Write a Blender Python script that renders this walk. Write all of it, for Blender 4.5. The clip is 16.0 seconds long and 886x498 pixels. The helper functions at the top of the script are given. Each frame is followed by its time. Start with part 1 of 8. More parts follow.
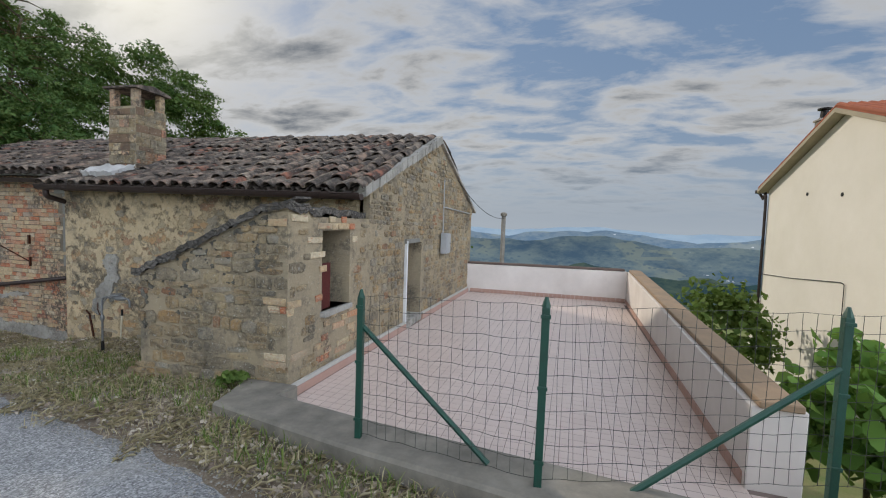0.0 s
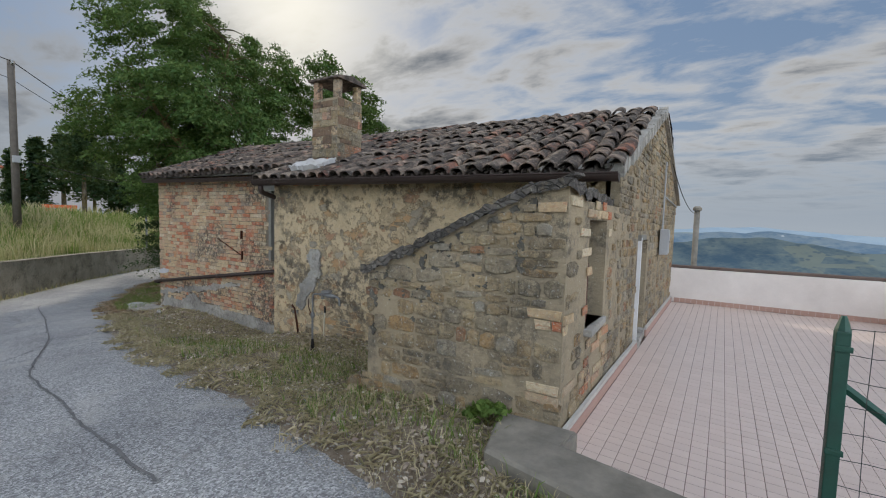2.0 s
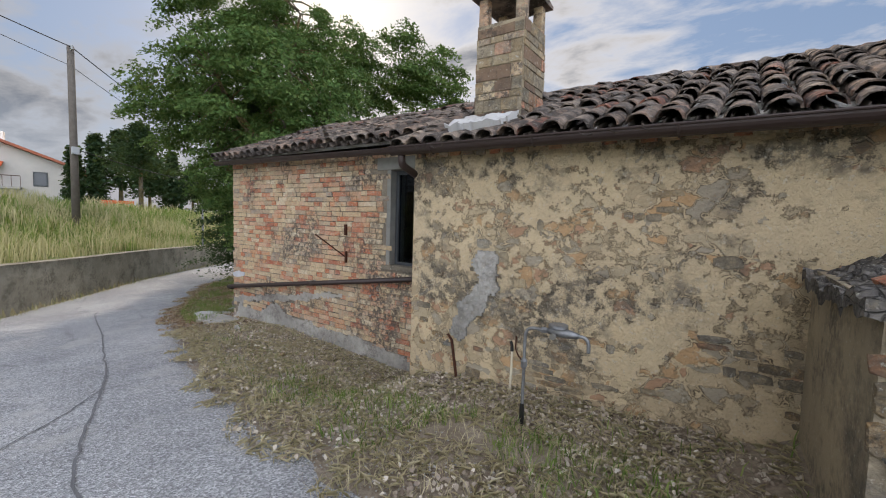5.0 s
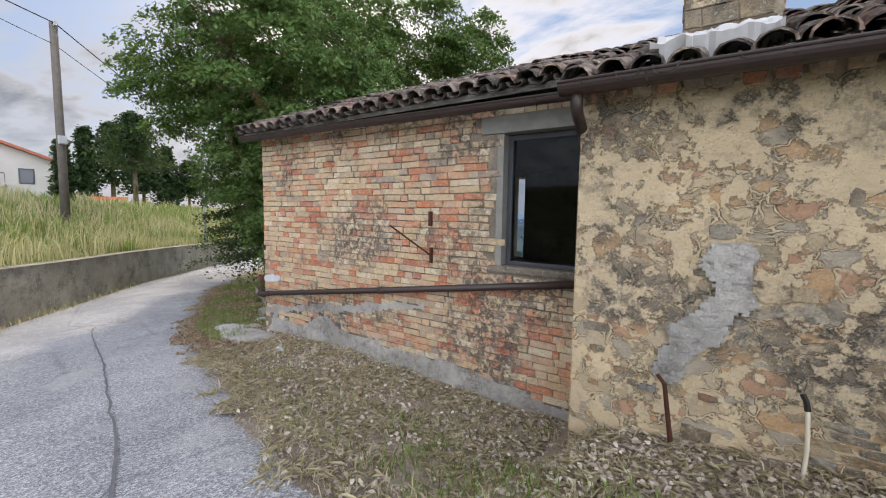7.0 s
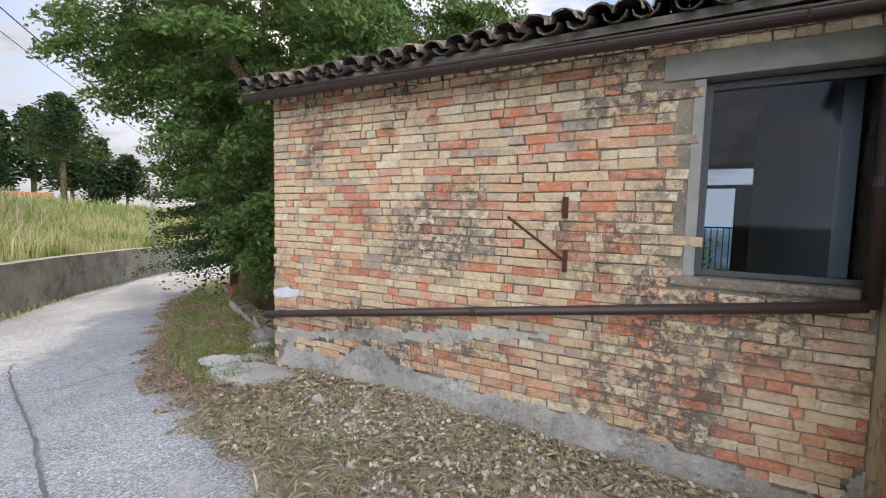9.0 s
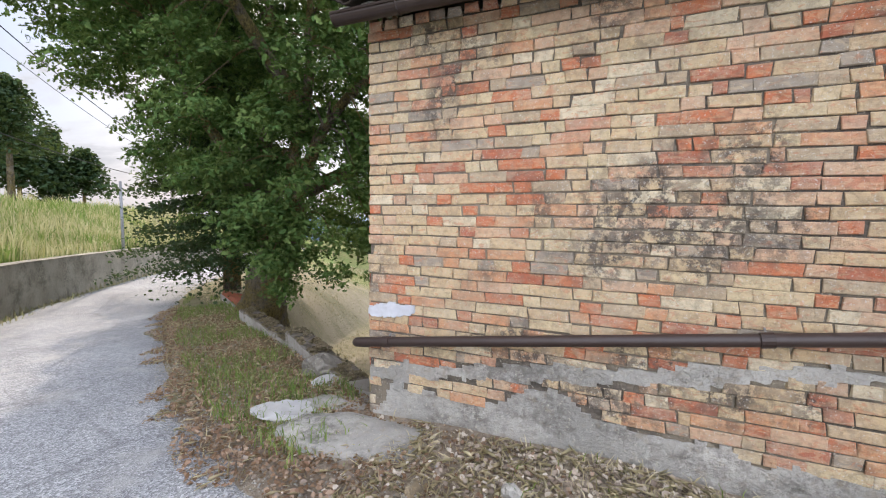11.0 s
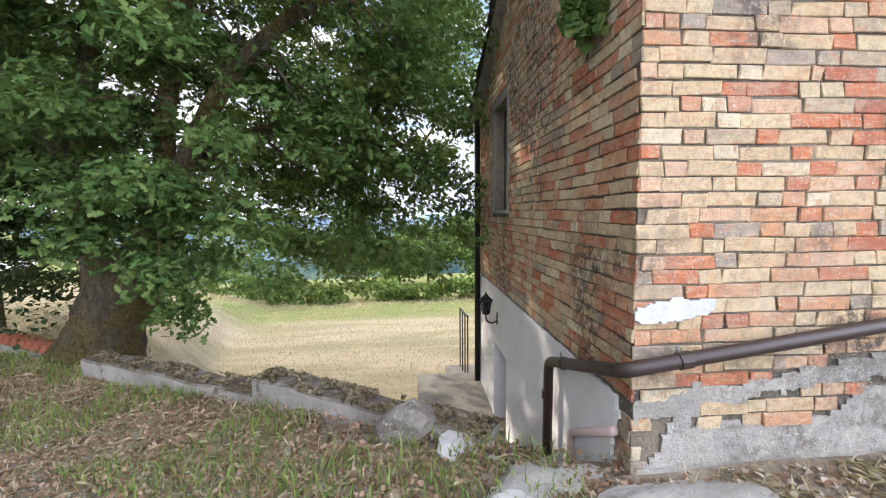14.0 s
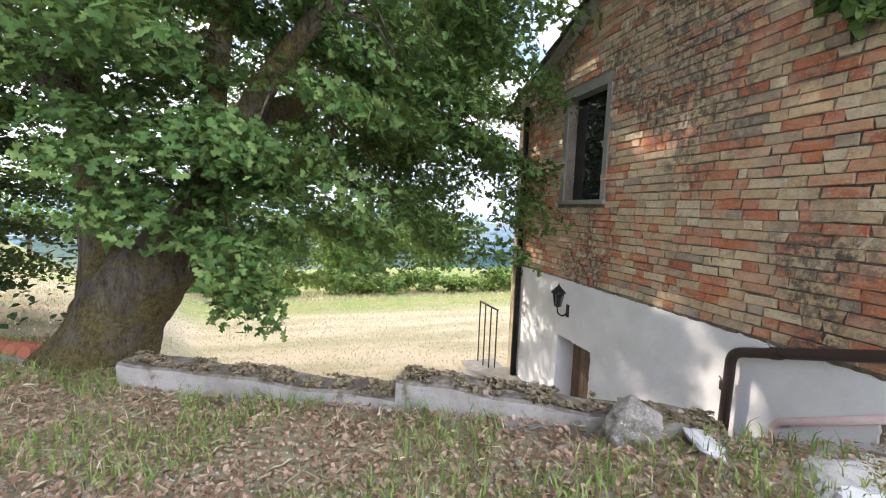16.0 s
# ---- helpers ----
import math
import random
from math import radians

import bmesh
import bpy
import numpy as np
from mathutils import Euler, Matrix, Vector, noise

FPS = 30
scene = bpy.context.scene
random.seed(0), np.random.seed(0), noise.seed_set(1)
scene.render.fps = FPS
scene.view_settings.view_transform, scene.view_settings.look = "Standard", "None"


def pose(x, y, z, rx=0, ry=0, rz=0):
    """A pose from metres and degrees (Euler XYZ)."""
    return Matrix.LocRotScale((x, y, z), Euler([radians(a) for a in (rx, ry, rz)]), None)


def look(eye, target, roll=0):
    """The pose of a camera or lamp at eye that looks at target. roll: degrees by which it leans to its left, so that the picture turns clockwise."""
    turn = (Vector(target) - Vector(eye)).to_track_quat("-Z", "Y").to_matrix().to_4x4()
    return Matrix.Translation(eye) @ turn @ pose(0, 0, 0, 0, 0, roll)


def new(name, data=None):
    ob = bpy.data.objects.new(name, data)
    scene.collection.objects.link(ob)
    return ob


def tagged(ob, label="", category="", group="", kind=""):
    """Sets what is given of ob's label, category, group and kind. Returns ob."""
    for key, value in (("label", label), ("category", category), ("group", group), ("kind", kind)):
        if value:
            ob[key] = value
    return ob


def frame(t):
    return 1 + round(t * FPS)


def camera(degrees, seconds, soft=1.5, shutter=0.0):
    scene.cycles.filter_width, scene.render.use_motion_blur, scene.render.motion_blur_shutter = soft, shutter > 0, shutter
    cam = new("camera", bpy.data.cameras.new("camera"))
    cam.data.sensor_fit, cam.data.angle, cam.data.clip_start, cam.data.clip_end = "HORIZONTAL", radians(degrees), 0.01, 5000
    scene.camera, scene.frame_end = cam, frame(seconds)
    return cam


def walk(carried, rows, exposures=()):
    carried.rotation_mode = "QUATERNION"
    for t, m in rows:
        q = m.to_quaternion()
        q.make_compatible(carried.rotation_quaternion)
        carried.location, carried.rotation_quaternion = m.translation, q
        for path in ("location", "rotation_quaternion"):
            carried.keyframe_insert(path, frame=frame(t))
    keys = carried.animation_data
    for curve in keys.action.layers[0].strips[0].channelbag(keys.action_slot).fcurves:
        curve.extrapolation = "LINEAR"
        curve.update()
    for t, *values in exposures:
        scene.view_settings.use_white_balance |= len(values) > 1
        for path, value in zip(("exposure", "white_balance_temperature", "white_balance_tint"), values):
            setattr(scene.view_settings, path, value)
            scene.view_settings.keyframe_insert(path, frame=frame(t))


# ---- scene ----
cam = camera(93.6, 16.0, 1.1)
METRES, EYE, TILT, LEAN, TURN = 16.0, 1.6, 0.0, 0.0, 13.8
ROWS = [
    (0.0, 0.0, 0.0, 0.0, 0.12, -3.54, -2.0),
    (0.5, -0.0189, 0.0131, -0.0022, 4.89, -3.53, -1.48),
    (1.0, -0.0387, 0.0283, -0.0028, 10.52, -3.66, -1.38),
    (1.5, -0.0638, 0.0407, -0.006, 14.46, -3.88, -1.41),
    (2.0, -0.0887, 0.0574, -0.0097, 16.9, -3.97, -1.65),
    (2.5, -0.1155, 0.0721, -0.011, 18.56, -3.98, -1.82),
    (3.0, -0.1429, 0.0864, -0.0134, 19.76, -3.86, -1.89),
    (3.5, -0.169, 0.102, -0.0147, 20.65, -3.65, -1.89),
    (6.0, -0.3071, 0.1793, -0.0271, 21.48, -4.84, -1.62),
    (6.5, -0.3363, 0.1943, -0.0293, 21.03, -5.02, -1.34),
    (7.0, -0.3654, 0.2098, -0.0304, 20.68, -5.06, -0.86),
    (7.5, -0.3952, 0.2237, -0.0334, 18.97, -4.74, -0.31),
    (8.0, -0.4248, 0.2392, -0.0364, 16.49, -4.31, -0.69),
    (10.5, -0.5686, 0.3181, -0.049, 12.42, -4.31, -1.34),
    (11.0, -0.5988, 0.3343, -0.0512, 10.28, -4.43, -0.76),
    (11.5, -0.6284, 0.3492, -0.0531, 8.26, -4.76, -0.63),
    (12.0, -0.6588, 0.3602, -0.0559, 4.59, -5.66, -0.22),
    (12.5, -0.6869, 0.3751, -0.0584, -0.08, -5.72, -0.32),
    (13.0, -0.7131, 0.3907, -0.0607, -7.75, -5.38, -0.44),
    (13.5, -0.7368, 0.409, -0.0634, -14.57, -4.42, 0.0),
    (14.0, -0.7629, 0.4248, -0.0657, -17.85, -4.92, 0.45),
    (14.5, -0.7891, 0.4417, -0.0692, -14.92, -5.57, 0.23),
    (15.0, -0.8163, 0.4579, -0.0699, -13.84, -5.51, -1.18),
    (15.5, -0.8421, 0.4738, -0.0725, -20.96, -6.0, -1.5),
    (16.0, -0.8653, 0.4912, -0.0748, -28.93, -5.4, -2.25),
]
walk(cam, [(t, pose(0, 0, EYE, TILT, LEAN, TURN) @ pose(METRES * x, METRES * y, METRES * z, 90 + pitch, roll, yaw)) for t, x, y, z, yaw, pitch, roll in ROWS],
     [(0.0, -0.25, 6350, 8), (1.5, -0.3, 6350, 8), (3.5, -0.1, 6500, 10), (7.0, 0.55, 6550, 14), (10.5, 0.85, 6500, 14), (12.5, 1.0, 6450, 15), (14.0, 1.4, 6350, 15), (16.0, 1.8, 6250, 16)])

# ---- light ----
world = bpy.data.worlds.new("sky")
scene.world = world
world.use_nodes = True
REAR_SKY_BOOST = 4.6
SUN_BEARING, SUN_HEIGHT = 50.6, 25.0      # degrees left of +y, degrees above the horizon


def build_sky():
    nt = world.node_tree
    nt.nodes.clear()
    N, L = nt.nodes.new, nt.links.new
    sky = N("ShaderNodeTexSky")
    sky.sky_type, sky.sun_disc = "NISHITA", False
    sky.sun_elevation, sky.sun_rotation = radians(SUN_HEIGHT), radians(-SUN_BEARING)
    sky.air_density, sky.dust_density = 1.2, 1.6
    co = N("ShaderNodeTexCoord")
    sep = N("ShaderNodeSeparateXYZ")
    L(co.outputs["Generated"], sep.inputs[0])

    def m(op, a, b=None, clamp=False):
        n = N("ShaderNodeMath")
        n.operation, n.use_clamp = op, clamp
        for i, v in enumerate((a, b)):
            if v is None:
                continue
            if isinstance(v, (int, float)):
                n.inputs[i].default_value = v
            else:
                L(v, n.inputs[i])
        return n.outputs[0]
    up = m("ADD", m("MAXIMUM", sep.outputs[2], 0.0), 0.16)
    flat = N("ShaderNodeCombineXYZ")
    L(m("DIVIDE", sep.outputs[0], up), flat.inputs[0])
    L(m("DIVIDE", sep.outputs[1], up), flat.inputs[1])

    def cloud(scale, detail, rough, off, stretch):
        mp = N("ShaderNodeMapping")
        mp.inputs["Location"].default_value = off
        mp.inputs["Rotation"].default_value = (0, 0, radians(35))
        mp.inputs["Scale"].default_value = stretch
        L(flat.outputs[0], mp.inputs[0])
        t = N("ShaderNodeTexNoise")
        t.inputs["Scale"].default_value, t.inputs["Detail"].default_value = scale, detail
        t.inputs["Roughness"].default_value, t.inputs["Distortion"].default_value = rough, 0.25
        L(mp.outputs[0], t.inputs["Vector"])
        return t.outputs["Fac"]
    broad = cloud(0.55, 4, 0.5, (3.1, 0.6, 0), (1, 1.5, 1))
    puffs = cloud(2.1, 9, 0.6, (1.7, 4.2, 0), (1, 1.7, 1))
    mix = m("ADD", m("MULTIPLY", broad, 0.50), m("MULTIPLY", puffs, 0.52))
    cover = m("MULTIPLY", m("SUBTRACT", mix, 0.425), 8.0, True)
    thick = m("MULTIPLY", m("SUBTRACT", mix, 0.505), 8.0, True)
    low = m("MULTIPLY", m("SUBTRACT", sep.outputs[2], 0.02), 6.0, True)
    cover = m("MULTIPLY", m("MULTIPLY", cover, low), 0.92)
    # front-lit sky opposite the sun, out of view, boosted to brighten the facade
    away = N("ShaderNodeVectorMath")
    away.operation = "DOT_PRODUCT"
    away.inputs[1].default_value = (math.sin(radians(SUN_BEARING)), -math.cos(radians(SUN_BEARING)), 0.0)
    L(co.outputs["Generated"], away.inputs[0])
    front = m("MULTIPLY", m("ADD", away.outputs["Value"], 0.05), 1.0, True)
    lit = m("ADD", m("MULTIPLY", front, REAR_SKY_BOOST), 1.0)

    def blend(fac, a, b, how="MIX"):
        n = N("ShaderNodeMix")
        n.data_type, n.blend_type = "RGBA", how
        for v, s in ((fac, n.inputs[0]), (a, n.inputs[6]), (b, n.inputs[7])):
            if isinstance(v, (tuple, float)):
                s.default_value = v
            else:
                L(v, s)
        return n.outputs[2]
    clear = blend(0.80, sky.outputs[0], (2.1, 3.1, 4.9, 1))
    haze = m("POWER", m("SUBTRACT", 1.0, m("MAXIMUM", sep.outputs[2], 0.0), True), 7.0)
    west = m("MULTIPLY", m("SUBTRACT", m("MULTIPLY", sep.outputs[0], -1.0), 0.55), 3.0, True)
    clear = blend(m("MULTIPLY", haze, 0.75), clear, blend(west, (5.2, 5.6, 6.0, 1), (3.5, 3.7, 3.95, 1)))
    cloudy = blend(thick, blend(west, (7.6, 7.3, 7.0, 1), (4.4, 4.4, 4.45, 1)), (1.9, 2.05, 2.3, 1))
    both = blend(cover, clear, cloudy)
    grey = N("ShaderNodeCombineColor")
    for k in range(3):
        L(lit, grey.inputs[k])
    both = blend(1.0, both, grey.outputs[0], "MULTIPLY")
    # thin cloud glows round the hidden sun
    near = N("ShaderNodeVectorMath")
    near.operation = "DOT_PRODUCT"
    near.inputs[1].default_value = (-math.sin(radians(SUN_BEARING)) * math.cos(radians(SUN_HEIGHT)), math.cos(radians(SUN_BEARING)) * math.cos(radians(SUN_HEIGHT)), math.sin(radians(SUN_HEIGHT)))
    L(co.outputs["Generated"], near.inputs[0])
    glow = m("MULTIPLY", m("POWER", m("MAXIMUM", near.outputs["Value"], 0.0), 90.0), 0.75)
    both = blend(glow, both, (13.0, 12.2, 10.5, 1))
    bg, out = N("ShaderNodeBackground"), N("ShaderNodeOutputWorld")
    bg.inputs["Strength"].default_value = 0.1
    L(both, bg.inputs["Color"])
    L(bg.outputs[0], out.inputs["Surface"])


build_sky()
sun = new("sun", bpy.data.lights.new("sun", "SUN"))
sun.data.energy, sun.data.angle, sun.data.color = 2.6, radians(1.5), (1.0, 0.88, 0.72)
sun_from = Vector((-math.sin(radians(SUN_BEARING)) * math.cos(radians(SUN_HEIGHT)),
                   math.cos(radians(SUN_BEARING)) * math.cos(radians(SUN_HEIGHT)), math.sin(radians(SUN_HEIGHT))))
sun.matrix_world = look(sun_from * 50, (0, 0, 0))


# ---- materials ----
class Nodes:
    """A small builder for one node material."""

    def __init__(self, name, rough=0.8, metal=0.0, spec=0.3):
        self.mat = bpy.data.materials.new(name)
        self.mat.use_nodes = True
        self.nt = self.mat.node_tree
        self.bsdf = self.nt.nodes["Principled BSDF"]
        self.bsdf.inputs["Roughness"].default_value = rough
        self.bsdf.inputs["Metallic"].default_value = metal
        self.bsdf.inputs["Specular IOR Level"].default_value = spec
        geo = self.nt.nodes.new("ShaderNodeNewGeometry")
        self.pos, self.island = geo.outputs["Position"], geo.outputs["Random Per Island"]
        info = self.nt.nodes.new("ShaderNodeObjectInfo")
        self.chance = info.outputs["Random"]

    def put(self, v, socket):
        if isinstance(v, bpy.types.NodeSocket):
            self.nt.links.new(v, socket)
        elif isinstance(v, tuple) and len(v) == 3 and socket.type == "RGBA":
            socket.default_value = (*v, 1)
        else:
            socket.default_value = v

    def noise(self, scale, detail=4, rough=0.55, stretch=None, distort=0.0):
        n = self.nt.nodes.new("ShaderNodeTexNoise")
        n.inputs["Scale"].default_value, n.inputs["Detail"].default_value = scale, detail
        n.inputs["Roughness"].default_value, n.inputs["Distortion"].default_value = rough, distort
        v = self.pos
        if stretch:
            mp = self.nt.nodes.new("ShaderNodeMapping")
            mp.inputs["Scale"].default_value = stretch
            self.put(v, mp.inputs[0])
            v = mp.outputs[0]
        self.put(v, n.inputs["Vector"])
        return n.outputs["Fac"]

    def cells(self, scale, feature="F1", stretch=None, rand=1.0):
        n = self.nt.nodes.new("ShaderNodeTexVoronoi")
        n.feature = feature
        n.inputs["Scale"].default_value = scale
        n.inputs["Randomness"].default_value = rand
        v = self.pos
        if stretch:
            mp = self.nt.nodes.new("ShaderNodeMapping")
            mp.inputs["Scale"].default_value = stretch
            self.put(v, mp.inputs[0])
            v = mp.outputs[0]
        self.put(v, n.inputs["Vector"])
        return n

    def ramp(self, fac, *stops, smooth=True):
        n = self.nt.nodes.new("ShaderNodeValToRGB")
        n.color_ramp.interpolation = "LINEAR" if smooth else "CONSTANT"
        e = n.color_ramp.elements
        while len(e) < len(stops):
            e.new(0.5)
        for el, (p, c) in zip(e, stops):
            el.position = p
            el.color = (*c, 1) if isinstance(c, tuple) else (c, c, c, 1)
        self.put(fac, n.inputs[0])
        return n.outputs[0]

    def mix(self, fac, a, b, how="MIX"):
        n = self.nt.nodes.new("ShaderNodeMix")
        n.data_type, n.blend_type = "RGBA", how
        self.put(fac, n.inputs[0])
        self.put(a, n.inputs[6])
        self.put(b, n.inputs[7])
        return n.outputs[2]

    def math(self, op, a, b=0.0, clamp=False):
        n = self.nt.nodes.new("ShaderNodeMath")
        n.operation, n.use_clamp = op, clamp
        self.put(a, n.inputs[0])
        self.put(b, n.inputs[1])
        return n.outputs[0]

    def attr(self, name):
        n = self.nt.nodes.new("ShaderNodeAttribute")
        n.attribute_name = name
        return n

    def done(self, colour, height=None, depth=0.01, rough=None, strength=0.6):
        self.put(colour, self.bsdf.inputs["Base Color"])
        if rough is not None:
            self.put(rough, self.bsdf.inputs["Roughness"])
        if height is not None:
            b = self.nt.nodes.new("ShaderNodeBump")
            b.inputs["Strength"].default_value, b.inputs["Distance"].default_value = strength, depth
            self.put(height, b.inputs["Height"])
            self.nt.links.new(b.outputs[0], self.bsdf.inputs["Normal"])
        return self.mat


def brick_mat(name, single):
    m = Nodes(name, 0.9)
    pick = m.chance if single else m.island
    c = m.ramp(pick, (0.0, (0.53, 0.40, 0.235)), (0.14, (0.50, 0.15, 0.065)), (0.23, (0.57, 0.46, 0.28)), (0.35, (0.54, 0.27, 0.14)),
               (0.44, (0.53, 0.39, 0.23)), (0.54, (0.49, 0.15, 0.065)), (0.62, (0.42, 0.33, 0.22)), (0.69, (0.56, 0.36, 0.23)),
               (0.79, (0.40, 0.115, 0.06)), (0.84, (0.64, 0.55, 0.38)), (0.93, (0.30, 0.26, 0.21)), (0.97, (0.50, 0.23, 0.14)), smooth=False)
    streak = m.ramp(m.noise(6, 6, 0.65, (1, 1, 3.0), 1.4), (0.50, 0.0), (0.56, 1.0))
    c = m.mix(m.math("MULTIPLY", streak, 0.42), c, (0.60, 0.45, 0.28))
    vein = m.ramp(m.noise(9, 5, 0.6, (1, 1, 2.2), 2.0), (0.57, 0.0), (0.62, 0.6))
    c = m.mix(vein, c, (0.52, 0.22, 0.12))
    blot = m.ramp(m.noise(13, 6, 0.72), (0.42, 0.0), (0.62, 1.0))
    c = m.mix(m.math("MULTIPLY", blot, 0.5), c, m.mix(0.6, c, (0.26, 0.21, 0.16)))
    lichen = m.ramp(m.noise(2.1, 6, 0.7), (0.52, 0.0), (0.66, 1.0))
    c = m.mix(m.math("MULTIPLY", lichen, 0.3), c, (0.32, 0.30, 0.24))
    soot = m.math("MULTIPLY", m.ramp(m.noise(1.0, 4, 0.6), (0.47, 0.0), (0.58, 1.0)), m.ramp(m.noise(17, 7, 0.75), (0.45, 0.0), (0.54, 1.0)))
    c = m.mix(m.math("MULTIPLY", soot, 0.92), c, (0.06, 0.055, 0.05))
    pits = m.ramp(m.noise(30, 7, 0.75), (0.48, 0.0), (0.62, 0.6))
    c = m.mix(pits, c, m.mix(0.6, c, (0.14, 0.10, 0.07)))
    fade = m.ramp(m.noise(20, 3, 0.6, (0.5, 0.5, 2.5)), (0.40, 0.0), (0.7, 0.10))
    c = m.mix(fade, c, (0.50, 0.28, 0.15))
    smear = m.ramp(m.noise(4.5, 7, 0.75), (0.50, 0.0), (0.64, 0.34))
    c = m.mix(smear, c, (0.50, 0.42, 0.32))
    c = m.mix(m.ramp(m.noise(75, 4), (0.60, 0.0), (0.70, 0.6)), c, (0.60, 0.58, 0.52))
    return m.done(c, m.noise(60, 7, 0.75), 0.010, strength=1.0)


def stone_mat(name, single, warm=1.0):
    m = Nodes(name, 0.93)
    pick = m.chance if single else m.island
    c = m.ramp(pick, (0.0, (0.36, 0.27, 0.155)), (0.14, (0.44, 0.315, 0.17)), (0.28, (0.30, 0.255, 0.185)), (0.40, (0.42, 0.27, 0.125)), (0.52, (0.48, 0.37, 0.22)),
               (0.64, (0.31, 0.26, 0.18)), (0.76, (0.44, 0.35, 0.21)), (0.86, (0.36, 0.33, 0.27)), (0.95, (0.38, 0.19, 0.10)), smooth=False)
    c = m.mix(m.ramp(m.noise(5, 7, 0.72), (0.40, 0.0), (0.66, 0.6)), c, (0.30, 0.24, 0.16))
    c = m.mix(m.ramp(m.noise(9, 7, 0.78), (0.48, 0.0), (0.60, 0.65)), c, (0.46, 0.39, 0.27))
    dark = m.math("MULTIPLY", m.ramp(m.noise(1.3, 6, 0.7), (0.42, 0.0), (0.58, 1.0)), m.ramp(m.noise(15, 8, 0.8), (0.40, 0.0), (0.54, 1.0)))
    c = m.mix(m.math("MULTIPLY", dark, 0.72), c, (0.07, 0.064, 0.056))
    c = m.mix(m.ramp(m.noise(42, 7, 0.8), (0.52, 0.0), (0.62, 0.55)), c, (0.12, 0.10, 0.075))
    c = m.mix(m.ramp(m.noise(30, 6, 0.75), (0.58, 0.0), (0.65, 0.8)), c, (0.56, 0.53, 0.46))
    return m.done(c, m.math("ADD", m.noise(26, 8, 0.78), m.math("MULTIPLY", m.noise(7, 5), 1.2)), 0.03, strength=1.0)


def plaster_mat(name, base, patch, dark, stain_at=0.55, rubble_scale=0.0, rubble=0.5):
    m = Nodes(name, 0.93)
    c = m.mix(m.ramp(m.noise(1.3, 6, 0.65), (0.35, 0.0), (0.65, 1.0)), base, patch)
    h = m.math("ADD", m.noise(5, 7, 0.7), m.math("MULTIPLY", m.noise(50, 5, 0.7), 0.3))
    if rubble_scale:
        bent = m.nt.nodes.new("ShaderNodeMix")
        bent.data_type = "VECTOR"
        n = m.nt.nodes.new("ShaderNodeTexNoise")
        n.inputs["Scale"].default_value = 4.0
        m.put(m.pos, n.inputs["Vector"])
        bent.inputs[0].default_value = 0.2
        m.put(m.pos, bent.inputs[4])
        m.put(n.outputs["Color"], bent.inputs[5])
        keep, m.pos = m.pos, bent.outputs[1]
        size = m.cells(rubble_scale, stretch=(1, 1, 1.9))
        edge = m.cells(rubble_scale, "DISTANCE_TO_EDGE", stretch=(1, 1, 1.9))
        m.pos = keep
        tone = m.ramp(size.outputs["Color"], (0.1, 0.55), (0.5, 1.0), (0.9, 1.35))
        c = m.mix(rubble, c, m.mix(1.0, c, tone, "MULTIPLY"))
        joint = m.ramp(edge.outputs["Distance"], (0.0, 1.0), (0.05, 0.4), (0.10, 0.0))
        c = m.mix(m.math("MULTIPLY", joint, rubble * 0.7), c, tuple(v * 0.5 for v in base))
        h = m.math("SUBTRACT", h, m.math("MULTIPLY", joint, 0.5))
    c = m.mix(m.ramp(m.noise(0.9, 7, 0.75, (1, 1, 1.3)), (stain_at, 0.0), (stain_at + 0.13, 0.85)), c, dark)
    spots = m.math("MULTIPLY", m.ramp(m.noise(1.7, 5, 0.7), (0.48, 0.0), (0.60, 1.0)), m.ramp(m.noise(19, 7, 0.75), (0.42, 0.0), (0.56, 1.0)))
    c = m.mix(m.math("MULTIPLY", spots, 0.75), c, dark)
    c = m.mix(m.ramp(m.noise(16, 6, 0.7), (0.54, 0.0), (0.72, 0.55)), c, (0.25, 0.205, 0.14))
    c = m.mix(m.ramp(m.noise(45, 4), (0.61, 0.0), (0.7, 0.55)), c, (0.52, 0.49, 0.40))
    return m.done(c, h, 0.035, strength=1.0)


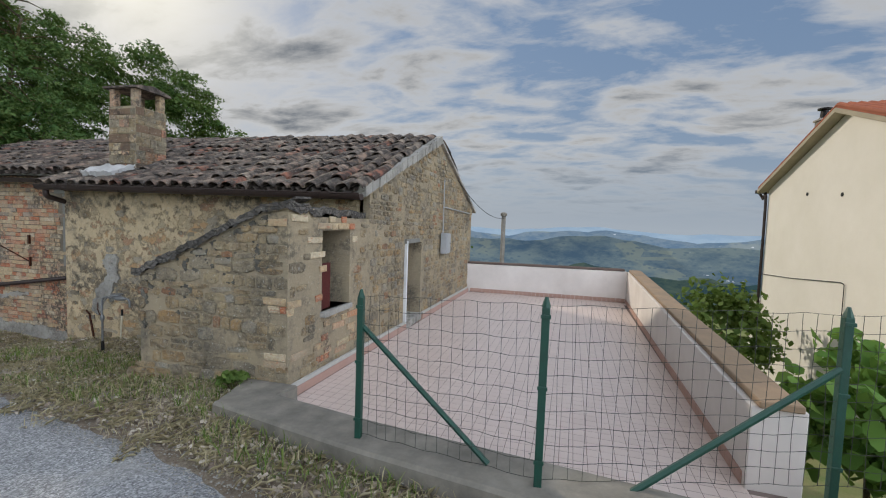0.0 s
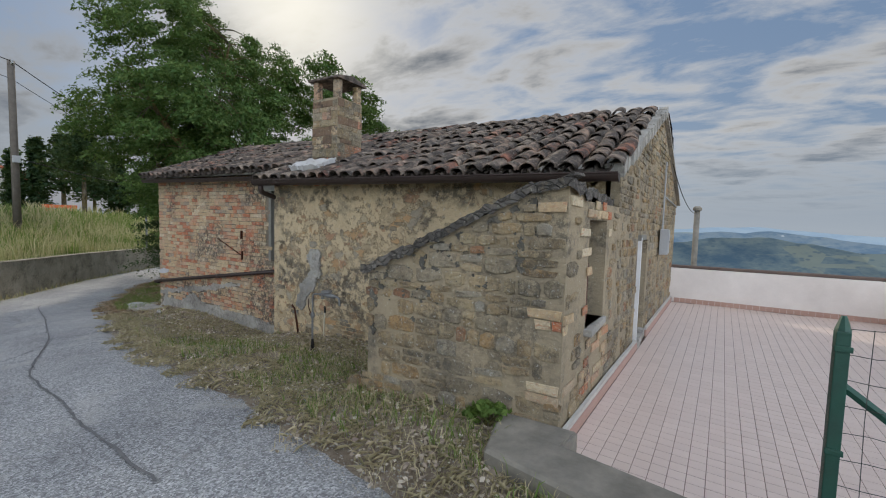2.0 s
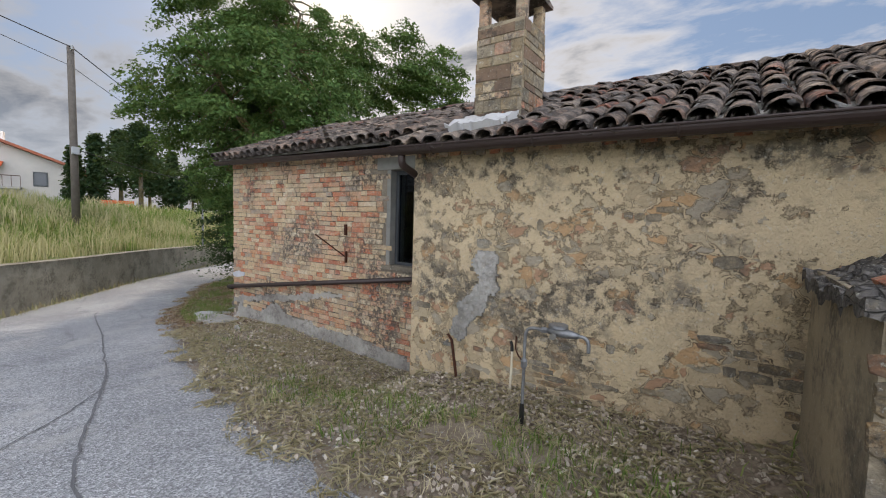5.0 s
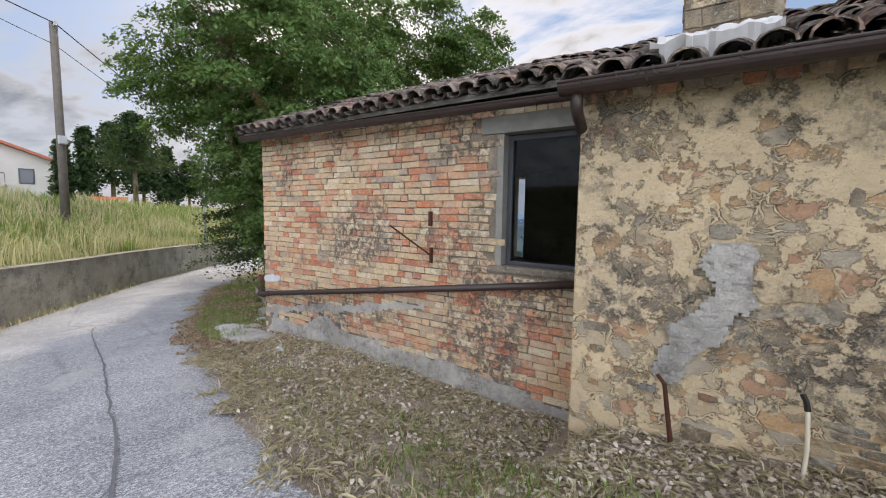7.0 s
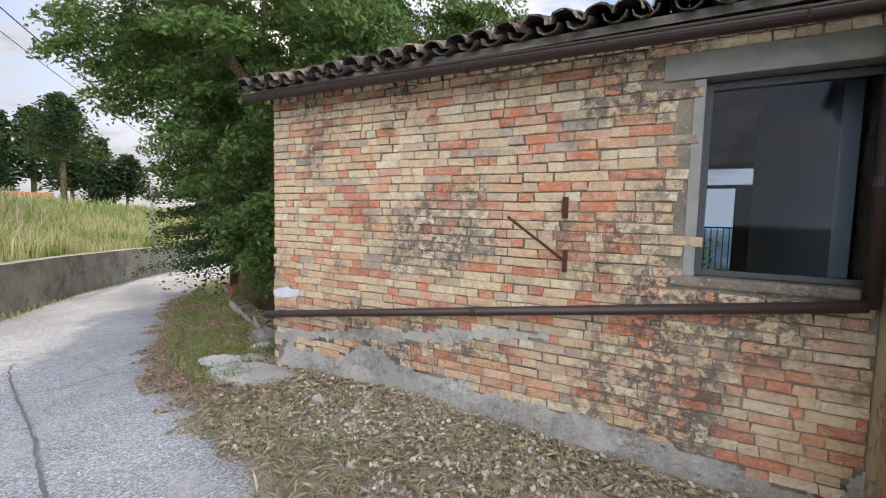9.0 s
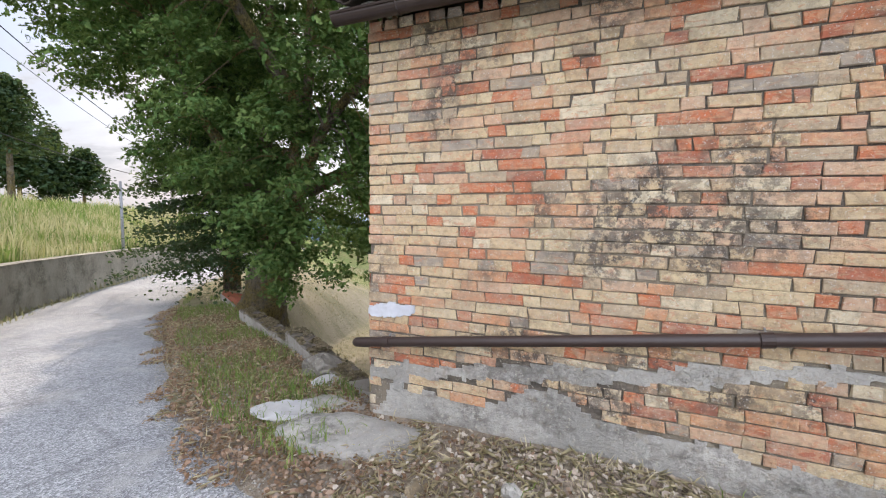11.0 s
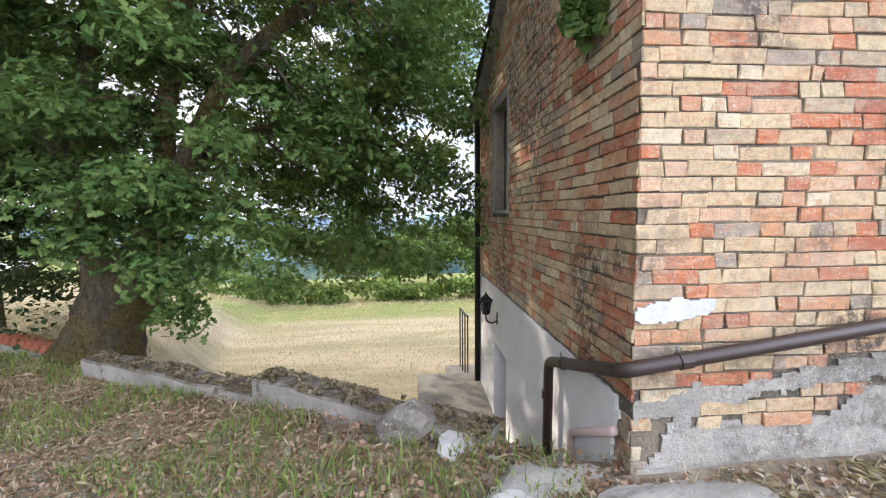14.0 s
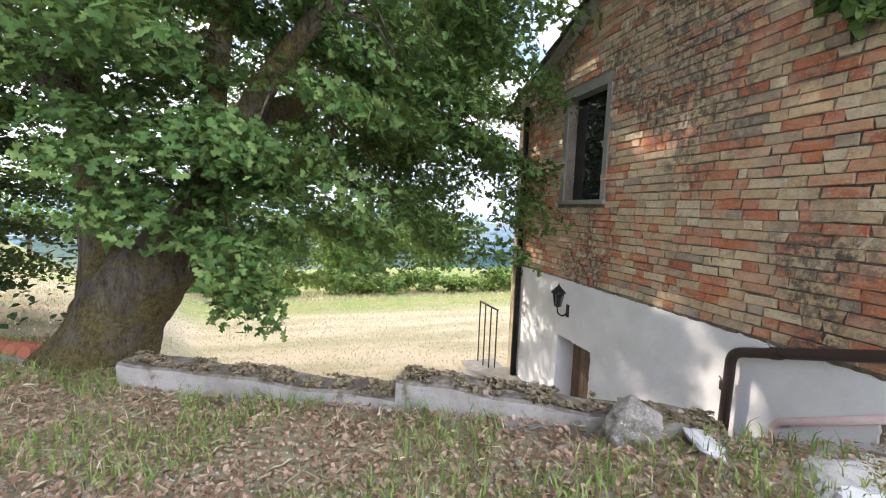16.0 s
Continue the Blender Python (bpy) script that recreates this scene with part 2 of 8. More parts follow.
def old_plaster_mat(name, bare):
    """Cream lime plaster worn to the stones, which show flush in it; bare says how much is worn away."""
    m = Nodes(name, 0.93)
    c = m.mix(m.ramp(m.noise(1.5, 7, 0.68), (0.36, 0.0), (0.64, 1.0)), (0.64, 0.51, 0.32), (0.54, 0.43, 0.275))
    n = m.nt.nodes.new("ShaderNodeTexNoise")
    n.inputs["Scale"].default_value, n.inputs["Detail"].default_value = 5.0, 4
    m.put(m.pos, n.inputs["Vector"])
    bent = m.nt.nodes.new("ShaderNodeMix")
    bent.data_type = "VECTOR"
    bent.inputs[0].default_value = 0.22
    m.put(m.pos, bent.inputs[4])
    m.put(n.outputs["Color"], bent.inputs[5])
    keep, m.pos = m.pos, bent.outputs[1]
    size = m.cells(6.5, stretch=(1, 1, 1.9))
    edge = m.cells(6.5, "DISTANCE_TO_EDGE", stretch=(1, 1, 1.9))
    m.pos = keep
    tone = m.ramp(size.outputs["Color"], (0.0, (0.42, 0.33, 0.21)), (0.25, (0.48, 0.29, 0.14)), (0.38, (0.34, 0.30, 0.235)), (0.52, (0.52, 0.41, 0.26)), (0.66, (0.40, 0.22, 0.13)), (0.74, (0.44, 0.36, 0.24)), smooth=False)
    worn = m.ramp(m.math("ADD", m.math("MULTIPLY", m.noise(1.4, 5, 0.6), 0.55), m.math("MULTIPLY", m.noise(9, 7, 0.72), 0.45)), (bare, 0.0), (bare + 0.012, 1.0))
    face = m.ramp(edge.outputs["Distance"], (0.03, 0.0), (0.07, 1.0))
    c = m.mix(m.math("MULTIPLY", m.math("MULTIPLY", worn, face), 0.8), c, tone)
    joint = m.math("MULTIPLY", worn, m.ramp(m.math("ABSOLUTE", m.math("SUBTRACT", edge.outputs["Distance"], 0.045)), (0.0, 1.0), (0.02, 0.0)))
    crack = m.math("MULTIPLY", joint, m.ramp(m.noise(6, 4, 0.6), (0.42, 0.0), (0.50, 0.9)))
    rim = m.ramp(m.math("ABSOLUTE", m.math("SUBTRACT", m.math("ADD", m.math("MULTIPLY", m.noise(1.4, 5, 0.6), 0.55), m.math("MULTIPLY", m.noise(9, 7, 0.72), 0.45)), bare)), (0.0, 0.7), (0.006, 0.0))
    crack = m.math("MAXIMUM", crack, rim)
    c = m.mix(crack, c, (0.13, 0.105, 0.08))
    lichen = m.math("MULTIPLY", m.ramp(m.noise(0.75, 5, 0.65, (1, 1, 1.4)), (0.54, 0.0), (0.62, 1.0)), m.ramp(m.noise(9, 9, 0.8), (0.44, 0.0), (0.54, 1.0)))
    c = m.mix(m.math("MULTIPLY", lichen, 0.8), c, (0.10, 0.092, 0.08))
    c = m.mix(m.ramp(m.noise(4.5, 8, 0.78), (0.57, 0.0), (0.64, 0.4)), c, (0.30, 0.25, 0.18))
    c = m.mix(m.ramp(m.noise(26, 6, 0.75), (0.57, 0.0), (0.66, 0.6)), c, (0.60, 0.55, 0.44))
    c = m.mix(m.ramp(m.noise(60, 5, 0.7), (0.60, 0.0), (0.68, 0.6)), c, (0.16, 0.13, 0.10))
    h = m.math("ADD", m.math("SUBTRACT", m.noise(6, 9, 0.75), m.math("MULTIPLY", worn, 0.25)), m.math("SUBTRACT", m.math("MULTIPLY", m.noise(40, 6, 0.75), 0.35), m.math("MULTIPLY", crack, 0.5)))
    return m.done(c, h, 0.04, strength=1.0)


def simple_mat(name, a, b, scale=8, rough=0.8, metal=0.0, spec=0.3, fine=60, depth=0.004, grain=0.3):
    m = Nodes(name, rough, metal, spec)
    c = m.mix(m.ramp(m.noise(scale, 6, 0.65), (0.32, 0.0), (0.68, 1.0)), a, b)
    c = m.mix(m.math("MULTIPLY", m.noise(fine, 4), grain), c, tuple(v * 0.55 for v in a))
    return m.done(c, m.noise(fine, 5, 0.7), depth)


BRICK = brick_mat("brick", True)
BRICK_REST = brick_mat("brick_rest", False)
STONE = stone_mat("rubble_stone", True)
STONE_REST = stone_mat("rubble_stone_rest", False)
SOOTY_STONE = plaster_mat("sooty_chimney_stone", (0.25, 0.165, 0.105), (0.15, 0.105, 0.075), (0.06, 0.052, 0.045), 0.5)
MORTAR = plaster_mat("lime_mortar", (0.40, 0.325, 0.215), (0.30, 0.25, 0.175), (0.09, 0.082, 0.07), 0.53)
BRICK_JOINT = plaster_mat("brick_joint", (0.27, 0.23, 0.17), (0.13, 0.11, 0.09), (0.06, 0.054, 0.046), 0.5)
OCHRE = old_plaster_mat("ochre_plaster", 0.52)
OCHRE_RUBBLE = old_plaster_mat("ochre_rubble", 0.40)
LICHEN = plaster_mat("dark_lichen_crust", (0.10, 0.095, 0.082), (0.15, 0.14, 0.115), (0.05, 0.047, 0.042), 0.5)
CEMENT = plaster_mat("grey_cement", (0.45, 0.43, 0.39), (0.28, 0.27, 0.245), (0.14, 0.13, 0.115), 0.58)
COPING = plaster_mat("lichened_coping", (0.11, 0.10, 0.09), (0.20, 0.185, 0.165), (0.05, 0.046, 0.042), 0.48, 16.0, 0.9)
WHITE = simple_mat("white_plaster", (0.72, 0.72, 0.73), (0.62, 0.62, 0.62), 2.5, 0.9, fine=40, grain=0.1)
PARAPET_WHITE = simple_mat("parapet_paint", (0.78, 0.73, 0.69), (0.66, 0.61, 0.57), 1.6, 0.9, fine=30, grain=0.15)
HOUSE_PAINT = simple_mat("cream_house_paint", (0.82, 0.78, 0.72), (0.76, 0.72, 0.65), 0.8, 0.9, fine=30, grain=0.08)
MORTAR_SMEAR = simple_mat("pale_mortar_smear", (0.56, 0.57, 0.60), (0.44, 0.45, 0.48), 9, 0.9, fine=40)
BROWN_METAL = simple_mat("brown_painted_metal", (0.035, 0.022, 0.018), (0.045, 0.03, 0.026), 12, 0.45, 0.0, 0.4, 80, 0.001)
BLACK_METAL = simple_mat("black_iron", (0.02, 0.02, 0.02), (0.035, 0.032, 0.03), 20, 0.5, 0.6)
RUST = simple_mat("rusty_iron", (0.10, 0.035, 0.018), (0.05, 0.025, 0.018), 30, 0.9, 0.3)
GREEN_METAL = simple_mat("green_coated_steel", (0.012, 0.075, 0.05), (0.016, 0.055, 0.04), 10, 0.45, 0.1, 0.5)
WIRE = simple_mat("fence_wire", (0.045, 0.055, 0.05), (0.10, 0.10, 0.09), 40, 0.5, 0.6)
GREY_METAL = simple_mat("galvanised_pipe", (0.30, 0.31, 0.32), (0.20, 0.20, 0.20), 20, 0.5, 0.7)
GREY_PLASTIC = simple_mat("grey_plastic", (0.42, 0.43, 0.44), (0.38, 0.39, 0.40), 5, 0.5)
PALE_PIPE = simple_mat("pale_plastic_pipe", (0.62, 0.56, 0.42), (0.52, 0.46, 0.34), 9, 0.6)
PINK_PIPE = simple_mat("pink_painted_pipe", (0.55, 0.40, 0.37), (0.60, 0.50, 0.47), 9, 0.7)
CEMENT_FRAME = simple_mat("cement_frame", (0.27, 0.265, 0.235), (0.20, 0.195, 0.175), 7, 0.9, fine=50)
DARK_FRAME = simple_mat("dark_window_frame", (0.045, 0.05, 0.055), (0.06, 0.065, 0.07), 6, 0.5)
GREY_SHUTTER = simple_mat("dark_grey_shutter", (0.040, 0.044, 0.050), (0.048, 0.052, 0.058), 3, 0.35, spec=0.5)
RED_WOOD = simple_mat("dark_red_wood", (0.10, 0.018, 0.014), (0.07, 0.014, 0.012), 14, 0.7)
DOOR_WOOD = simple_mat("weathered_door_wood", (0.20, 0.14, 0.09), (0.13, 0.09, 0.06), 9, 0.8)
WOOD_POLE = simple_mat("weathered_pole_wood", (0.16, 0.14, 0.12), (0.11, 0.095, 0.08), 5, 0.9)
CONCRETE = simple_mat("weathered_concrete", (0.32, 0.295, 0.25), (0.15, 0.14, 0.12), 3.5, 0.9, fine=45, grain=0.35)
WALL_CONCRETE = plaster_mat("retaining_wall_concrete", (0.38, 0.345, 0.275), (0.25, 0.23, 0.18), (0.12, 0.112, 0.085), 0.52)
SKIRT = simple_mat("pink_skirting_tile", (0.50, 0.33, 0.27), (0.44, 0.28, 0.23), 4, 0.6)
ORANGE_NET = simple_mat("orange_net", (0.75, 0.16, 0.06), (0.65, 0.13, 0.05), 4, 0.8)


def glass_mat():
    m = Nodes("window_glass", 0.04, 0.0, 0.6)
    return m.done((0.015, 0.017, 0.02), m.noise(2.0, 1), 0.002, strength=0.1)


def clear_glass_mat():
    m = Nodes("clear_glass", 0.03)
    see = m.nt.nodes.new("ShaderNodeBsdfTransparent")
    see.inputs[0].default_value = (0.62, 0.66, 0.70, 1)
    gloss = m.nt.nodes.new("ShaderNodeBsdfGlossy")
    gloss.inputs["Roughness"].default_value = 0.03
    fres = m.nt.nodes.new("ShaderNodeFresnel")
    fres.inputs[0].default_value = 1.2
    both = m.nt.nodes.new("ShaderNodeMixShader")
    m.nt.links.new(fres.outputs[0], both.inputs[0])
    m.nt.links.new(see.outputs[0], both.inputs[1])
    m.nt.links.new(gloss.outputs[0], both.inputs[2])
    m.nt.links.new(both.outputs[0], m.nt.nodes["Material Output"].inputs["Surface"])
    return m.mat


GLASS = glass_mat()
CLEAR_GLASS = clear_glass_mat()
ROOM_PAINT = simple_mat("dim_room_paint", (0.74, 0.74, 0.76), (0.66, 0.66, 0.68), 3, 0.9)


def tile_roof_mat(name, single):
    m = Nodes(name, 0.9)
    pick = m.chance if single else m.island
    c = m.ramp(pick, (0.0, (0.22, 0.165, 0.13)), (0.2, (0.30, 0.235, 0.185)), (0.38, (0.15, 0.12, 0.10)), (0.55, (0.32, 0.22, 0.16)),
               (0.7, (0.24, 0.20, 0.165)), (0.86, (0.38, 0.30, 0.23)), (0.95, (0.30, 0.13, 0.085)))
    c = m.mix(m.ramp(m.noise(6, 7, 0.75), (0.38, 0.0), (0.54, 0.95)), c, (0.045, 0.038, 0.034))
    c = m.mix(m.ramp(m.noise(24, 6, 0.75), (0.57, 0.0), (0.66, 0.7)), c, (0.40, 0.37, 0.32))
    return m.done(c, m.noise(55, 7, 0.75), 0.012, strength=0.9)


ROOF_TILE = tile_roof_mat("old_roof_tile", True)
ROOF_TILE_REST = tile_roof_mat("old_roof_tile_rest", False)
# pan tiles in the gaps: near-black, much darker than the cover tiles
PAN_TILE = simple_mat("dark_pan_tile", (0.055, 0.046, 0.04), (0.10, 0.08, 0.065), 9, 0.95, fine=50, depth=0.01)


def asphalt_mat():
    m = Nodes("old_asphalt", 0.85, spec=0.25)
    c = m.mix(m.ramp(m.noise(0.8, 5, 0.6), (0.35, 0.0), (0.7, 1.0)), (0.30, 0.305, 0.315), (0.42, 0.425, 0.43))
    chips = m.cells(95)
    grit = m.ramp(chips.outputs["Color"], (0.2, 0.35), (0.6, 1.0), (0.95, 1.9))
    c = m.mix(0.75, c, grit, "MULTIPLY")
    crack = m.cells(0.42, "DISTANCE_TO_EDGE")
    wob = m.math("ADD", crack.outputs["Distance"], m.math("MULTIPLY", m.math("SUBTRACT", m.noise(3, 5), 0.5), 0.05))
    line = m.math("MULTIPLY", m.ramp(wob, (0.0, 1.0), (0.006, 0.6), (0.014, 0.0)), m.ramp(m.noise(0.35, 2), (0.48, 0.0), (0.56, 1.0)))
    c = m.mix(m.math("MULTIPLY", line, 0.3), c, (0.08, 0.08, 0.082))
    c = m.mix(m.ramp(m.noise(1.7, 6, 0.7), (0.55, 0.0), (0.68, 0.6)), c, (0.46, 0.45, 0.43))
    h = m.math("ADD", chips.outputs["Distance"], m.math("MULTIPLY", line, -0.4))
    return m.done(c, h, 0.008, strength=0.8)


ASPHALT = asphalt_mat()


def ground_mat():
    m = Nodes("ground", 0.95, spec=0.1)
    kind = m.attr("cover")
    sep = m.nt.nodes.new("ShaderNodeSeparateColor")
    m.put(kind.outputs["Color"], sep.inputs[0])
    hay, grass, wood = sep.outputs[0], sep.outputs[1], sep.outputs[2]
    soil = m.mix(m.ramp(m.noise(2.2, 7, 0.7), (0.35, 0.0), (0.65, 1.0)), (0.25, 0.205, 0.155), (0.40, 0.34, 0.26))
    soil = m.mix(m.ramp(m.noise(24, 6, 0.7), (0.4, 0.0), (0.7, 0.8)), soil, (0.16, 0.125, 0.095))
    green = m.mix(m.ramp(m.noise(1.4, 6, 0.7), (0.4, 0.0), (0.62, 1.0)), (0.22, 0.21, 0.09), (0.13, 0.19, 0.05))
    mown = m.mix(m.ramp(m.noise(0.7, 7, 0.72, (0.35, 1.5, 1)), (0.42, 0.0), (0.58, 1.0)), (0.40, 0.34, 0.24), (0.27, 0.25, 0.155))
    far = m.cells(0.006, stretch=(1, 0.8, 1))
    plots = m.ramp(far.outputs["Color"], (0.1, (0.045, 0.07, 0.03)), (0.4, (0.12, 0.14, 0.06)), (0.6, (0.30, 0.26, 0.15)), (0.9, (0.06, 0.09, 0.04)))
    plots = m.mix(m.ramp(m.noise(0.02, 6, 0.7), (0.45, 0.0), (0.55, 0.8)), plots, (0.035, 0.055, 0.03))
    c = m.mix(m.math("ADD", m.math("MULTIPLY", m.noise(1.1, 6, 0.7), 0.5), m.math("SUBTRACT", m.math("MULTIPLY", grass, 1.5), 0.5), True), soil, green)
    c = m.mix(hay, c, mown)
    c = m.mix(wood, c, plots)
    return m.done(c, m.noise(30, 7, 0.75), 0.03, strength=0.8)


GROUND = ground_mat()


def floor_tile_mat(name, single):
    m = Nodes(name, 0.34, spec=0.5)
    pick = m.chance if single else m.island
    c = m.ramp(pick, (0.0, (0.59, 0.485, 0.435)), (0.5, (0.65, 0.54, 0.485)), (1.0, (0.62, 0.51, 0.46)))
    c = m.mix(m.ramp(m.noise(3, 5), (0.35, 0.0), (0.7, 0.5)), c, (0.57, 0.46, 0.41))
    return m.done(c, m.noise(40, 3), 0.002, strength=0.3)


FLOOR_TILE = floor_tile_mat("pink_floor_tile", True)
FLOOR_TILE_REST = floor_tile_mat("pink_floor_tile_rest", False)
GROUT = simple_mat("grout", (0.27, 0.205, 0.18), (0.20, 0.155, 0.135), 4, 0.95)


def leaf_mat(name, a, b, c3):
    m = Nodes(name, 0.62, spec=0.2)
    c = m.ramp(m.island, (0.0, a), (0.5, b), (1.0, c3))
    m.bsdf.inputs["Subsurface Weight"].default_value = 0.0
    thin = m.nt.nodes.new("ShaderNodeBsdfTranslucent")
    m.put(m.mix(0.5, c, (0.20, 0.26, 0.05)), thin.inputs["Color"])
    both = m.nt.nodes.new("ShaderNodeMixShader")
    both.inputs[0].default_value = 0.3
    out = m.nt.nodes["Material Output"]
    m.done(c)
    m.nt.links.new(m.bsdf.outputs[0], both.inputs[1])
    m.nt.links.new(thin.outputs[0], both.inputs[2])
    m.nt.links.new(both.outputs[0], out.inputs["Surface"])
    return m.mat


OAK_LEAF = leaf_mat("oak_leaf", (0.045, 0.098, 0.026), (0.078, 0.145, 0.038), (0.145, 0.205, 0.06))
DARK_LEAF = leaf_mat("conifer_needles", (0.018, 0.04, 0.02), (0.028, 0.055, 0.026), (0.04, 0.07, 0.03))
BUSH_LEAF = leaf_mat("bush_leaf", (0.08, 0.14, 0.03), (0.12, 0.19, 0.045), (0.17, 0.24, 0.06))
VINE_LEAF = leaf_mat("vine_leaf", (0.08, 0.17, 0.03), (0.13, 0.25, 0.045), (0.2, 0.32, 0.06))
DRY_GRASS = leaf_mat("dry_grass", (0.46, 0.385, 0.24), (0.62, 0.54, 0.36), (0.36, 0.31, 0.18))
GREEN_GRASS = leaf_mat("green_grass", (0.11, 0.18, 0.04), (0.17, 0.25, 0.06), (0.27, 0.32, 0.10))
LITTER_LEAF = leaf_mat("dry_leaf_litter", (0.26, 0.20, 0.165), (0.46, 0.38, 0.31), (0.72, 0.65, 0.55))
BROWN_LEAF = leaf_mat("fallen_oak_leaf", (0.17, 0.095, 0.06), (0.30, 0.185, 0.125), (0.44, 0.32, 0.235))
BANK_GRASS = leaf_mat("bank_grass", (0.38, 0.34, 0.16), (0.60, 0.53, 0.33), (0.25, 0.27, 0.09))
PEBBLE = simple_mat("pebble", (0.42, 0.40, 0.36), (0.30, 0.28, 0.25), 25, 0.9)


def bark_mat():
    m = Nodes("oak_bark", 0.95)
    c = m.mix(m.ramp(m.noise(9, 7, 0.75, (1, 1, 0.25)), (0.38, 0.0), (0.62, 1.0)), (0.06, 0.048, 0.038), (0.22, 0.185, 0.145))
    c = m.mix(m.ramp(m.noise(1.5, 7, 0.75), (0.42, 0.0), (0.54, 0.85)), c, m.mix(m.ramp(m.noise(26, 6, 0.75), (0.35, 0.0), (0.65, 1.0)), (0.07, 0.055, 0.018), (0.27, 0.21, 0.06)))
    c = m.mix(m.ramp(m.noise(30, 6, 0.75, (1, 1, 0.4)), (0.52, 0.0), (0.64, 0.7)), c, (0.03, 0.024, 0.018))
    return m.done(c, m.math("ADD", m.noise(11, 8, 0.78, (1, 1, 0.22)), m.math("MULTIPLY", m.noise(38, 6, 0.75, (1, 1, 0.4)), 0.5)), 0.14, strength=1.0)


BARK = bark_mat()


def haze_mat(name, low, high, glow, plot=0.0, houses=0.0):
    """A far ridge: woods, fields and villages; the blue haze of the air in front is put into its colour and emission.
    """
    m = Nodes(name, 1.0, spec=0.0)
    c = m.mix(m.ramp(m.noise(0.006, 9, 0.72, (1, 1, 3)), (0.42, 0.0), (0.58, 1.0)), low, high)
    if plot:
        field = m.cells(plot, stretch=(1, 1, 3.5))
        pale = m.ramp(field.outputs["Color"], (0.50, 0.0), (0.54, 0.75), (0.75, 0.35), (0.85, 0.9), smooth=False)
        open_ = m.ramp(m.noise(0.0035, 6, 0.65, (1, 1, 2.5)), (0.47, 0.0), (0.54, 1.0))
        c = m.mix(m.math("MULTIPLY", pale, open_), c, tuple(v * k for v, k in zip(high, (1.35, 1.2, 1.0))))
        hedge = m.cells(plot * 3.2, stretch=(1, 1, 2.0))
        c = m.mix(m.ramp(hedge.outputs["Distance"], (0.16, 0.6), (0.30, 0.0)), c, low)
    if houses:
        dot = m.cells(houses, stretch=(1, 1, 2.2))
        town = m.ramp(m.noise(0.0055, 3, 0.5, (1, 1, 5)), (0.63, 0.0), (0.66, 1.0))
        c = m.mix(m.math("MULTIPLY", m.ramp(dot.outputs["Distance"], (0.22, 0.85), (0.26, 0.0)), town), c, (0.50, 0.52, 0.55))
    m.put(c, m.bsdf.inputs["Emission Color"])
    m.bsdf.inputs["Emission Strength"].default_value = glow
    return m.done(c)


# ---- mesh helpers ----
def mesh_of(name, verts, faces, mat, smooth=False):
    me = bpy.data.meshes.new(name)
    me.from_pydata([tuple(v) for v in verts], [], [tuple(f) for f in faces])
    if mat:
        me.materials.append(mat)
    if smooth:
        me.shade_smooth()
    return me


def part(name, bm, mat, parent=None, label="", smooth=False):
    """Links a bmesh as one mesh object, under a thing or a part if one is given."""
    me = bpy.data.meshes.new(name)
    bm.to_mesh(me)
    bm.free()
    if mat:
        me.materials.append(mat)
    if smooth:
        me.shade_smooth()
    ob = new(name, me)
    ob.parent = parent
    if label:
        ob["label"] = label
    return ob


def empty(name, at, label, category, group="", kind=""):
    ob = new(name)
    ob.empty_display_size = 0.2
    ob.matrix_basis = at if isinstance(at, Matrix) else Matrix.Translation(at)
    return tagged(ob, label, category, group, kind)


def box(bm, a, b, bevel=0.0, m=None):
    """A box between two corners, with its edges rounded a little."""
    made = bmesh.ops.create_cube(bm, size=1.0)["verts"]
    for v in made:
        v.co = Vector([(a[i] + b[i]) / 2 + v.co[i] * (b[i] - a[i]) for i in range(3)])
    if bevel:
        edges = list({e for v in made for e in v.link_edges})
        made = bmesh.ops.bevel(bm, geom=edges, offset=bevel, segments=2, affect="EDGES", profile=0.6)["verts"]
        made = list(made)
    if m is not None:
        bmesh.ops.transform(bm, matrix=m, verts=list({v for v in made}))
    return bm


def boxes(*list_of):
    bm = bmesh.new()
    for b in list_of:
        box(bm, *b)
    return bm


def prism(bm, outline, axis, a, b):
    """Extrudes an outline of 2D points along an axis from a to b."""
    def p3(p, d):
        return {"x": (d, p[0], p[1]), "y": (p[0], d, p[1]), "z": (p[0], p[1], d)}[axis]
    lo, hi = [bm.verts.new(p3(p, a)) for p in outline], [bm.verts.new(p3(p, b)) for p in outline]
    n = len(outline)
    bm.faces.new(lo)
    bm.faces.new(hi[::-1])
    for i in range(n):
        bm.faces.new((lo[i], hi[i], hi[(i + 1) % n], lo[(i + 1) % n]))
    bmesh.ops.recalc_face_normals(bm, faces=bm.faces)
    return bm


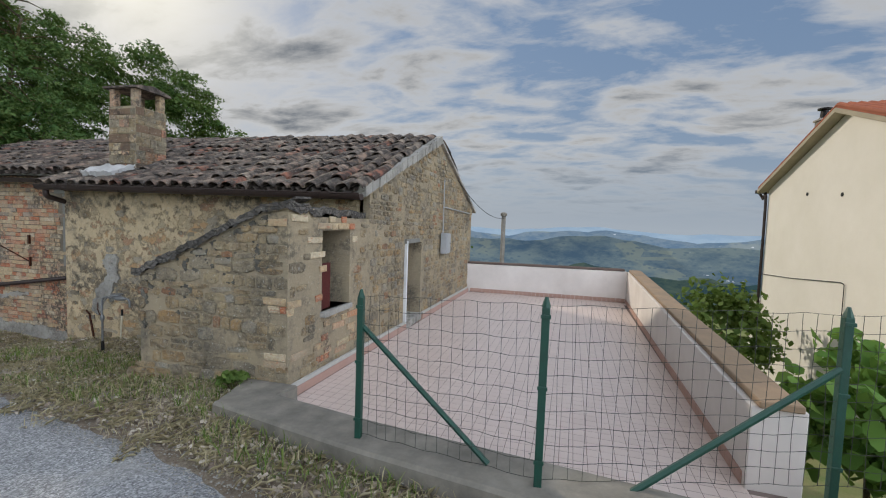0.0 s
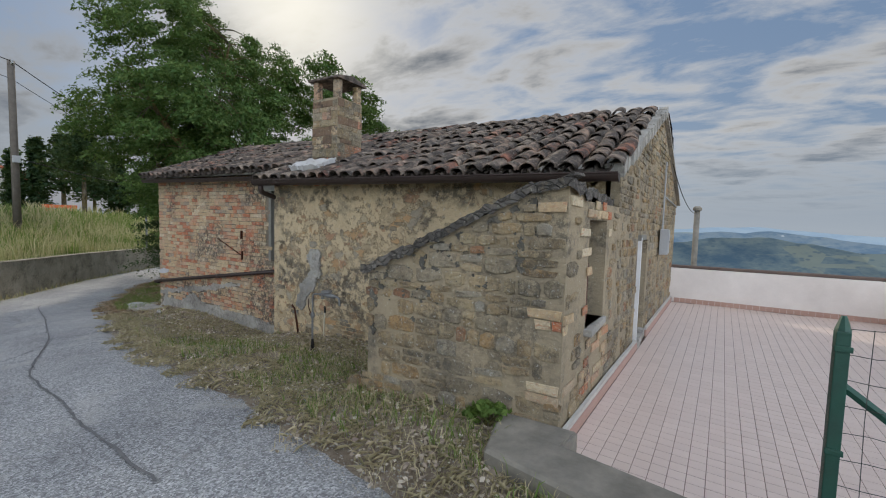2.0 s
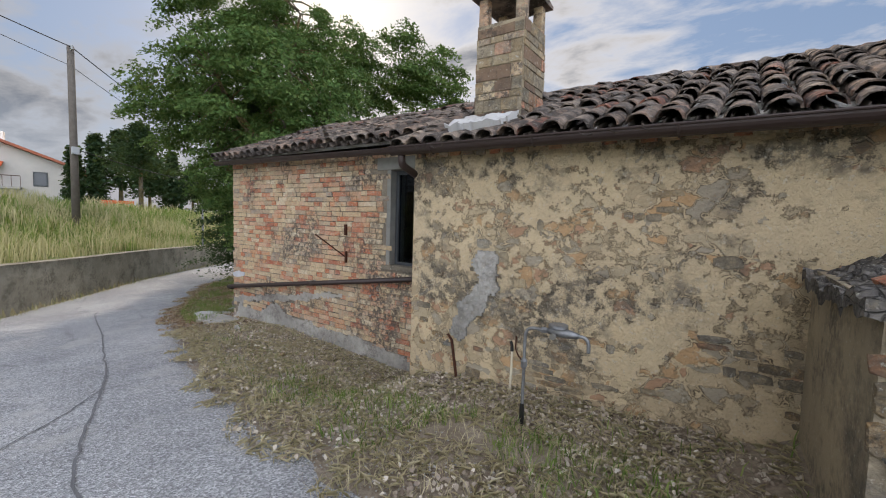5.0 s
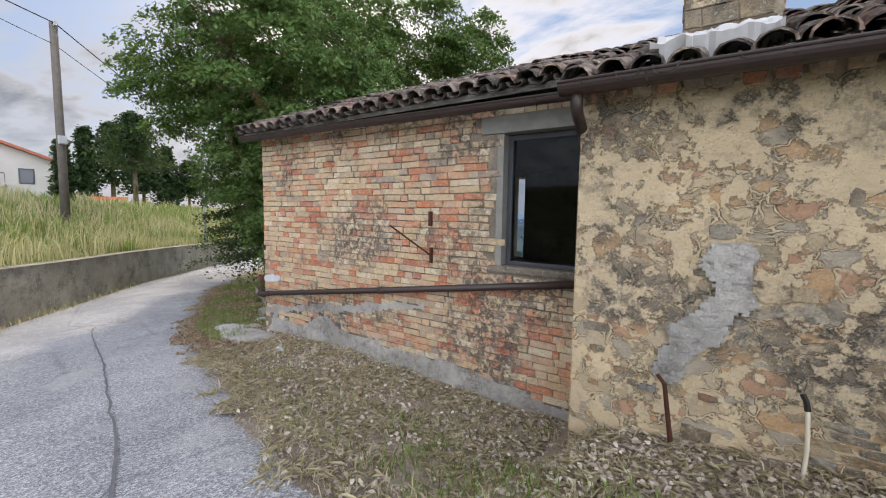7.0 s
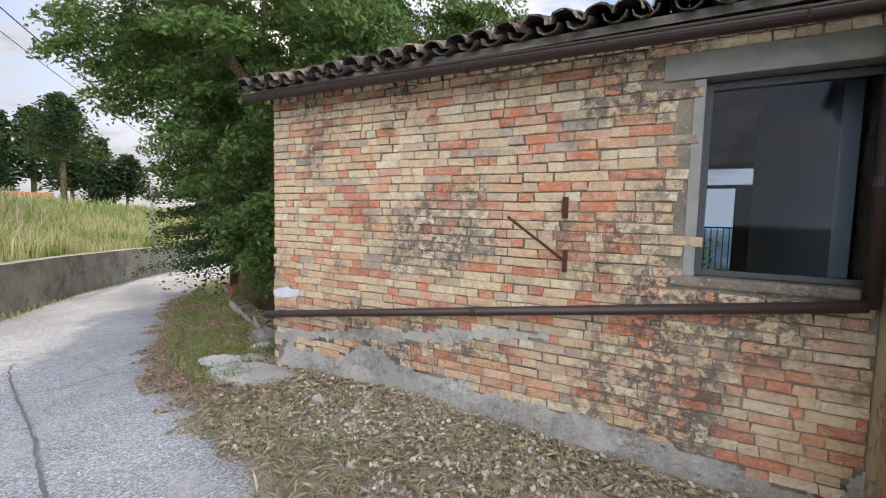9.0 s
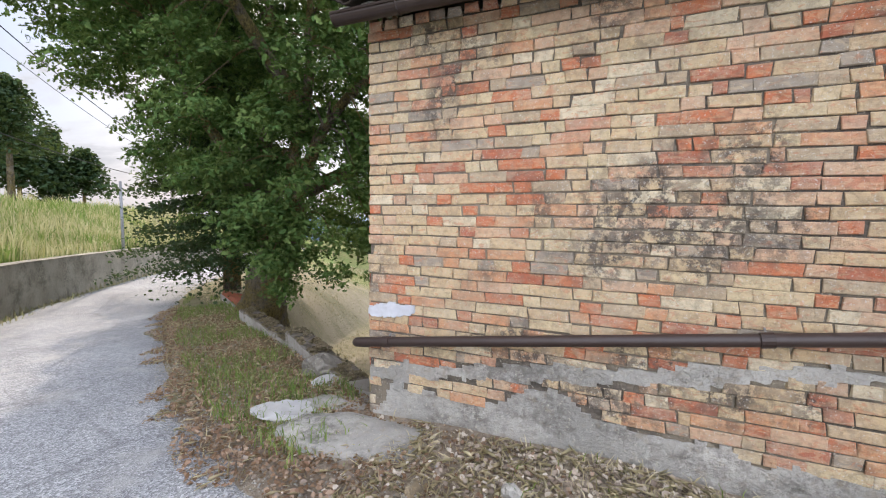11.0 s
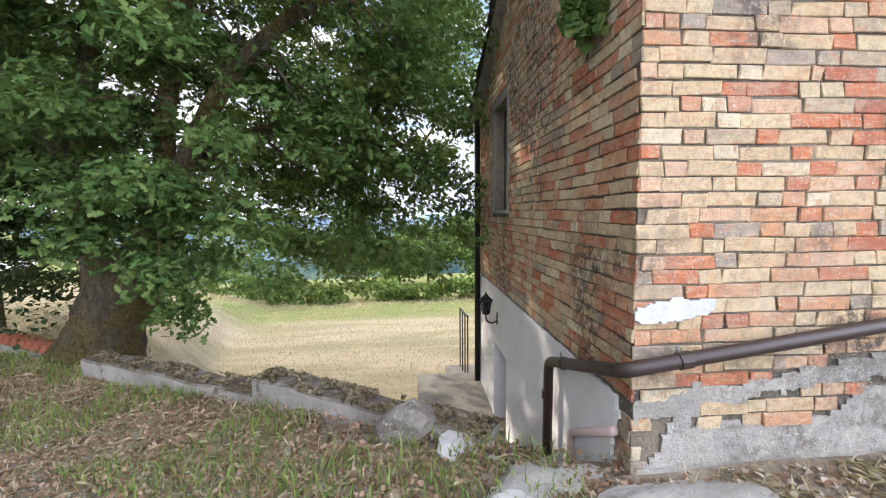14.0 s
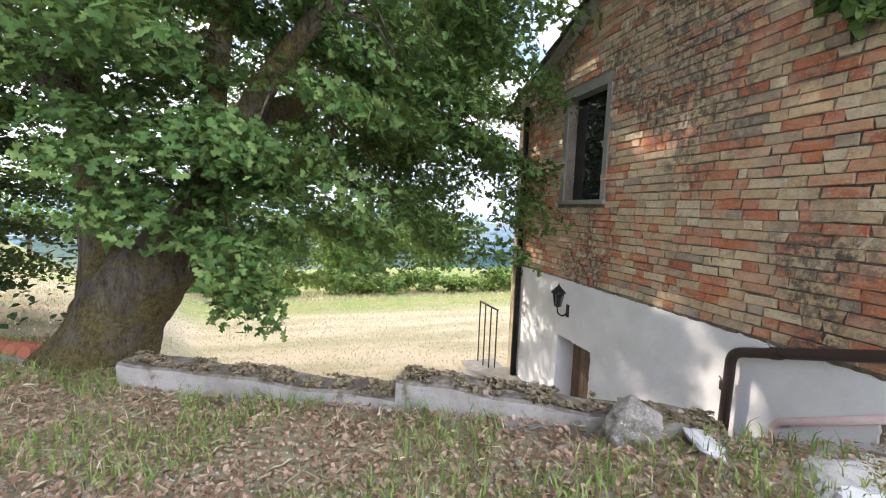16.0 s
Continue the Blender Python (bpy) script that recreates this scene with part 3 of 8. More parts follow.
def tube(bm, path, radius, sides=10, closed_ends=True):
    """A round bar along a path; radius may be one number or one for each point."""
    pts = [Vector(p) for p in path]
    rad = radius if isinstance(radius, (list, tuple)) else [radius] * len(pts)
    rings, side = [], None
    for i, p in enumerate(pts):
        d = (pts[min(i + 1, len(pts) - 1)] - pts[max(i - 1, 0)]).normalized()
        if side is None:
            side = d.orthogonal().normalized()
        else:
            side = (side - d * side.dot(d)).normalized()
        other = d.cross(side)
        rings.append([bm.verts.new(p + (side * math.cos(a) + other * math.sin(a)) * rad[i])
                      for a in (2 * math.pi * k / sides for k in range(sides))])
    for r0, r1 in zip(rings, rings[1:]):
        for k in range(sides):
            bm.faces.new((r0[k], r0[(k + 1) % sides], r1[(k + 1) % sides], r1[k]))
    if closed_ends:
        bm.faces.new(rings[0][::-1])
        bm.faces.new(rings[-1])
    return bm


def curved(points, n=6):
    """A smooth path through points."""
    P = [Vector(p) for p in points]
    out = []
    for i in range(len(P) - 1):
        p0, p1, p2, p3 = P[max(i - 1, 0)], P[i], P[i + 1], P[min(i + 2, len(P) - 1)]
        for k in range(n):
            t = k / n
            out.append(0.5 * ((2 * p1) + (p2 - p0) * t + (2 * p0 - 5 * p1 + 4 * p2 - p3) * t * t + (3 * p1 - p0 - 3 * p2 + p3) * t ** 3))
    return out + [P[-1]]


def leaves_mesh(name, centres, normals, sizes, mat, rng, lobes=True, aspect=0.55):
    """Many small folded leaves as one mesh: six corners and four triangles each."""
    n = len(centres)
    shape = np.array([(0, 0, 0), (-aspect * 0.8, 0.35, 0.06), (-aspect, 0.7, 0.10), (0, 1.0, -0.06), (aspect, 0.7, 0.10), (aspect * 0.8, 0.35, 0.06)])
    z = normals / np.linalg.norm(normals, axis=1, keepdims=True)
    r = rng.normal(size=(n, 3))
    x = np.cross(r, z)
    x /= np.linalg.norm(x, axis=1, keepdims=True) + 1e-9
    y = np.cross(z, x)
    V = (centres[:, None, :] + sizes[:, None, None] * (shape[None, :, 0:1] * x[:, None] + (shape[None, :, 1:2] - 0.5) * y[:, None] + shape[None, :, 2:3] * z[:, None])).reshape(-1, 3)
    tri = np.array([(0, 3, 1), (1, 3, 2), (0, 5, 3), (5, 4, 3)])
    Fc = (np.arange(n)[:, None, None] * 6 + tri[None]).reshape(-1, 3)
    return fast_mesh(name, V, Fc, mat)


def lobed_leaves(name, centres, normals, sizes, mat, rng):
    """Oak leaves as one mesh: a folded blade with three lobes to each side."""
    n = len(centres)
    half = [(0.27, 0.30), (0.10, 0.42), (0.38, 0.62), (0.13, 0.74), (0.20, 0.93)]
    shape = np.array([(0, 0, 0), (0, 1.0, -0.10)] + [(-x, y, 0.32 * x - 0.08 * y) for x, y in half] + [(x, y, 0.32 * x - 0.08 * y) for x, y in half])
    tri = []
    for a, flip in ((2, False), (7, True)):
        for t in ((0, 1, a + 3), (0, a + 3, a + 1), (0, a + 1, a), (a + 1, a + 3, a + 2), (a + 3, 1, a + 4)):
            tri.append(t[::-1] if flip else t)
    tri = np.array(tri)
    z = normals / np.linalg.norm(normals, axis=1, keepdims=True)
    x = np.cross(rng.normal(size=(n, 3)), z)
    x /= np.linalg.norm(x, axis=1, keepdims=True) + 1e-9
    y = np.cross(z, x)
    V = (centres[:, None, :] + sizes[:, None, None] * (shape[None, :, 0:1] * x[:, None] + (shape[None, :, 1:2] - 0.5) * y[:, None] + shape[None, :, 2:3] * z[:, None])).reshape(-1, 3)
    Fc = (np.arange(n)[:, None, None] * len(shape) + tri[None]).reshape(-1, 3)
    return fast_mesh(name, V, Fc, mat)


def fast_mesh(name, V, Fc, mat):
    me = bpy.data.meshes.new(name)
    k = Fc.shape[1]
    me.vertices.add(len(V))
    me.vertices.foreach_set("co", np.ascontiguousarray(V, dtype=np.float32).ravel())
    me.loops.add(Fc.size)
    me.loops.foreach_set("vertex_index", np.ascontiguousarray(Fc, dtype=np.int32).ravel())
    me.polygons.add(len(Fc))
    me.polygons.foreach_set("loop_start", np.arange(0, Fc.size, k, dtype=np.int32))
    me.update(calc_edges=True)
    me.validate()
    if mat:
        me.materials.append(mat)
    return me


def blades_mesh(name, roots, heights, mat, rng, width=0.006, lean=0.5):
    """Grass: each blade is a bent strip of two quads."""
    n = len(roots)
    a = rng.uniform(0, 2 * np.pi, n)
    side = np.stack([np.cos(a), np.sin(a), np.zeros(n)], 1)
    b = rng.uniform(0, 2 * np.pi, n)
    away = np.stack([np.cos(b), np.sin(b), np.zeros(n)], 1) * (rng.uniform(0.1, 1, n) * lean)[:, None]
    up = np.array([0, 0, 1.0])
    h, w = heights[:, None], width * rng.uniform(0.6, 1.5, n)[:, None]
    mid = roots + h * (0.55 * up + 0.3 * away)
    tip = roots + h * ((0.9 - 0.25 * np.linalg.norm(away, axis=1, keepdims=True)) * up + away)
    V = np.stack([roots - side * w, roots + side * w, mid - side * w * 0.8, mid + side * w * 0.8, tip - side * w * 0.15, tip + side * w * 0.15], 1).reshape(-1, 3)
    q = np.array([(0, 1, 3, 2), (2, 3, 5, 4)])
    return fast_mesh(name, V, (np.arange(n)[:, None, None] * 6 + q[None]).reshape(-1, 4), mat)


# ---- the lie of the land ----
ROAD_X = [-400, -60, -33, -20, -16.4, -13.7, -11.4, -10, -7.3, -4.6, -2, 0, 1.2, 3, 8, 400]
ROAD_Z = [-9, -3.4, -1.95, -1.35, -1.12, -0.89, -0.71, -0.58, -0.33, -0.14, 0.0, 0.16, 0.27, 0.42, 0.7, 1.5]
EDGE_RIGHT = [(10, -1.0), (4, 0.75), (2, 1.35), (0, 1.6), (-1.5, 1.9), (-2.5, 2.25), (-3.7, 2.5), (-4.8, 2.72), (-6.2, 2.93), (-7.4, 3.1), (-9.2, 3.5),
              (-10.9, 4.1), (-12.5, 4.6), (-13.7, 5.0), (-14.5, 5.4), (-16.4, 6.5), (-18.5, 7.8), (-20.9, 9.7), (-22.3, 11.0), (-24.4, 13.6), (-27, 17.5), (-30, 22), (-36, 31)]
EDGE_LEFT = [(10, -5), (4, -3.8), (2, -3.4), (0, -3.3), (-1.5, -3.2), (-2.5, -3.1), (-3.7, -3.0), (-4.8, -2.9), (-6.2, -2.7), (-7.4, -2.5), (-9.2, -1.9),
             (-10.9, -1.2), (-12.5, -0.4), (-13.7, 0.3), (-14.8, 1.1), (-17.3, 3.2), (-20, 5.2), (-23, 7.6), (-25, 9.6), (-27.5, 12.4), (-30.4, 16), (-34, 21), (-41, 31)]
BASE_X = [-30, -16.5, -14, -12.4, -11, -9.5, -8.2, -7.5, -7.2, -6, -4.3, -3.9, -2.3, 0, 3, 40]
BASE_Z = [-1.8, -1.15, -0.98, -0.79, -0.73, -0.77, -0.84, -0.84, -0.48, -0.34, -0.31, -0.1, 0.03, 0.16, 0.4, 0.6]
LOW_WALL = ((-13.05, 6.12), (-14.85, 7.18), (-17.0, 8.22))


def road_z(x):
    return np.interp(x, ROAD_X, ROAD_Z)


def side_of(P, line):
    """Signed distance to a line of points: above zero on its right-hand side, as one walks along it towards -x."""
    best, sign = np.full(len(P), 1e9), np.ones(len(P))
    for a, b in zip(line, line[1:]):
        a, b = np.array(a, float), np.array(b, float)
        d = b - a
        t = np.clip(((P - a) @ d) / (d @ d), 0, 1)
        q = P - (a + t[:, None] * d)
        dist = np.linalg.norm(q, axis=1)
        s = np.sign(d[1] * q[:, 0] - d[0] * q[:, 1])
        near = dist < best
        best, sign = np.where(near, dist, best), np.where(near, s, sign)
    return best * np.where(sign == 0, 1, sign)


def smooth01(v):
    v = np.clip(v, 0, 1)
    return v * v * (3 - 2 * v)


def lumps(P, scale, seed=0.0):
    return np.array([noise.noise((p[0] * scale + seed, p[1] * scale, seed)) for p in P])


def ground_z(P):
    """The ground's height at an array of plan points."""
    x, y = P[:, 0], P[:, 1]
    r = side_of(P, EDGE_RIGHT)
    l = side_of(P, EDGE_LEFT)
    z = road_z(x) - 0.03
    # the verge rises to the foot of the walls
    verge = np.interp(x, BASE_X, BASE_Z)
    z = np.where(r > 0, road_z(x) - 0.03 + (verge + 0.02 - road_z(x) + 0.03) * smooth01(r / np.interp(x, [-12.4, -11, -4.5, -4], [1.3, 2.0, 2.0, 1.3])), z)
    z = z + np.where(r > 0.15, 0.03 * lumps(P, 1.7), 0)
    # the yard and hay field behind the low wall and the houses
    w = side_of(P, [(-12.4, 5.75), *LOW_WALL, (-19.0, 9.6), (-24, 14), (-32, 26), (-60, 70)])
    field = -2.25 - 0.085 * np.maximum(y - 9, 0) - 0.0004 * np.maximum(y - 9, 0) ** 2 + 0.02 * (x + 14)
    yard = np.where(x > -16.4, smooth01((w - 0.02) / 0.2), smooth01((w - 0.1) / np.clip(0.3 + (-16.4 - x) * 2.2, 0.3, 9)))
    behind = (w > 0) & (x < -2.2) & ((x < -12.3) | (y > 6.1))
    z = np.where(behind, z + (field - z) * yard, z)
    # the garden below the terrace
    low = smooth01((x - 1.75) / 1.0) * smooth01((r - 1.0) / 0.8)
    z = np.where(x > -2.2, np.where(r > 0.6, np.minimum(z, -0.3), z) * (1 - low) + low * (-2.4 - 0.1 * np.maximum(y - 4, 0)), z)
    z = np.where((x > -2.2) & (y > 10.7), np.minimum(-2.4 - 0.1 * (y - 10), z), z)
    # the bank above the retaining wall
    bank = road_z(x) + 1.08 + 2.0 * smooth01((-l - 0.4) / 6.0) + 0.12 * lumps(P, 0.6, 3.0)
    z = np.where(l < 0, z + (bank - z) * smooth01((-l - 0.1) / 0.15) * smooth01((-9 - x) / 3), z)
    # the valley and the hills far off
    far = np.hypot(x + 5, y - 5)
    valley = -0.16 * np.maximum(far - 45, 0) * np.exp(-far / 900) - 110 * smooth01((far - 250) / 900)
    valley = valley + 45 * lumps(P, 0.0016, 5.0) * smooth01((far - 200) / 400)
    z = z + np.where((y > 0) | (far > 300), valley * smooth01((far - 40) / 60) * smooth01((y + 20) / 60), 0)
    return z


def spread(fine_lo, fine_hi, step, reach):
    core = list(np.arange(fine_lo, fine_hi + 1e-6, step))
    s, hi, lo = step, [core[-1]], [core[0]]
    while hi[-1] < reach:
        s *= 1.22
        hi.append(hi[-1] + s)
    s = step
    while lo[-1] > -reach:
        s *= 1.22
        lo.append(lo[-1] - s)
    return np.array(lo[:0:-1] + core + hi[1:])


def build_ground():
    xs, ys = spread(-34, 5, 0.2, 4200), spread(-5, 26, 0.2, 4200)
    X, Y = np.meshgrid(xs, ys)
    P = np.stack([X.ravel(), Y.ravel()], 1)
    Z = ground_z(P)
    nx, ny = len(xs), len(ys)
    i = (np.arange(ny - 1)[:, None] * nx + np.arange(nx - 1)[None]).ravel()
    me = fast_mesh("ground", np.column_stack([P, Z]), np.stack([i, i + 1, i + nx + 1, i + nx], 1), GROUND)
    r, l = side_of(P, EDGE_RIGHT), side_of(P, EDGE_LEFT)
    w = side_of(P, [(-12.4, 5.75), *LOW_WALL, (-19.0, 9.6), (-24, 14), (-32, 26), (-60, 70)])
    far = np.hypot(P[:, 0] + 5, P[:, 1] - 5)
    hay = np.clip(w / 1.2, 0, 1) * (P[:, 0] < -2) * ((P[:, 0] < -12.6) | (P[:, 1] > 10.4)) * (1 - smooth01((P[:, 1] - 16.8) / 2.2))
    grass = np.clip(0.12 + 0.3 * (P[:, 0] < -14) + (P[:, 1] > 16) * 0.9 + (l < -0.3) * 0.5 + (P[:, 0] > 2) * 0.6, 0, 1)
    wood = smooth01((far - 70) / 60)
    layer = me.color_attributes.new("cover", "FLOAT_COLOR", "POINT")
    layer.data.foreach_set("color", np.column_stack([hay, grass, wood, np.ones(len(P))]).astype(np.float32).ravel())
    me.shade_smooth()
    return tagged(new("ground", me), "dry verge, mown hay field and wooded valley ground", "ground", kind="structure")


ground = build_ground()


def resample(line, n):
    L = np.array(line, float)
    d = np.r_[0, np.cumsum(np.linalg.norm(np.diff(L, axis=0), axis=1))]
    k = np.linspace(0, len(L) - 1, n)
    return np.column_stack([np.interp(k, np.arange(len(L)), L[:, 0]), np.interp(k, np.arange(len(L)), L[:, 1])])


def build_road():
    n, across = 240, 24
    R, Lf = resample(EDGE_RIGHT, n), resample(EDGE_LEFT, n)
    V = []
    for j in range(across + 1):
        t = j / across
        P = R * (1 - t) + Lf * t
        ragged = 0.10 * lumps(P, 2.3, 9.0) + 0.05 * lumps(P, 7.0, 2.0)
        P = P + (np.array([[0.3, 1.0]]) * ragged[:, None]) * (1 if j == 0 else 0)
        z = road_z(P[:, 0]) + 0.05 * np.sin(np.pi * t) ** 0.6 + 0.008 * lumps(P, 1.1, 4.0) - (0.035 if j in (0, across) else 0)
        V.append(np.column_stack([P, z]))
    V = np.stack(V, 1).reshape(-1, 3)
    m = across + 1
    i = (np.arange(n - 1)[:, None] * m + np.arange(across)[None]).ravel()
    me = fast_mesh("road", V, np.stack([i, i + 1, i + m + 1, i + m], 1), ASPHALT)
    me.shade_smooth()
    return tagged(new("road", me), "worn pale grey asphalt lane with cracks and loose chippings", "road", kind="structure")


road = build_road()


def tar_line(points, width, seed):
    """A long sealed crack that wanders along the lane."""
    path = curved([(x, y, 0) for x, y in points], 10)
    bm = bmesh.new()
    prev = None
    for i, p in enumerate(path):
        d = (path[min(i + 1, len(path) - 1)] - path[max(i - 1, 0)]).normalized()
        n = Vector((-d.y, d.x, 0))
        w = width * (0.6 + 0.9 * abs(noise.noise((i * 0.45, seed, 0))))
        c = p + n * 0.03 * noise.noise((i * 0.5, seed, 4))
        pair = []
        for s in (-w, w):
            q = c + n * s
            r = side_of(np.array([[q.x, q.y]]), EDGE_RIGHT)[0]
            l = side_of(np.array([[q.x, q.y]]), EDGE_LEFT)[0]
            t = min(max(-r / max(l - r, 0.1), 0), 1)
            pair.append(bm.verts.new((q.x, q.y, float(road_z(q.x)) + 0.05 * math.sin(math.pi * t) ** 0.6 + 0.012)))
        if prev:
            bm.faces.new((prev[0], prev[1], pair[1], pair[0]))
        prev = pair
    return tagged(part("road_crack", bm, TAR), "dark tar-filled crack along the lane", "road", kind="structure")


TAR = simple_mat("tar", (0.13, 0.13, 0.135), (0.20, 0.20, 0.205), 12, 0.8, fine=90)
tar_line([(-15.5, 4.3), (-14.7, 4.05), (-12.6, 3.58), (-11.4, 3.26), (-9.9, 2.87), (-8.7, 2.45), (-7.5, 2.04), (-6.2, 1.90), (-5.5, 1.80), (-4.1, 1.68)], 0.013, 1.0)
tar_line([(-9.3, 2.66), (-8.6, 2.1), (-7.9, 1.2), (-7.5, 0.3)], 0.009, 5.0)

# ---- the old house: walls ----
STONE_X0, STONE_X1, STONE_Y = -7.41, -2.2, 4.98
BRICK_X0, BRICK_Y = -12.40, 5.62
RIDGE_Y, RIDGE_Z, BACK_Y = 7.76, 3.13, 10.3
EAVE_STONE = 1.97
PITCH = math.atan2(3.13 - 1.92, 7.76 - 4.75)


def roof_z(y):
    """The underside of the roof."""
    return RIDGE_Z - abs(y - RIDGE_Y) * math.tan(PITCH)


def gable_x(y):
    return -2.30 + (y - 3.4) * 0.058


def build_walls():
    bm = boxes(((STONE_X0, STONE_Y, -1.2), (-2.3, STONE_Y + 0.5, EAVE_STONE + 0.02)))
    wall_s = tagged(part("wall_south_stone", bm, OCHRE_RUBBLE), "ochre plastered rubble stone wall with bare stones", "wall", kind="structure")
    # brick front with the window opening at its stone end
    y0, y1 = BRICK_Y, BRICK_Y + 0.4
    bm = boxes(((BRICK_X0, y0, -2.6), (-8.405, y1, 2.16)), ((-8.405, y0, -1.4), (STONE_X0 - 0.004, y1, 0.52)), ((-8.405, y0, 2.05), (STONE_X0 - 0.004, y1, 2.16)))
    wall_b = tagged(part("wall_south_brick", bm, BRICK_JOINT), "weathered wall of mixed yellow and red bricks", "wall", kind="structure")
    # west gable with a window and a yard door
    bm = bmesh.new()
    a, b = BRICK_Y + 0.402, BACK_Y
    x0, x1 = BRICK_X0, BRICK_X0 + 0.4
    for lo, hi, z0, z1 in ((a, 8.38, -2.7, 1.9), (8.38, 9.15, -1.17, 0.58), (8.35, 9.05, -1.17, -1.17), (9.15, b, -2.7, 1.9)):
        if z1 > z0:
            box(bm, (x0, lo, z0), (x1, hi, z1))
    prism(bm, [(BRICK_Y + 0.402, 1.9), (b, 1.9), (b, roof_z(b)), (RIDGE_Y, RIDGE_Z), (a, roof_z(a))], "x", x0, x1)
    wall_w = tagged(part("wall_west", bm, BRICK_JOINT), "brick gable wall with dappled sunlight", "wall", kind="structure")
    # east gable, slightly askew, with a door opening
    bm = bmesh.new()

    def skew(y0, y1, z0, z1, t=0.45):
        prism(bm, [(y0, z0), (y1, z0), (y1, z1), (y0, z1)], "x", 0, -t)
    skew(STONE_Y, 6.23, -1.2, 1.9)
    skew(6.23, 6.95, 1.26, 1.9)
    skew(6.95, BACK_Y + 0.3, -3.2, 1.9)
    e = BACK_Y + 0.3
    prism(bm, [(STONE_Y, 1.9), (e, 1.9), (e, roof_z(e)), (RIDGE_Y, RIDGE_Z), (STONE_Y, roof_z(STONE_Y))], "x", 0, -0.45)
    for v in bm.verts:
        v.co.x += gable_x(v.co.y)
    wall_e = tagged(part("wall_east", bm, MORTAR), "rubble stone gable wall with cement pointing", "wall", kind="structure")
    y0, y1 = BACK_Y, BACK_Y + 0.3
    bm = boxes(((BRICK_X0, y0, -3.2), (-2.3, y1, 0.15)), ((BRICK_X0, y0, 1.9), (-2.3, y1, 1.95)), ((BRICK_X0, y0, 0.15), (-10.42, y1, 1.9)), ((-10.14, y0, 0.15), (-8.22, y1, 1.9)), ((-7.30, y0, 0.15), (-2.3, y1, 1.9)))
    for lo, hi in ((BRICK_X0 + 0.4, -7.45),):
        tagged(part("floor_room", boxes(((lo, BRICK_Y + 0.4, -0.05), (hi, y0, 0.1))), ROOM_PAINT), "dim floor of the room behind the window", "floor", kind="structure")
        tagged(part("wall_room", boxes(((hi - 0.1, BRICK_Y + 0.41, 0.1), (hi, y0 - 1.2, 2.4))), ROOM_PAINT), "dim inner wall of the room behind the window", "wall", kind="structure")
    tagged(part("wall_north", bm, MORTAR), "plain rubble rear wall", "wall", kind="structure")
    bm = boxes(((STONE_X0, STONE_Y + 0.5, -1.2), (STONE_X0 + 0.4, BRICK_Y + 0.5, 2.1)))
    tagged(part("wall_return", bm, OCHRE), "end of the stone house beside the brick wall", "wall", kind="structure")
    return wall_s, wall_b, wall_w, wall_e


wall_s, wall_b, wall_w, wall_e = build_walls()


def build_roof_deck():
    bm = bmesh.new()
    t = 0.06
    for x0, x1, y0 in ((BRICK_X0 - 0.12, STONE_X0 - 0.05, 5.40), (STONE_X0 - 0.05, -2.1, 4.76)):
        prism(bm, [(y0, roof_z(y0) + 0.005), (RIDGE_Y, RIDGE_Z + 0.005), (RIDGE_Y, RIDGE_Z + t), (y0, roof_z(y0) + t)], "x", x0, x1)
        e = BACK_Y + 0.55
        prism(bm, [(RIDGE_Y, RIDGE_Z + 0.005), (e, roof_z(e) + 0.005), (e, roof_z(e) + t), (RIDGE_Y, RIDGE_Z + t)], "x", x0, x1 + (0.3 if x1 > -3 else 0))
    for v in bm.verts:
        if v.co.x > -3:
            v.co.x = gable_x(v.co.y) + 0.06
    return tagged(part("roof", bm, CEMENT), "low pitched roof of old clay barrel tiles", "roof", kind="structure")


roof = build_roof_deck()

# ---- the oven house in front ----
def build_lean_to():
    bm = bmesh.new()
    y0, y1 = 3.38, STONE_Y - 0.004
    prism(bm, [(-2.32, -0.4), (-2.32, 1.70), (-2.5, 1.68), (-4.02, 0.98), (-4.02, -0.4)], "y", y0, y0 + 0.4)
    box(bm, (-4.02, y0 + 0.4, -0.4), (-3.62, y1, 1.0))
    # the side with a small window towards the terrace
    for a, b, z0, z1 in ((y0 + 0.4, 3.93, -0.4, 1.62), (3.93, 4.5, -0.4, 0.62), (3.93, 4.5, 1.48, 1.62), (4.5, y1, -0.4, 1.62)):
        prism(bm, [(-2.32, z0), (-2.32, z1), (-2.72, z1), (-2.72, z0)], "y", a, b)
    for v in bm.verts:
        if v.co.x > -2.4:
            v.co.x = gable_x(v.co.y)
    return tagged(part("wall_oven_house", bm, MORTAR), "ruined rubble stone outhouse wall with sloping top", "wall", kind="structure")


wall_lean = build_lean_to()

# ---- terrace ----
KERB = [(-2.54, 2.93), (-1.13, 2.47), (0.02, 2.12), (1.09, 1.79), (3.5, 1.05)]
FLOOR_Z = -0.10


def kerb_top(x):
    return np.interp(x, [-2.6, -1.13, 0.02, 1.09, 3.5], [0.07, 0.18, 0.29, 0.39, 0.62])


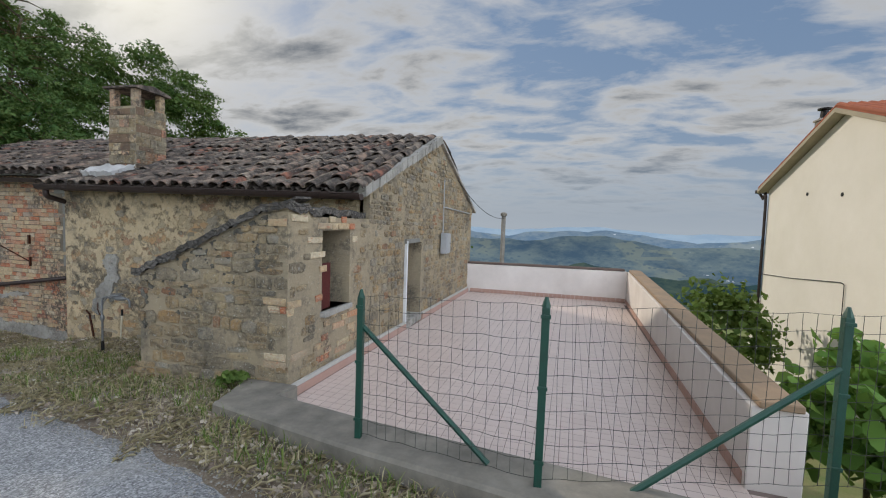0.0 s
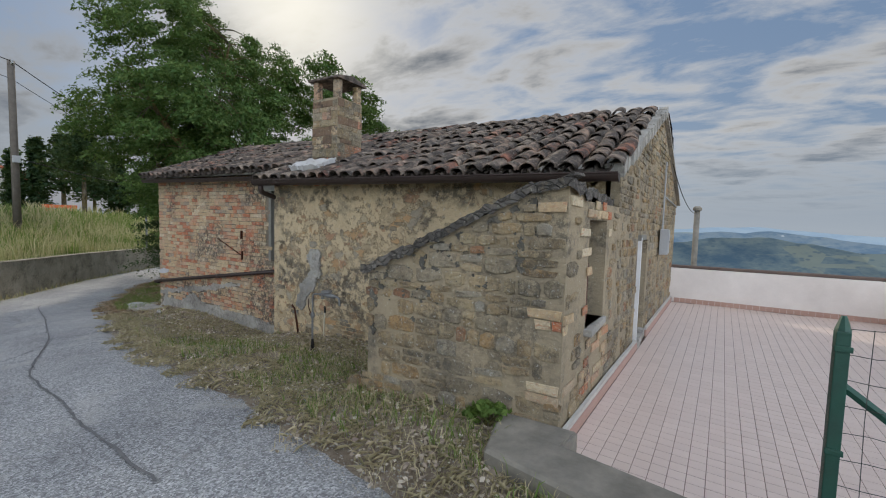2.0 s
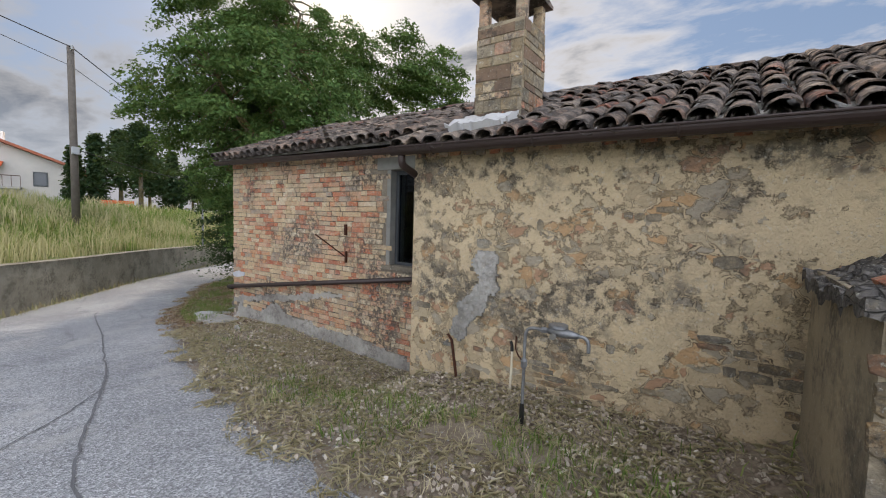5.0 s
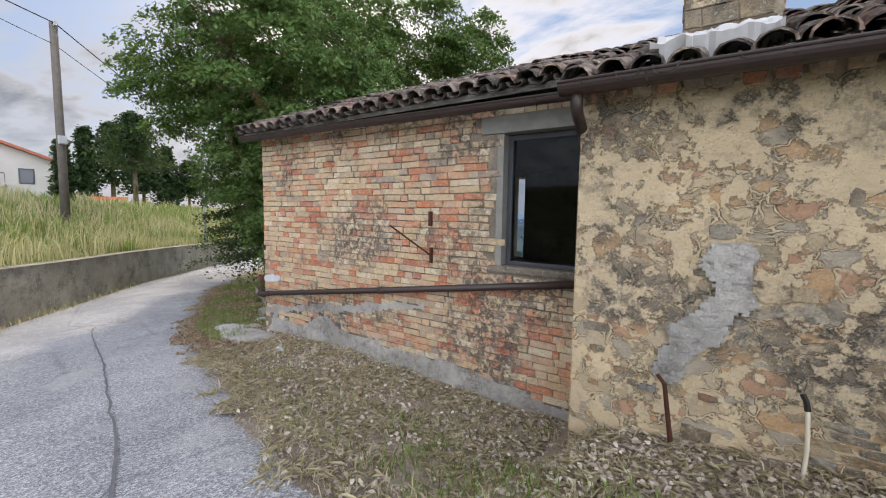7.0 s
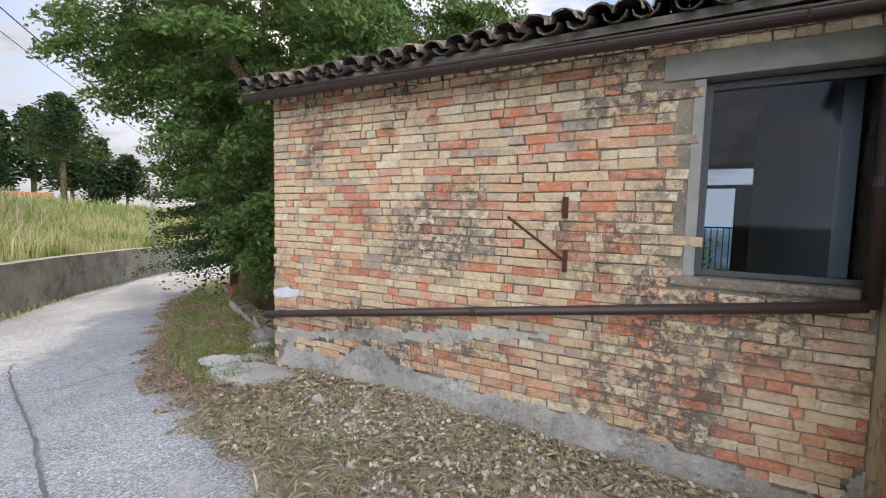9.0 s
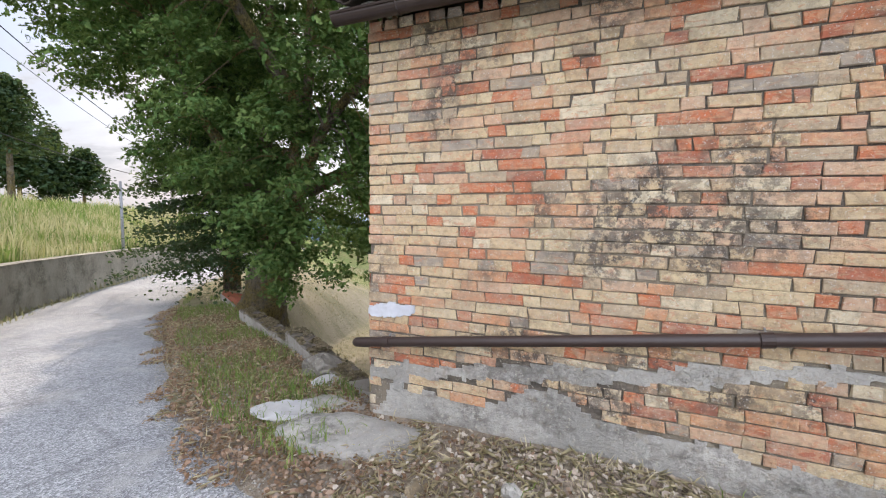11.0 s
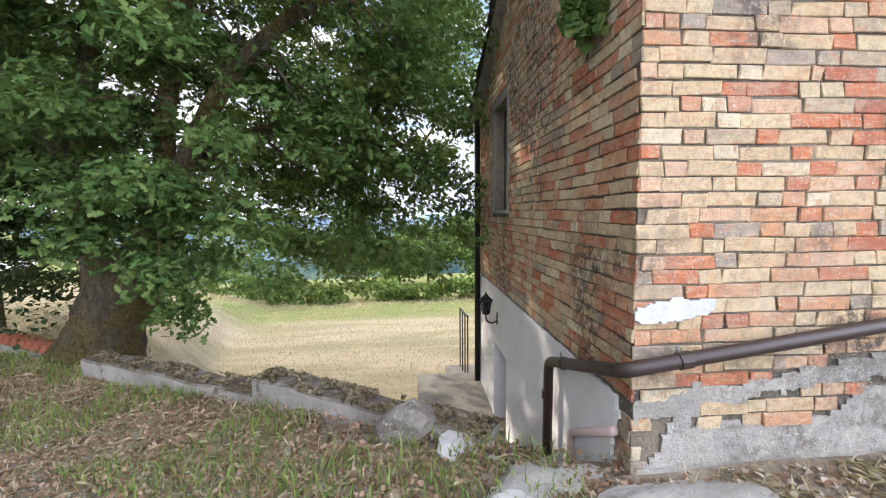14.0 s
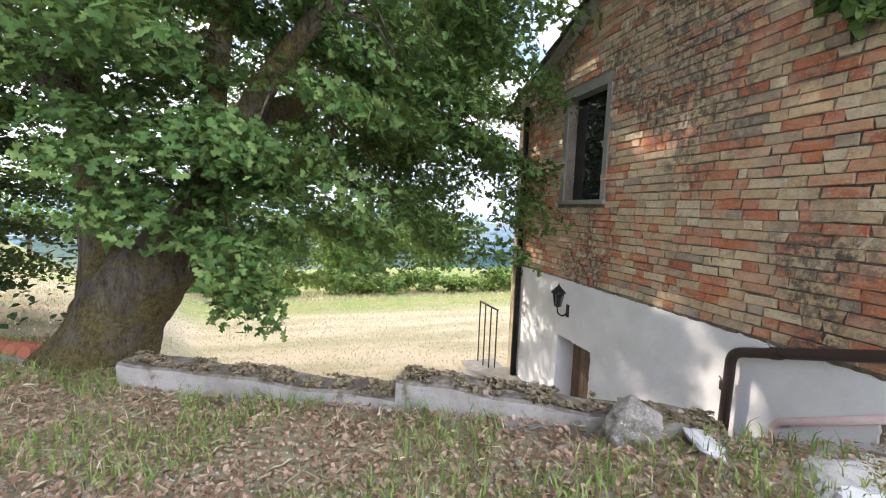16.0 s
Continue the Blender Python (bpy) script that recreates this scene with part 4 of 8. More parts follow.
def build_terrace():
    bm = bmesh.new()
    prism(bm, [(-2.5, 2.95), (0.1, 2.2), (1.5, 1.85), (1.62, 3.2), (2.15, 10.6), (-1.9, 10.6)], "z", -0.6, FLOOR_Z - 0.0025)
    floor = tagged(part("floor_terrace", bm, GROUT), "terrace floor of square pale pink tiles", "floor", kind="structure")
    bm = bmesh.new()
    pts = resample(KERB, 26)
    prev = None
    for p in pts:
        z = float(kerb_top(p[0]))
        ring = [bm.verts.new((p[0] - 0.04, p[1] - 0.15, z - 0.5)), bm.verts.new((p[0] - 0.04, p[1] - 0.15, z - 0.02)), bm.verts.new((p[0] - 0.035, p[1] - 0.13, z)),
                bm.verts.new((p[0] + 0.06, p[1] + 0.2, z)), bm.verts.new((p[0] + 0.07, p[1] + 0.22, z - 0.02)), bm.verts.new((p[0] + 0.07, p[1] + 0.22, z - 0.6))]
        if prev:
            for k in range(5):
                bm.faces.new((prev[k], prev[k + 1], ring[k + 1], ring[k]))
        else:
            bm.faces.new(ring)
        prev = ring
    bm.faces.new(prev[::-1])
    bmesh.ops.recalc_face_normals(bm, faces=bm.faces)
    tagged(part("kerb", bm, CONCRETE), "low concrete kerb along the terrace", "kerb", kind="structure")
    bm = prism(bmesh.new(), [(-2.60, 2.80), (-2.30, 2.72), (-2.16, 3.36), (-2.72, 3.36)], "z", -0.4, 0.055)
    bmesh.ops.bevel(bm, geom=list(bm.edges), offset=0.015, segments=2, affect="EDGES")
    tagged(part("kerb_end", bm, CONCRETE), "concrete slab joining the kerb to the stone wall", "kerb", kind="structure")
    # parapet: the far side and the long side
    par = empty("parapet", (0, 0, 0), "white rendered parapet wall with flat terracotta coping", "parapet", kind="structure")

    def strip(a, b, za, zb, t, z0, mat, name, over=0.0):
        a, b = Vector(a), Vector(b)
        d = (b - a).normalized()
        n = Vector((d.y, -d.x))
        bm = bmesh.new()
        vs = []
        for p, z in ((a - d * over, za), (b + d * over, zb)):
            for s in (-over, t + over):
                q = p + n * s
                vs += [(q.x, q.y, z0 if z0 is not None else z), (q.x, q.y, z if z0 is not None else z + 0.05)]
        V = [bm.verts.new(v) for v in vs]
        for f in ((0, 1, 3, 2), (4, 6, 7, 5), (0, 4, 5, 1), (2, 3, 7, 6), (1, 5, 7, 3), (0, 2, 6, 4)):
            bm.faces.new([V[i] for i in f])
        bmesh.ops.recalc_face_normals(bm, faces=bm.faces)
        bmesh.ops.bevel(bm, geom=list(bm.edges), offset=0.008, segments=1, affect="EDGES")
        return part(name, bm, mat, par)
    strip((1.88, 10.36), (1.37, 3.1), 0.62, 0.47, -0.32, -2.6, PARAPET_WHITE, "long_wall")
    strip((-1.9, 10.36), (1.88, 10.36), 0.60, 0.62, -0.3, -2.6, PARAPET_WHITE, "end_wall")
    strip((1.88, 10.36), (1.37, 3.1), 0.62, 0.47, -0.32, None, COPING_TILE, "coping", 0.035)
    strip((-1.9, 10.36), (1.80, 10.36), 0.602, 0.622, -0.3, None, DARK_COPING, "coping", 0.035)
    bm = bmesh.new()
    prism(bm, [(3.3, FLOOR_Z), (10.35, FLOOR_Z), (10.35, FLOOR_Z + 0.085), (6.98, FLOOR_Z + 0.085), (6.96, FLOOR_Z), (6.22, FLOOR_Z), (6.2, FLOOR_Z + 0.085), (3.3, FLOOR_Z + 0.085)], "x", 0, 0.025)
    for v in bm.verts:
        v.co.x += gable_x(v.co.y) + 0.03
    tagged(part("baseboard", bm, SKIRT), "pink tile skirting along the gable", "baseboard", kind="structure")
    bm = bmesh.new()
    for a, b in ((3.3, 6.2), (6.98, 10.3)):
        prism(bm, [(a, FLOOR_Z + 0.088), (b, FLOOR_Z + 0.088), (b, FLOOR_Z + 0.12), ((a + b) / 2, FLOOR_Z + 0.13), (a, FLOOR_Z + 0.125)], "x", 0, 0.03)
    for v in bm.verts:
        v.co.x += gable_x(v.co.y) + 0.02
    tagged(part("trim_mortar", bm, PALE_MORTAR), "pale mortar fillet above the skirting", "trim", kind="structure")
    return floor


def skirting():
    """A row of skirting tiles round the foot of the parapet."""
    base = empty("baseboard_parapet", (0, 0, FLOOR_Z), "pink skirting tiles along the foot of the parapet", "baseboard", kind="structure")
    me = bpy.data.meshes.new("skirting_tile")
    bm = boxes(((-0.0485, -0.012, 0.0), (0.0485, 0.0, 0.09), 0.002))
    bm.to_mesh(me)
    bm.free()
    me.materials.append(SKIRT)
    for a, b, turn in (((-1.8, 10.36), (1.86, 10.36), 0), ((1.868, 10.30), (1.375, 3.15), -90 - math.degrees(math.atan2(0.493, 7.15)))):
        a, b = Vector(a), Vector(b)
        n = int((b - a).length / 0.101)
        for k in range(n):
            p = a + (b - a) * ((k + 0.5) / n)
            ob = new("skirting_tile", me)
            ob.parent = base
            ob.matrix_basis = pose(p.x, p.y, 0.0, 0, 0, turn)


PALE_MORTAR = simple_mat("pale_fillet", (0.58, 0.56, 0.52), (0.46, 0.44, 0.40), 5, 0.9)
COPING_TILE = simple_mat("terracotta_coping", (0.36, 0.25, 0.16), (0.25, 0.19, 0.13), 3.5, 0.85, fine=35)
DARK_COPING = simple_mat("dark_coping", (0.10, 0.07, 0.06), (0.16, 0.12, 0.10), 4, 0.8, fine=35)
terrace_floor = build_terrace()
skirting()

# ---- walls by the lane ----
def ribbon_wall(name, line, tops, low, thick, mat, label, wobble=0.0, kind="structure"):
    """A wall along a line of points, with its own top height at each point."""
    bm = bmesh.new()
    n = len(line)
    prev = None
    for i, p in enumerate(line):
        a, b = Vector(line[max(i - 1, 0)]), Vector(line[min(i + 1, n - 1)])
        d = (b - a).normalized()
        nn = Vector((d.y, -d.x))
        z = tops[i] + wobble * noise.noise((p[0] * 3, p[1] * 3, 1.0))
        q, q2 = Vector(p), Vector(p) + nn * thick
        ring = [bm.verts.new((q.x, q.y, low)), bm.verts.new((q.x, q.y, z - 0.02)), bm.verts.new((*(q + nn * 0.02), z)),
                bm.verts.new((*(q2 - nn * 0.02), z + wobble * noise.noise((p[0] * 4, p[1] * 3, 5.0)))), bm.verts.new((q2.x, q2.y, z - 0.02)), bm.verts.new((q2.x, q2.y, low))]
        if prev:
            for k in range(5):
                bm.faces.new((prev[k], prev[k + 1], ring[k + 1], ring[k]))
        else:
            bm.faces.new(ring)
        prev = ring
    bm.faces.new(prev[::-1])
    bmesh.ops.recalc_face_normals(bm, faces=bm.faces)
    return tagged(part(name, bm, mat), label, "wall", kind=kind)


ret = resample(EDGE_LEFT[11:], 60)
ribbon_wall("wall_retaining", [tuple(p) for p in ret], [float(road_z(p[0]) + 1.12) for p in ret], -9, -0.32, WALL_CONCRETE, "stained grey concrete retaining wall below a grassy bank")


# ---- trees and bushes ----
def oak(rng):
    base = Vector((-17.6, 9.2, -1.6))
    tree = empty("oak_tree", base, "large old oak with mossy leaning trunk and dense green crown", "tree")
    inv = tree.matrix_basis.inverted()

    wood = []

    def limb(name, pts, radii, parent, label=""):
        path = curved(pts, 14 if radii[0] > 0.2 else 6)
        wood.extend(path[len(path) // 4:])
        k = np.linspace(0, len(radii) - 1, len(path))
        rad = [float(np.interp(v, range(len(radii)), radii)) * (1 + 0.10 * noise.noise((p.x * 2.0, p.y * 2.0, p.z * 2.0))) for v, p in zip(k, path)]
        bm = tube(bmesh.new(), [inv @ p for p in path], rad, 28 if rad[0] > 0.2 else 12)
        for v in bm.verts:
            q = v.co
            ridge_ = abs(noise.noise((q.x * 9, q.y * 9, q.z * 1.6))) + 0.5 * abs(noise.noise((q.x * 21, q.y * 21, q.z * 3.5)))
            v.co = q + noise.noise_vector(q * 2.6) * 0.16 * min(0.5, rad[0]) + noise.noise_vector(q * 1.1) * 0.12 * min(0.5, rad[0]) + Vector((noise.noise((q.z * 2, q.x * 8, 1)), noise.noise((q.z * 2, q.y * 8, 5)), 0)) * ridge_ * 0.24 * min(0.5, rad[0])
        return part(name, bm, BARK, parent, label, smooth=True)
    trunk = limb("trunk", [(-17.75, 9.3, -1.75), (-17.55, 9.2, -1.2), (-17.15, 9.1, -0.55), (-16.75, 9.0, 0.0), (-16.45, 8.95, 0.5)], [0.72, 0.45, 0.36, 0.30, 0.22], tree, "mossy leaning trunk")
    limb("stem", [(-17.6, 9.35, -1.2), (-17.62, 9.4, 0.2), (-17.75, 9.5, 1.8), (-17.6, 9.7, 3.6), (-17.9, 9.9, 6.0), (-17.6, 10.0, 8.6)], [0.24, 0.17, 0.14, 0.11, 0.08, 0.03], tree)
    limb("limb", [(-16.5, 8.96, 0.4), (-15.9, 8.8, 1.6), (-15.1, 8.6, 2.5), (-14.2, 8.6, 3.1), (-13.5, 8.8, 3.9)], [0.16, 0.115, 0.09, 0.065, 0.02], tree)
    limb("limb", [(-16.5, 8.96, 0.4), (-16.4, 9.0, 1.8), (-16.2, 9.2, 3.2), (-16.3, 9.4, 5.0), (-15.9, 9.6, 7.4)], [0.15, 0.11, 0.085, 0.06, 0.03], tree)
    limb("limb", [(-17.65, 9.4, 1.0), (-18.2, 8.9, 2.2), (-18.8, 8.6, 3.2), (-19.1, 8.6, 4.2)], [0.14, 0.1, 0.07, 0.03], tree)
    limb("limb", [(-16.2, 9.2, 2.6), (-16.4, 8.3, 3.6), (-16.5, 7.7, 4.4), (-16.6, 7.4, 5.0)], [0.15, 0.11, 0.08, 0.03], tree)
    limb("limb", [(-16.1, 9.0, 1.2), (-15.2, 9.8, 1.8), (-14.2, 10.6, 1.9), (-13.4, 11.2, 1.6)], [0.15, 0.11, 0.08, 0.03], tree)
    # leaf masses of the crown, each a ball of drooping sprays with gaps between them
    masses = [(-14.5, 7.25, 4.25, 1.6), (-19.75, 9.75, 5.5, 1.75), (-16.25, 10.25, 2.25, 1.75), (-18.0, 8.5, 8.25, 1.75), (-14.5, 13.0, 4.75, 1.75), (-13.6, 9.5, 0.5, 1.1),
              (-17.5, 12.0, 6.5, 1.75), (-17.75, 7.5, 4.75, 1.75), (-15.25, 9.75, 5.25, 1.6), (-20.0, 10.0, 2.25, 1.73), (-16.0, 7.25, 7.0, 1.6), (-13.75, 11.75, 2.75, 1.69),
              (-17.0, 8.25, 2.5, 1.6), (-19.5, 10.5, 7.5, 1.73), (-15.25, 11.25, 0.75, 1.75), (-20.75, 9.0, 4.5, 1.75), (-14.0, 8.75, 3.5, 1.5), (-17.25, 10.5, 4.0, 1.6),
              (-16.25, 11.25, 6.75, 1.6), (-15.25, 9.25, 1.25, 1.6), (-12.9, 12.6, 5.2, 1.25), (-12.5, 13.7, 4.3, 1.1), (-12.4, 12.2, 5.9, 0.7), (-14.2, 12.0, 6.3, 1.35), (-13.5, 9.5, 2.1, 1.0), (-19.6, 7.3, 4.5, 1.25)]
    clumps, tight, out_dir = [], [], []
    for mx, my, mz, mr in masses:
        for _ in range(int(21 * mr * mr)):
            e = rng.normal(size=3) + np.array([0, 0, 0.25])
            e /= np.linalg.norm(e)
            k = rng.uniform(0.2, 1.0) ** 0.4 * (1 + 0.2 * noise.noise(Vector(e * 2.4) + Vector((mx, my, mz))))
            c = np.array([mx, my, mz]) + e * mr * k * 0.98
            if c[0] > -12.6 and c[2] < 3.6 and c[1] < 10.8 or c[2] < 1.5 and c[1] < 7.7:
                continue
            clumps.append(c)
            tight.append(rng.uniform(0.18, 0.32))
            out_dir.append(c - np.array([-16.9, 9.6, c[2] - 0.5]))
    # low sprays in front of the trunk
    for cx, cy, cz, n, s in ((-15.95, 8.4, -0.55, 2, 0.25), (-15.9, 8.4, -0.3, 3, 0.4), (-16.1, 8.3, 0.1, 6, 0.3), (-18.5, 8.6, 1.7, 8, 0.7), (-16.3, 8.2, 0.9, 7, 0.35), (-16.7, 8.2, 1.6, 8, 0.45), (-15.8, 8.3, 0.7, 6, 0.4), (-16.8, 8.3, 0.35, 5, 0.35), (-17.2, 8.4, 1.0, 5, 0.4)):
        for _ in range(n):
            c = np.array([cx, cy, cz]) + rng.normal(size=3) * s * np.array([0.6, 0.6, 0.45])
            clumps.append(c)
            tight.append(0.20)
            out_dir.append(c - np.array([-16.9, 9.6, c[2]]))
    clumps, out_dir = np.array(clumps), np.array(out_dir)
    out_dir /= np.linalg.norm(out_dir, axis=1, keepdims=True) + 1e-6
    per = 128
    C, T, O = np.repeat(clumps, per, 0), np.repeat(np.array(tight), per), np.repeat(out_dir, per, 0)
    off = np.clip(rng.normal(size=C.shape), -1.6, 1.6) * T[:, None] * np.array([0.85, 0.85, 0.36])
    off[:, 2] -= 0.35 * (off * O).sum(1) + 0.5 * (off[:, 0] ** 2 + off[:, 1] ** 2)
    C = C + off
    fine = ~((C[:, 0] > -12.5) & (C[:, 2] < 3.55) & (C[:, 1] > 5.4) & (C[:, 1] < 10.7))
    C, off, O = C[fine], off[fine], O[fine]
    N = off * 0.5 + O * 0.35 + rng.normal(size=C.shape) * 0.6 + np.array([0, 0, 0.75])
    crown = new("crown", lobed_leaves("crown", C - np.array(base), N, rng.uniform(0.066, 0.13, len(C)), OAK_LEAF, rng))
    crown.parent = tree
    # twigs that carry the clumps
    bm = bmesh.new()
    for c in clumps[::3]:
        p = Vector(c)
        h = min(wood, key=lambda q: (q - p).length)
        if not 0.4 < (h - p).length < 2.2:
            continue
        mid = (h + p) / 2 + Vector((0, 0, 0.25)) + noise.noise_vector(p) * 0.3
        tube(bm, [inv @ v for v in curved([h, mid, p], 3)], [0.024, 0.022, 0.019, 0.016, 0.012, 0.009, 0.005], 5)
    tagged(part("branchwork", bm, BARK, tree, smooth=True), kind="stuff")
    return tree


def leafy(name, at, size, count, mat, label, rng, leaf=0.12, category="bush", trunk=None, group=""):
    """A bush or small tree: clumps of leaves with an uneven outline over a few stems."""
    thing = empty(name, at, label, category, group)
    sx, sy, sz = size
    bm = bmesh.new()
    if trunk:
        tube(bm, curved([(0, 0, -0.3), (0.05, 0.02, trunk[1] * 0.5), (0, 0.05, trunk[1]), (0.05, 0, trunk[1] + sz * 0.8)], 4), [trunk[0] * (1 - 0.06 * i) for i in range(13)], 8)
    else:
        for _ in range(5):
            a = rng.uniform(0, 6.28)
            tube(bm, curved([(0, 0, -0.2 if sz > 0.4 else -0.02), (sx * 0.15 * math.cos(a), sy * 0.15 * math.sin(a), sz * 0.4), (sx * 0.4 * math.cos(a), sy * 0.4 * math.sin(a), sz * 0.8)], 3), 0.02 if sz > 0.4 else 0.006, 5)
    part("trunk" if trunk else "stem", bm, BARK, thing, smooth=True)
    k = max(6, count // 60)
    d = rng.normal(size=(k, 3))
    d /= np.linalg.norm(d, axis=1, keepdims=True)
    lift = (trunk[1] if trunk else 0.0)
    cl = d * rng.uniform(0.3, 1.0, (k, 1)) ** 0.5 * np.array([sx, sy, sz]) * rng.uniform(0.75, 1.15, (k, 1))
    cl[:, 2] += lift + sz * 0.75
    cl = cl[cl[:, 2] > 0.05 + lift * 0.8]
    C = np.repeat(cl, count // len(cl), 0)
    C = C + rng.normal(size=C.shape) * np.array([sx, sy, sz]) * 0.17
    C = C[C[:, 2] > 0.02]
    ob = new("crown" if trunk else "foliage", leaves_mesh("foliage", C, rng.normal(size=C.shape) + np.array([0, 0, 0.6]), rng.uniform(0.6, 1.3, len(C)) * leaf, mat, rng))
    ob.parent = thing
    return thing


def conifer(name, at, height, radius, count, mat, label, rng, bare=0.15, leaf=0.2, droop=0.25, category="tree", group=""):
    """A conifer: whorls of drooping boughs round one trunk, narrowing upwards."""
    thing = empty(name, at, label, category, group)
    bm = tube(bmesh.new(), [(0, 0, -0.4), (0.03, 0, height * 0.3), (0, 0.03, height * 0.7), (0, 0, height * 0.98)], [height * 0.028, height * 0.022, height * 0.012, 0.01], 8)
    part("trunk", bm, BARK, thing, smooth=True)
    t = rng.random(count) ** 0.8
    a = rng.uniform(0, 2 * np.pi, count)
    bough = (np.floor(a / (2 * np.pi) * 11) + 0.5) / 11 * 2 * np.pi + np.floor(t * 14) * 1.1
    a = bough + rng.normal(size=count) * 0.16
    z = bare * height + (1 - bare) * height * (np.floor(t * 14) / 14 + rng.normal(size=count) * 0.012)
    rr = radius * (1 - np.clip((z - bare * height) / ((1 - bare) * height), 0, 1)) ** 0.75 * (0.75 + 0.35 * np.sin(bough * 3.7 + t * 9)) + 0.12
    k = rng.random(count) ** 0.6
    C = np.column_stack([np.cos(a) * rr * k, np.sin(a) * rr * k, z - droop * rr * k ** 2])
    C += rng.normal(size=C.shape) * leaf * 0.5
    ob = new("crown", leaves_mesh("crown", C, rng.normal(size=C.shape) * 0.6 + np.array([0, 0, 1.0]), rng.uniform(0.6, 1.4, count) * leaf, mat, rng, aspect=0.35))
    ob.parent = thing
    return thing


def at_ground(x, y, up=0.0):
    return (x, y, float(ground_z(np.array([[x, y]]))[0]) + up)


rng = np.random.default_rng(4)
oak(rng)
conifer("fir_tree", at_ground(-20.6, 11.0), 8.5, 2.7, 100000, DARK_LEAF, "dark drooping conifer beside the old oak", rng, 0.10, 0.085, 0.16)
for x, y, h, r, kind in ((-47.5, 18.6, 8.0, 1.6, 0), (-47, 16.6, 7.5, 2.3, 1), (-46, 14.2, 9.2, 2.6, 1), (-46, 12.6, 8.6, 1.0, 0), (-46.5, 11.4, 7.0, 0.8, 0), (-48, 20.6, 6.5, 2.8, 1)):
    conifer("cypress_tree" if kind == 0 else "pine_tree", at_ground(x, y), h * 0.78, r, 3600, DARK_LEAF, "tall dark cypress above the grassy bank" if kind == 0 else "dark spreading pine above the grassy bank", rng, 0.05 if kind == 0 else 0.36, 0.28, 0.1, group="dark trees by the house on the bank")
conifer("pine_tree", at_ground(-35.2, 11.9), 5.6, 2.4, 6000, DARK_LEAF, "spreading pine beside the lane", rng, 0.42, 0.16, 0.0)
for x, y, s in ((-9.5, 22.5, 0.8), (-11.2, 23.2, 1.0), (-13.2, 22.8, 0.9), (-15.3, 23.5, 1.1), (-17.6, 23.0, 0.9), (-20, 24, 1.2), (-7.5, 23, 1.1), (-5.5, 24, 1.3), (-23, 25, 1.3)):
    leafy("bush", at_ground(x, y), (1.3 * s, 0.9 * s, 0.55 * s), 1300, BUSH_LEAF, "bright green bramble at the edge of the hay field", rng, 0.13, group="bushes along the field edge")
for x, y, s in ((-9.0, 30, 2.2), (-8.6, 33, 2.4), (-12.5, 34, 2.0), (-18, 36, 2.3), (-26, 34, 2.6), (-30, 30, 2.8), (-14.5, 32, 1.6)):
    leafy("tree", at_ground(x, y), (1.1 * s, 1.1 * s, 0.95 * s), 3200, BUSH_LEAF if s < 2.1 else OAK_LEAF, "round leafy tree below the hay field", rng, 0.2, "tree", (0.12, s * 0.5), "trees below the field")
leafy("vine", (2.75, 4.15, -2.45), (0.75, 0.7, 0.55), 1500, VINE_LEAF, "bright green grape vine beside the terrace", rng, 0.13, "vine", (0.04, 2.1))
leafy("tree", (5.4, 14.5, -3.7), (1.5, 1.4, 1.3), 3000, BUSH_LEAF, "leafy green tree in the garden below the terrace", rng, 0.16, "tree", (0.12, 1.2))
leafy("tree", (4.0, 17.0, -4.6), (1.6, 1.5, 1.3), 3000, OAK_LEAF, "leafy green tree in the garden below the terrace", rng, 0.16, "tree", (0.12, 1.2))
leafy("wall_plant", (-12.46, 6.12, 1.45), (0.14, 0.16, 0.32), 700, OAK_LEAF, "small green plant rooted high in the brick gable", rng, 0.07, "plant")
leafy("weed", at_ground(-2.75, 3.2), (0.22, 0.14, 0.10), 200, BUSH_LEAF, "green weed at the foot of the stone wall", rng, 0.05, "plant")


# ---- low wall and stones at the yard's edge ----
def low_walls():
    (ax, ay), (bx, by), (cx, cy) = LOW_WALL
    near = [(ax + (bx - ax) * t, ay + (by - ay) * t) for t in np.linspace(0, 1, 22)]
    far = [(bx + (cx - bx) * t, by + (cy - by) * t) for t in np.linspace(0, 1, 22)]
    ribbon_wall("wall_yard_high", near, [-0.84 + 0.02 * t for t in np.linspace(0, 1, 22)], -2.6, 0.27, LOW_RENDER, "low mossy rendered wall above the yard", 0.035)
    ribbon_wall("wall_yard_low", far, [-0.965 + 0.02 * t for t in np.linspace(0, 1, 22)], -2.6, 0.27, LOW_RENDER, "lower length of mossy rendered yard wall", 0.03)


def low_render():
    m = Nodes("mossy_render", 0.95)
    c = m.mix(m.ramp(m.noise(3, 6, 0.7), (0.4, 0.0), (0.62, 1.0)), (0.42, 0.395, 0.36), (0.28, 0.26, 0.23))
    geo = m.nt.nodes.new("ShaderNodeNewGeometry")
    up = m.nt.nodes.new("ShaderNodeSeparateXYZ")
    m.put(geo.outputs["Normal"], up.inputs[0])
    moss = m.math("MULTIPLY", m.ramp(up.outputs[2], (0.4, 0.0), (0.8, 1.0)), m.ramp(m.noise(6, 6, 0.7), (0.3, 0.6), (0.6, 1.0)))
    c = m.mix(moss, c, m.mix(m.ramp(m.noise(14, 5), (0.45, 0.0), (0.6, 1.0)), (0.085, 0.07, 0.05), (0.17, 0.14, 0.10)))
    c = m.mix(m.ramp(m.noise(4.5, 4, 0.5), (0.60, 0.0), (0.66, 0.8)), c, (0.12, 0.10, 0.05))
    return m.done(c, m.noise(22, 7, 0.75), 0.03, strength=0.9)


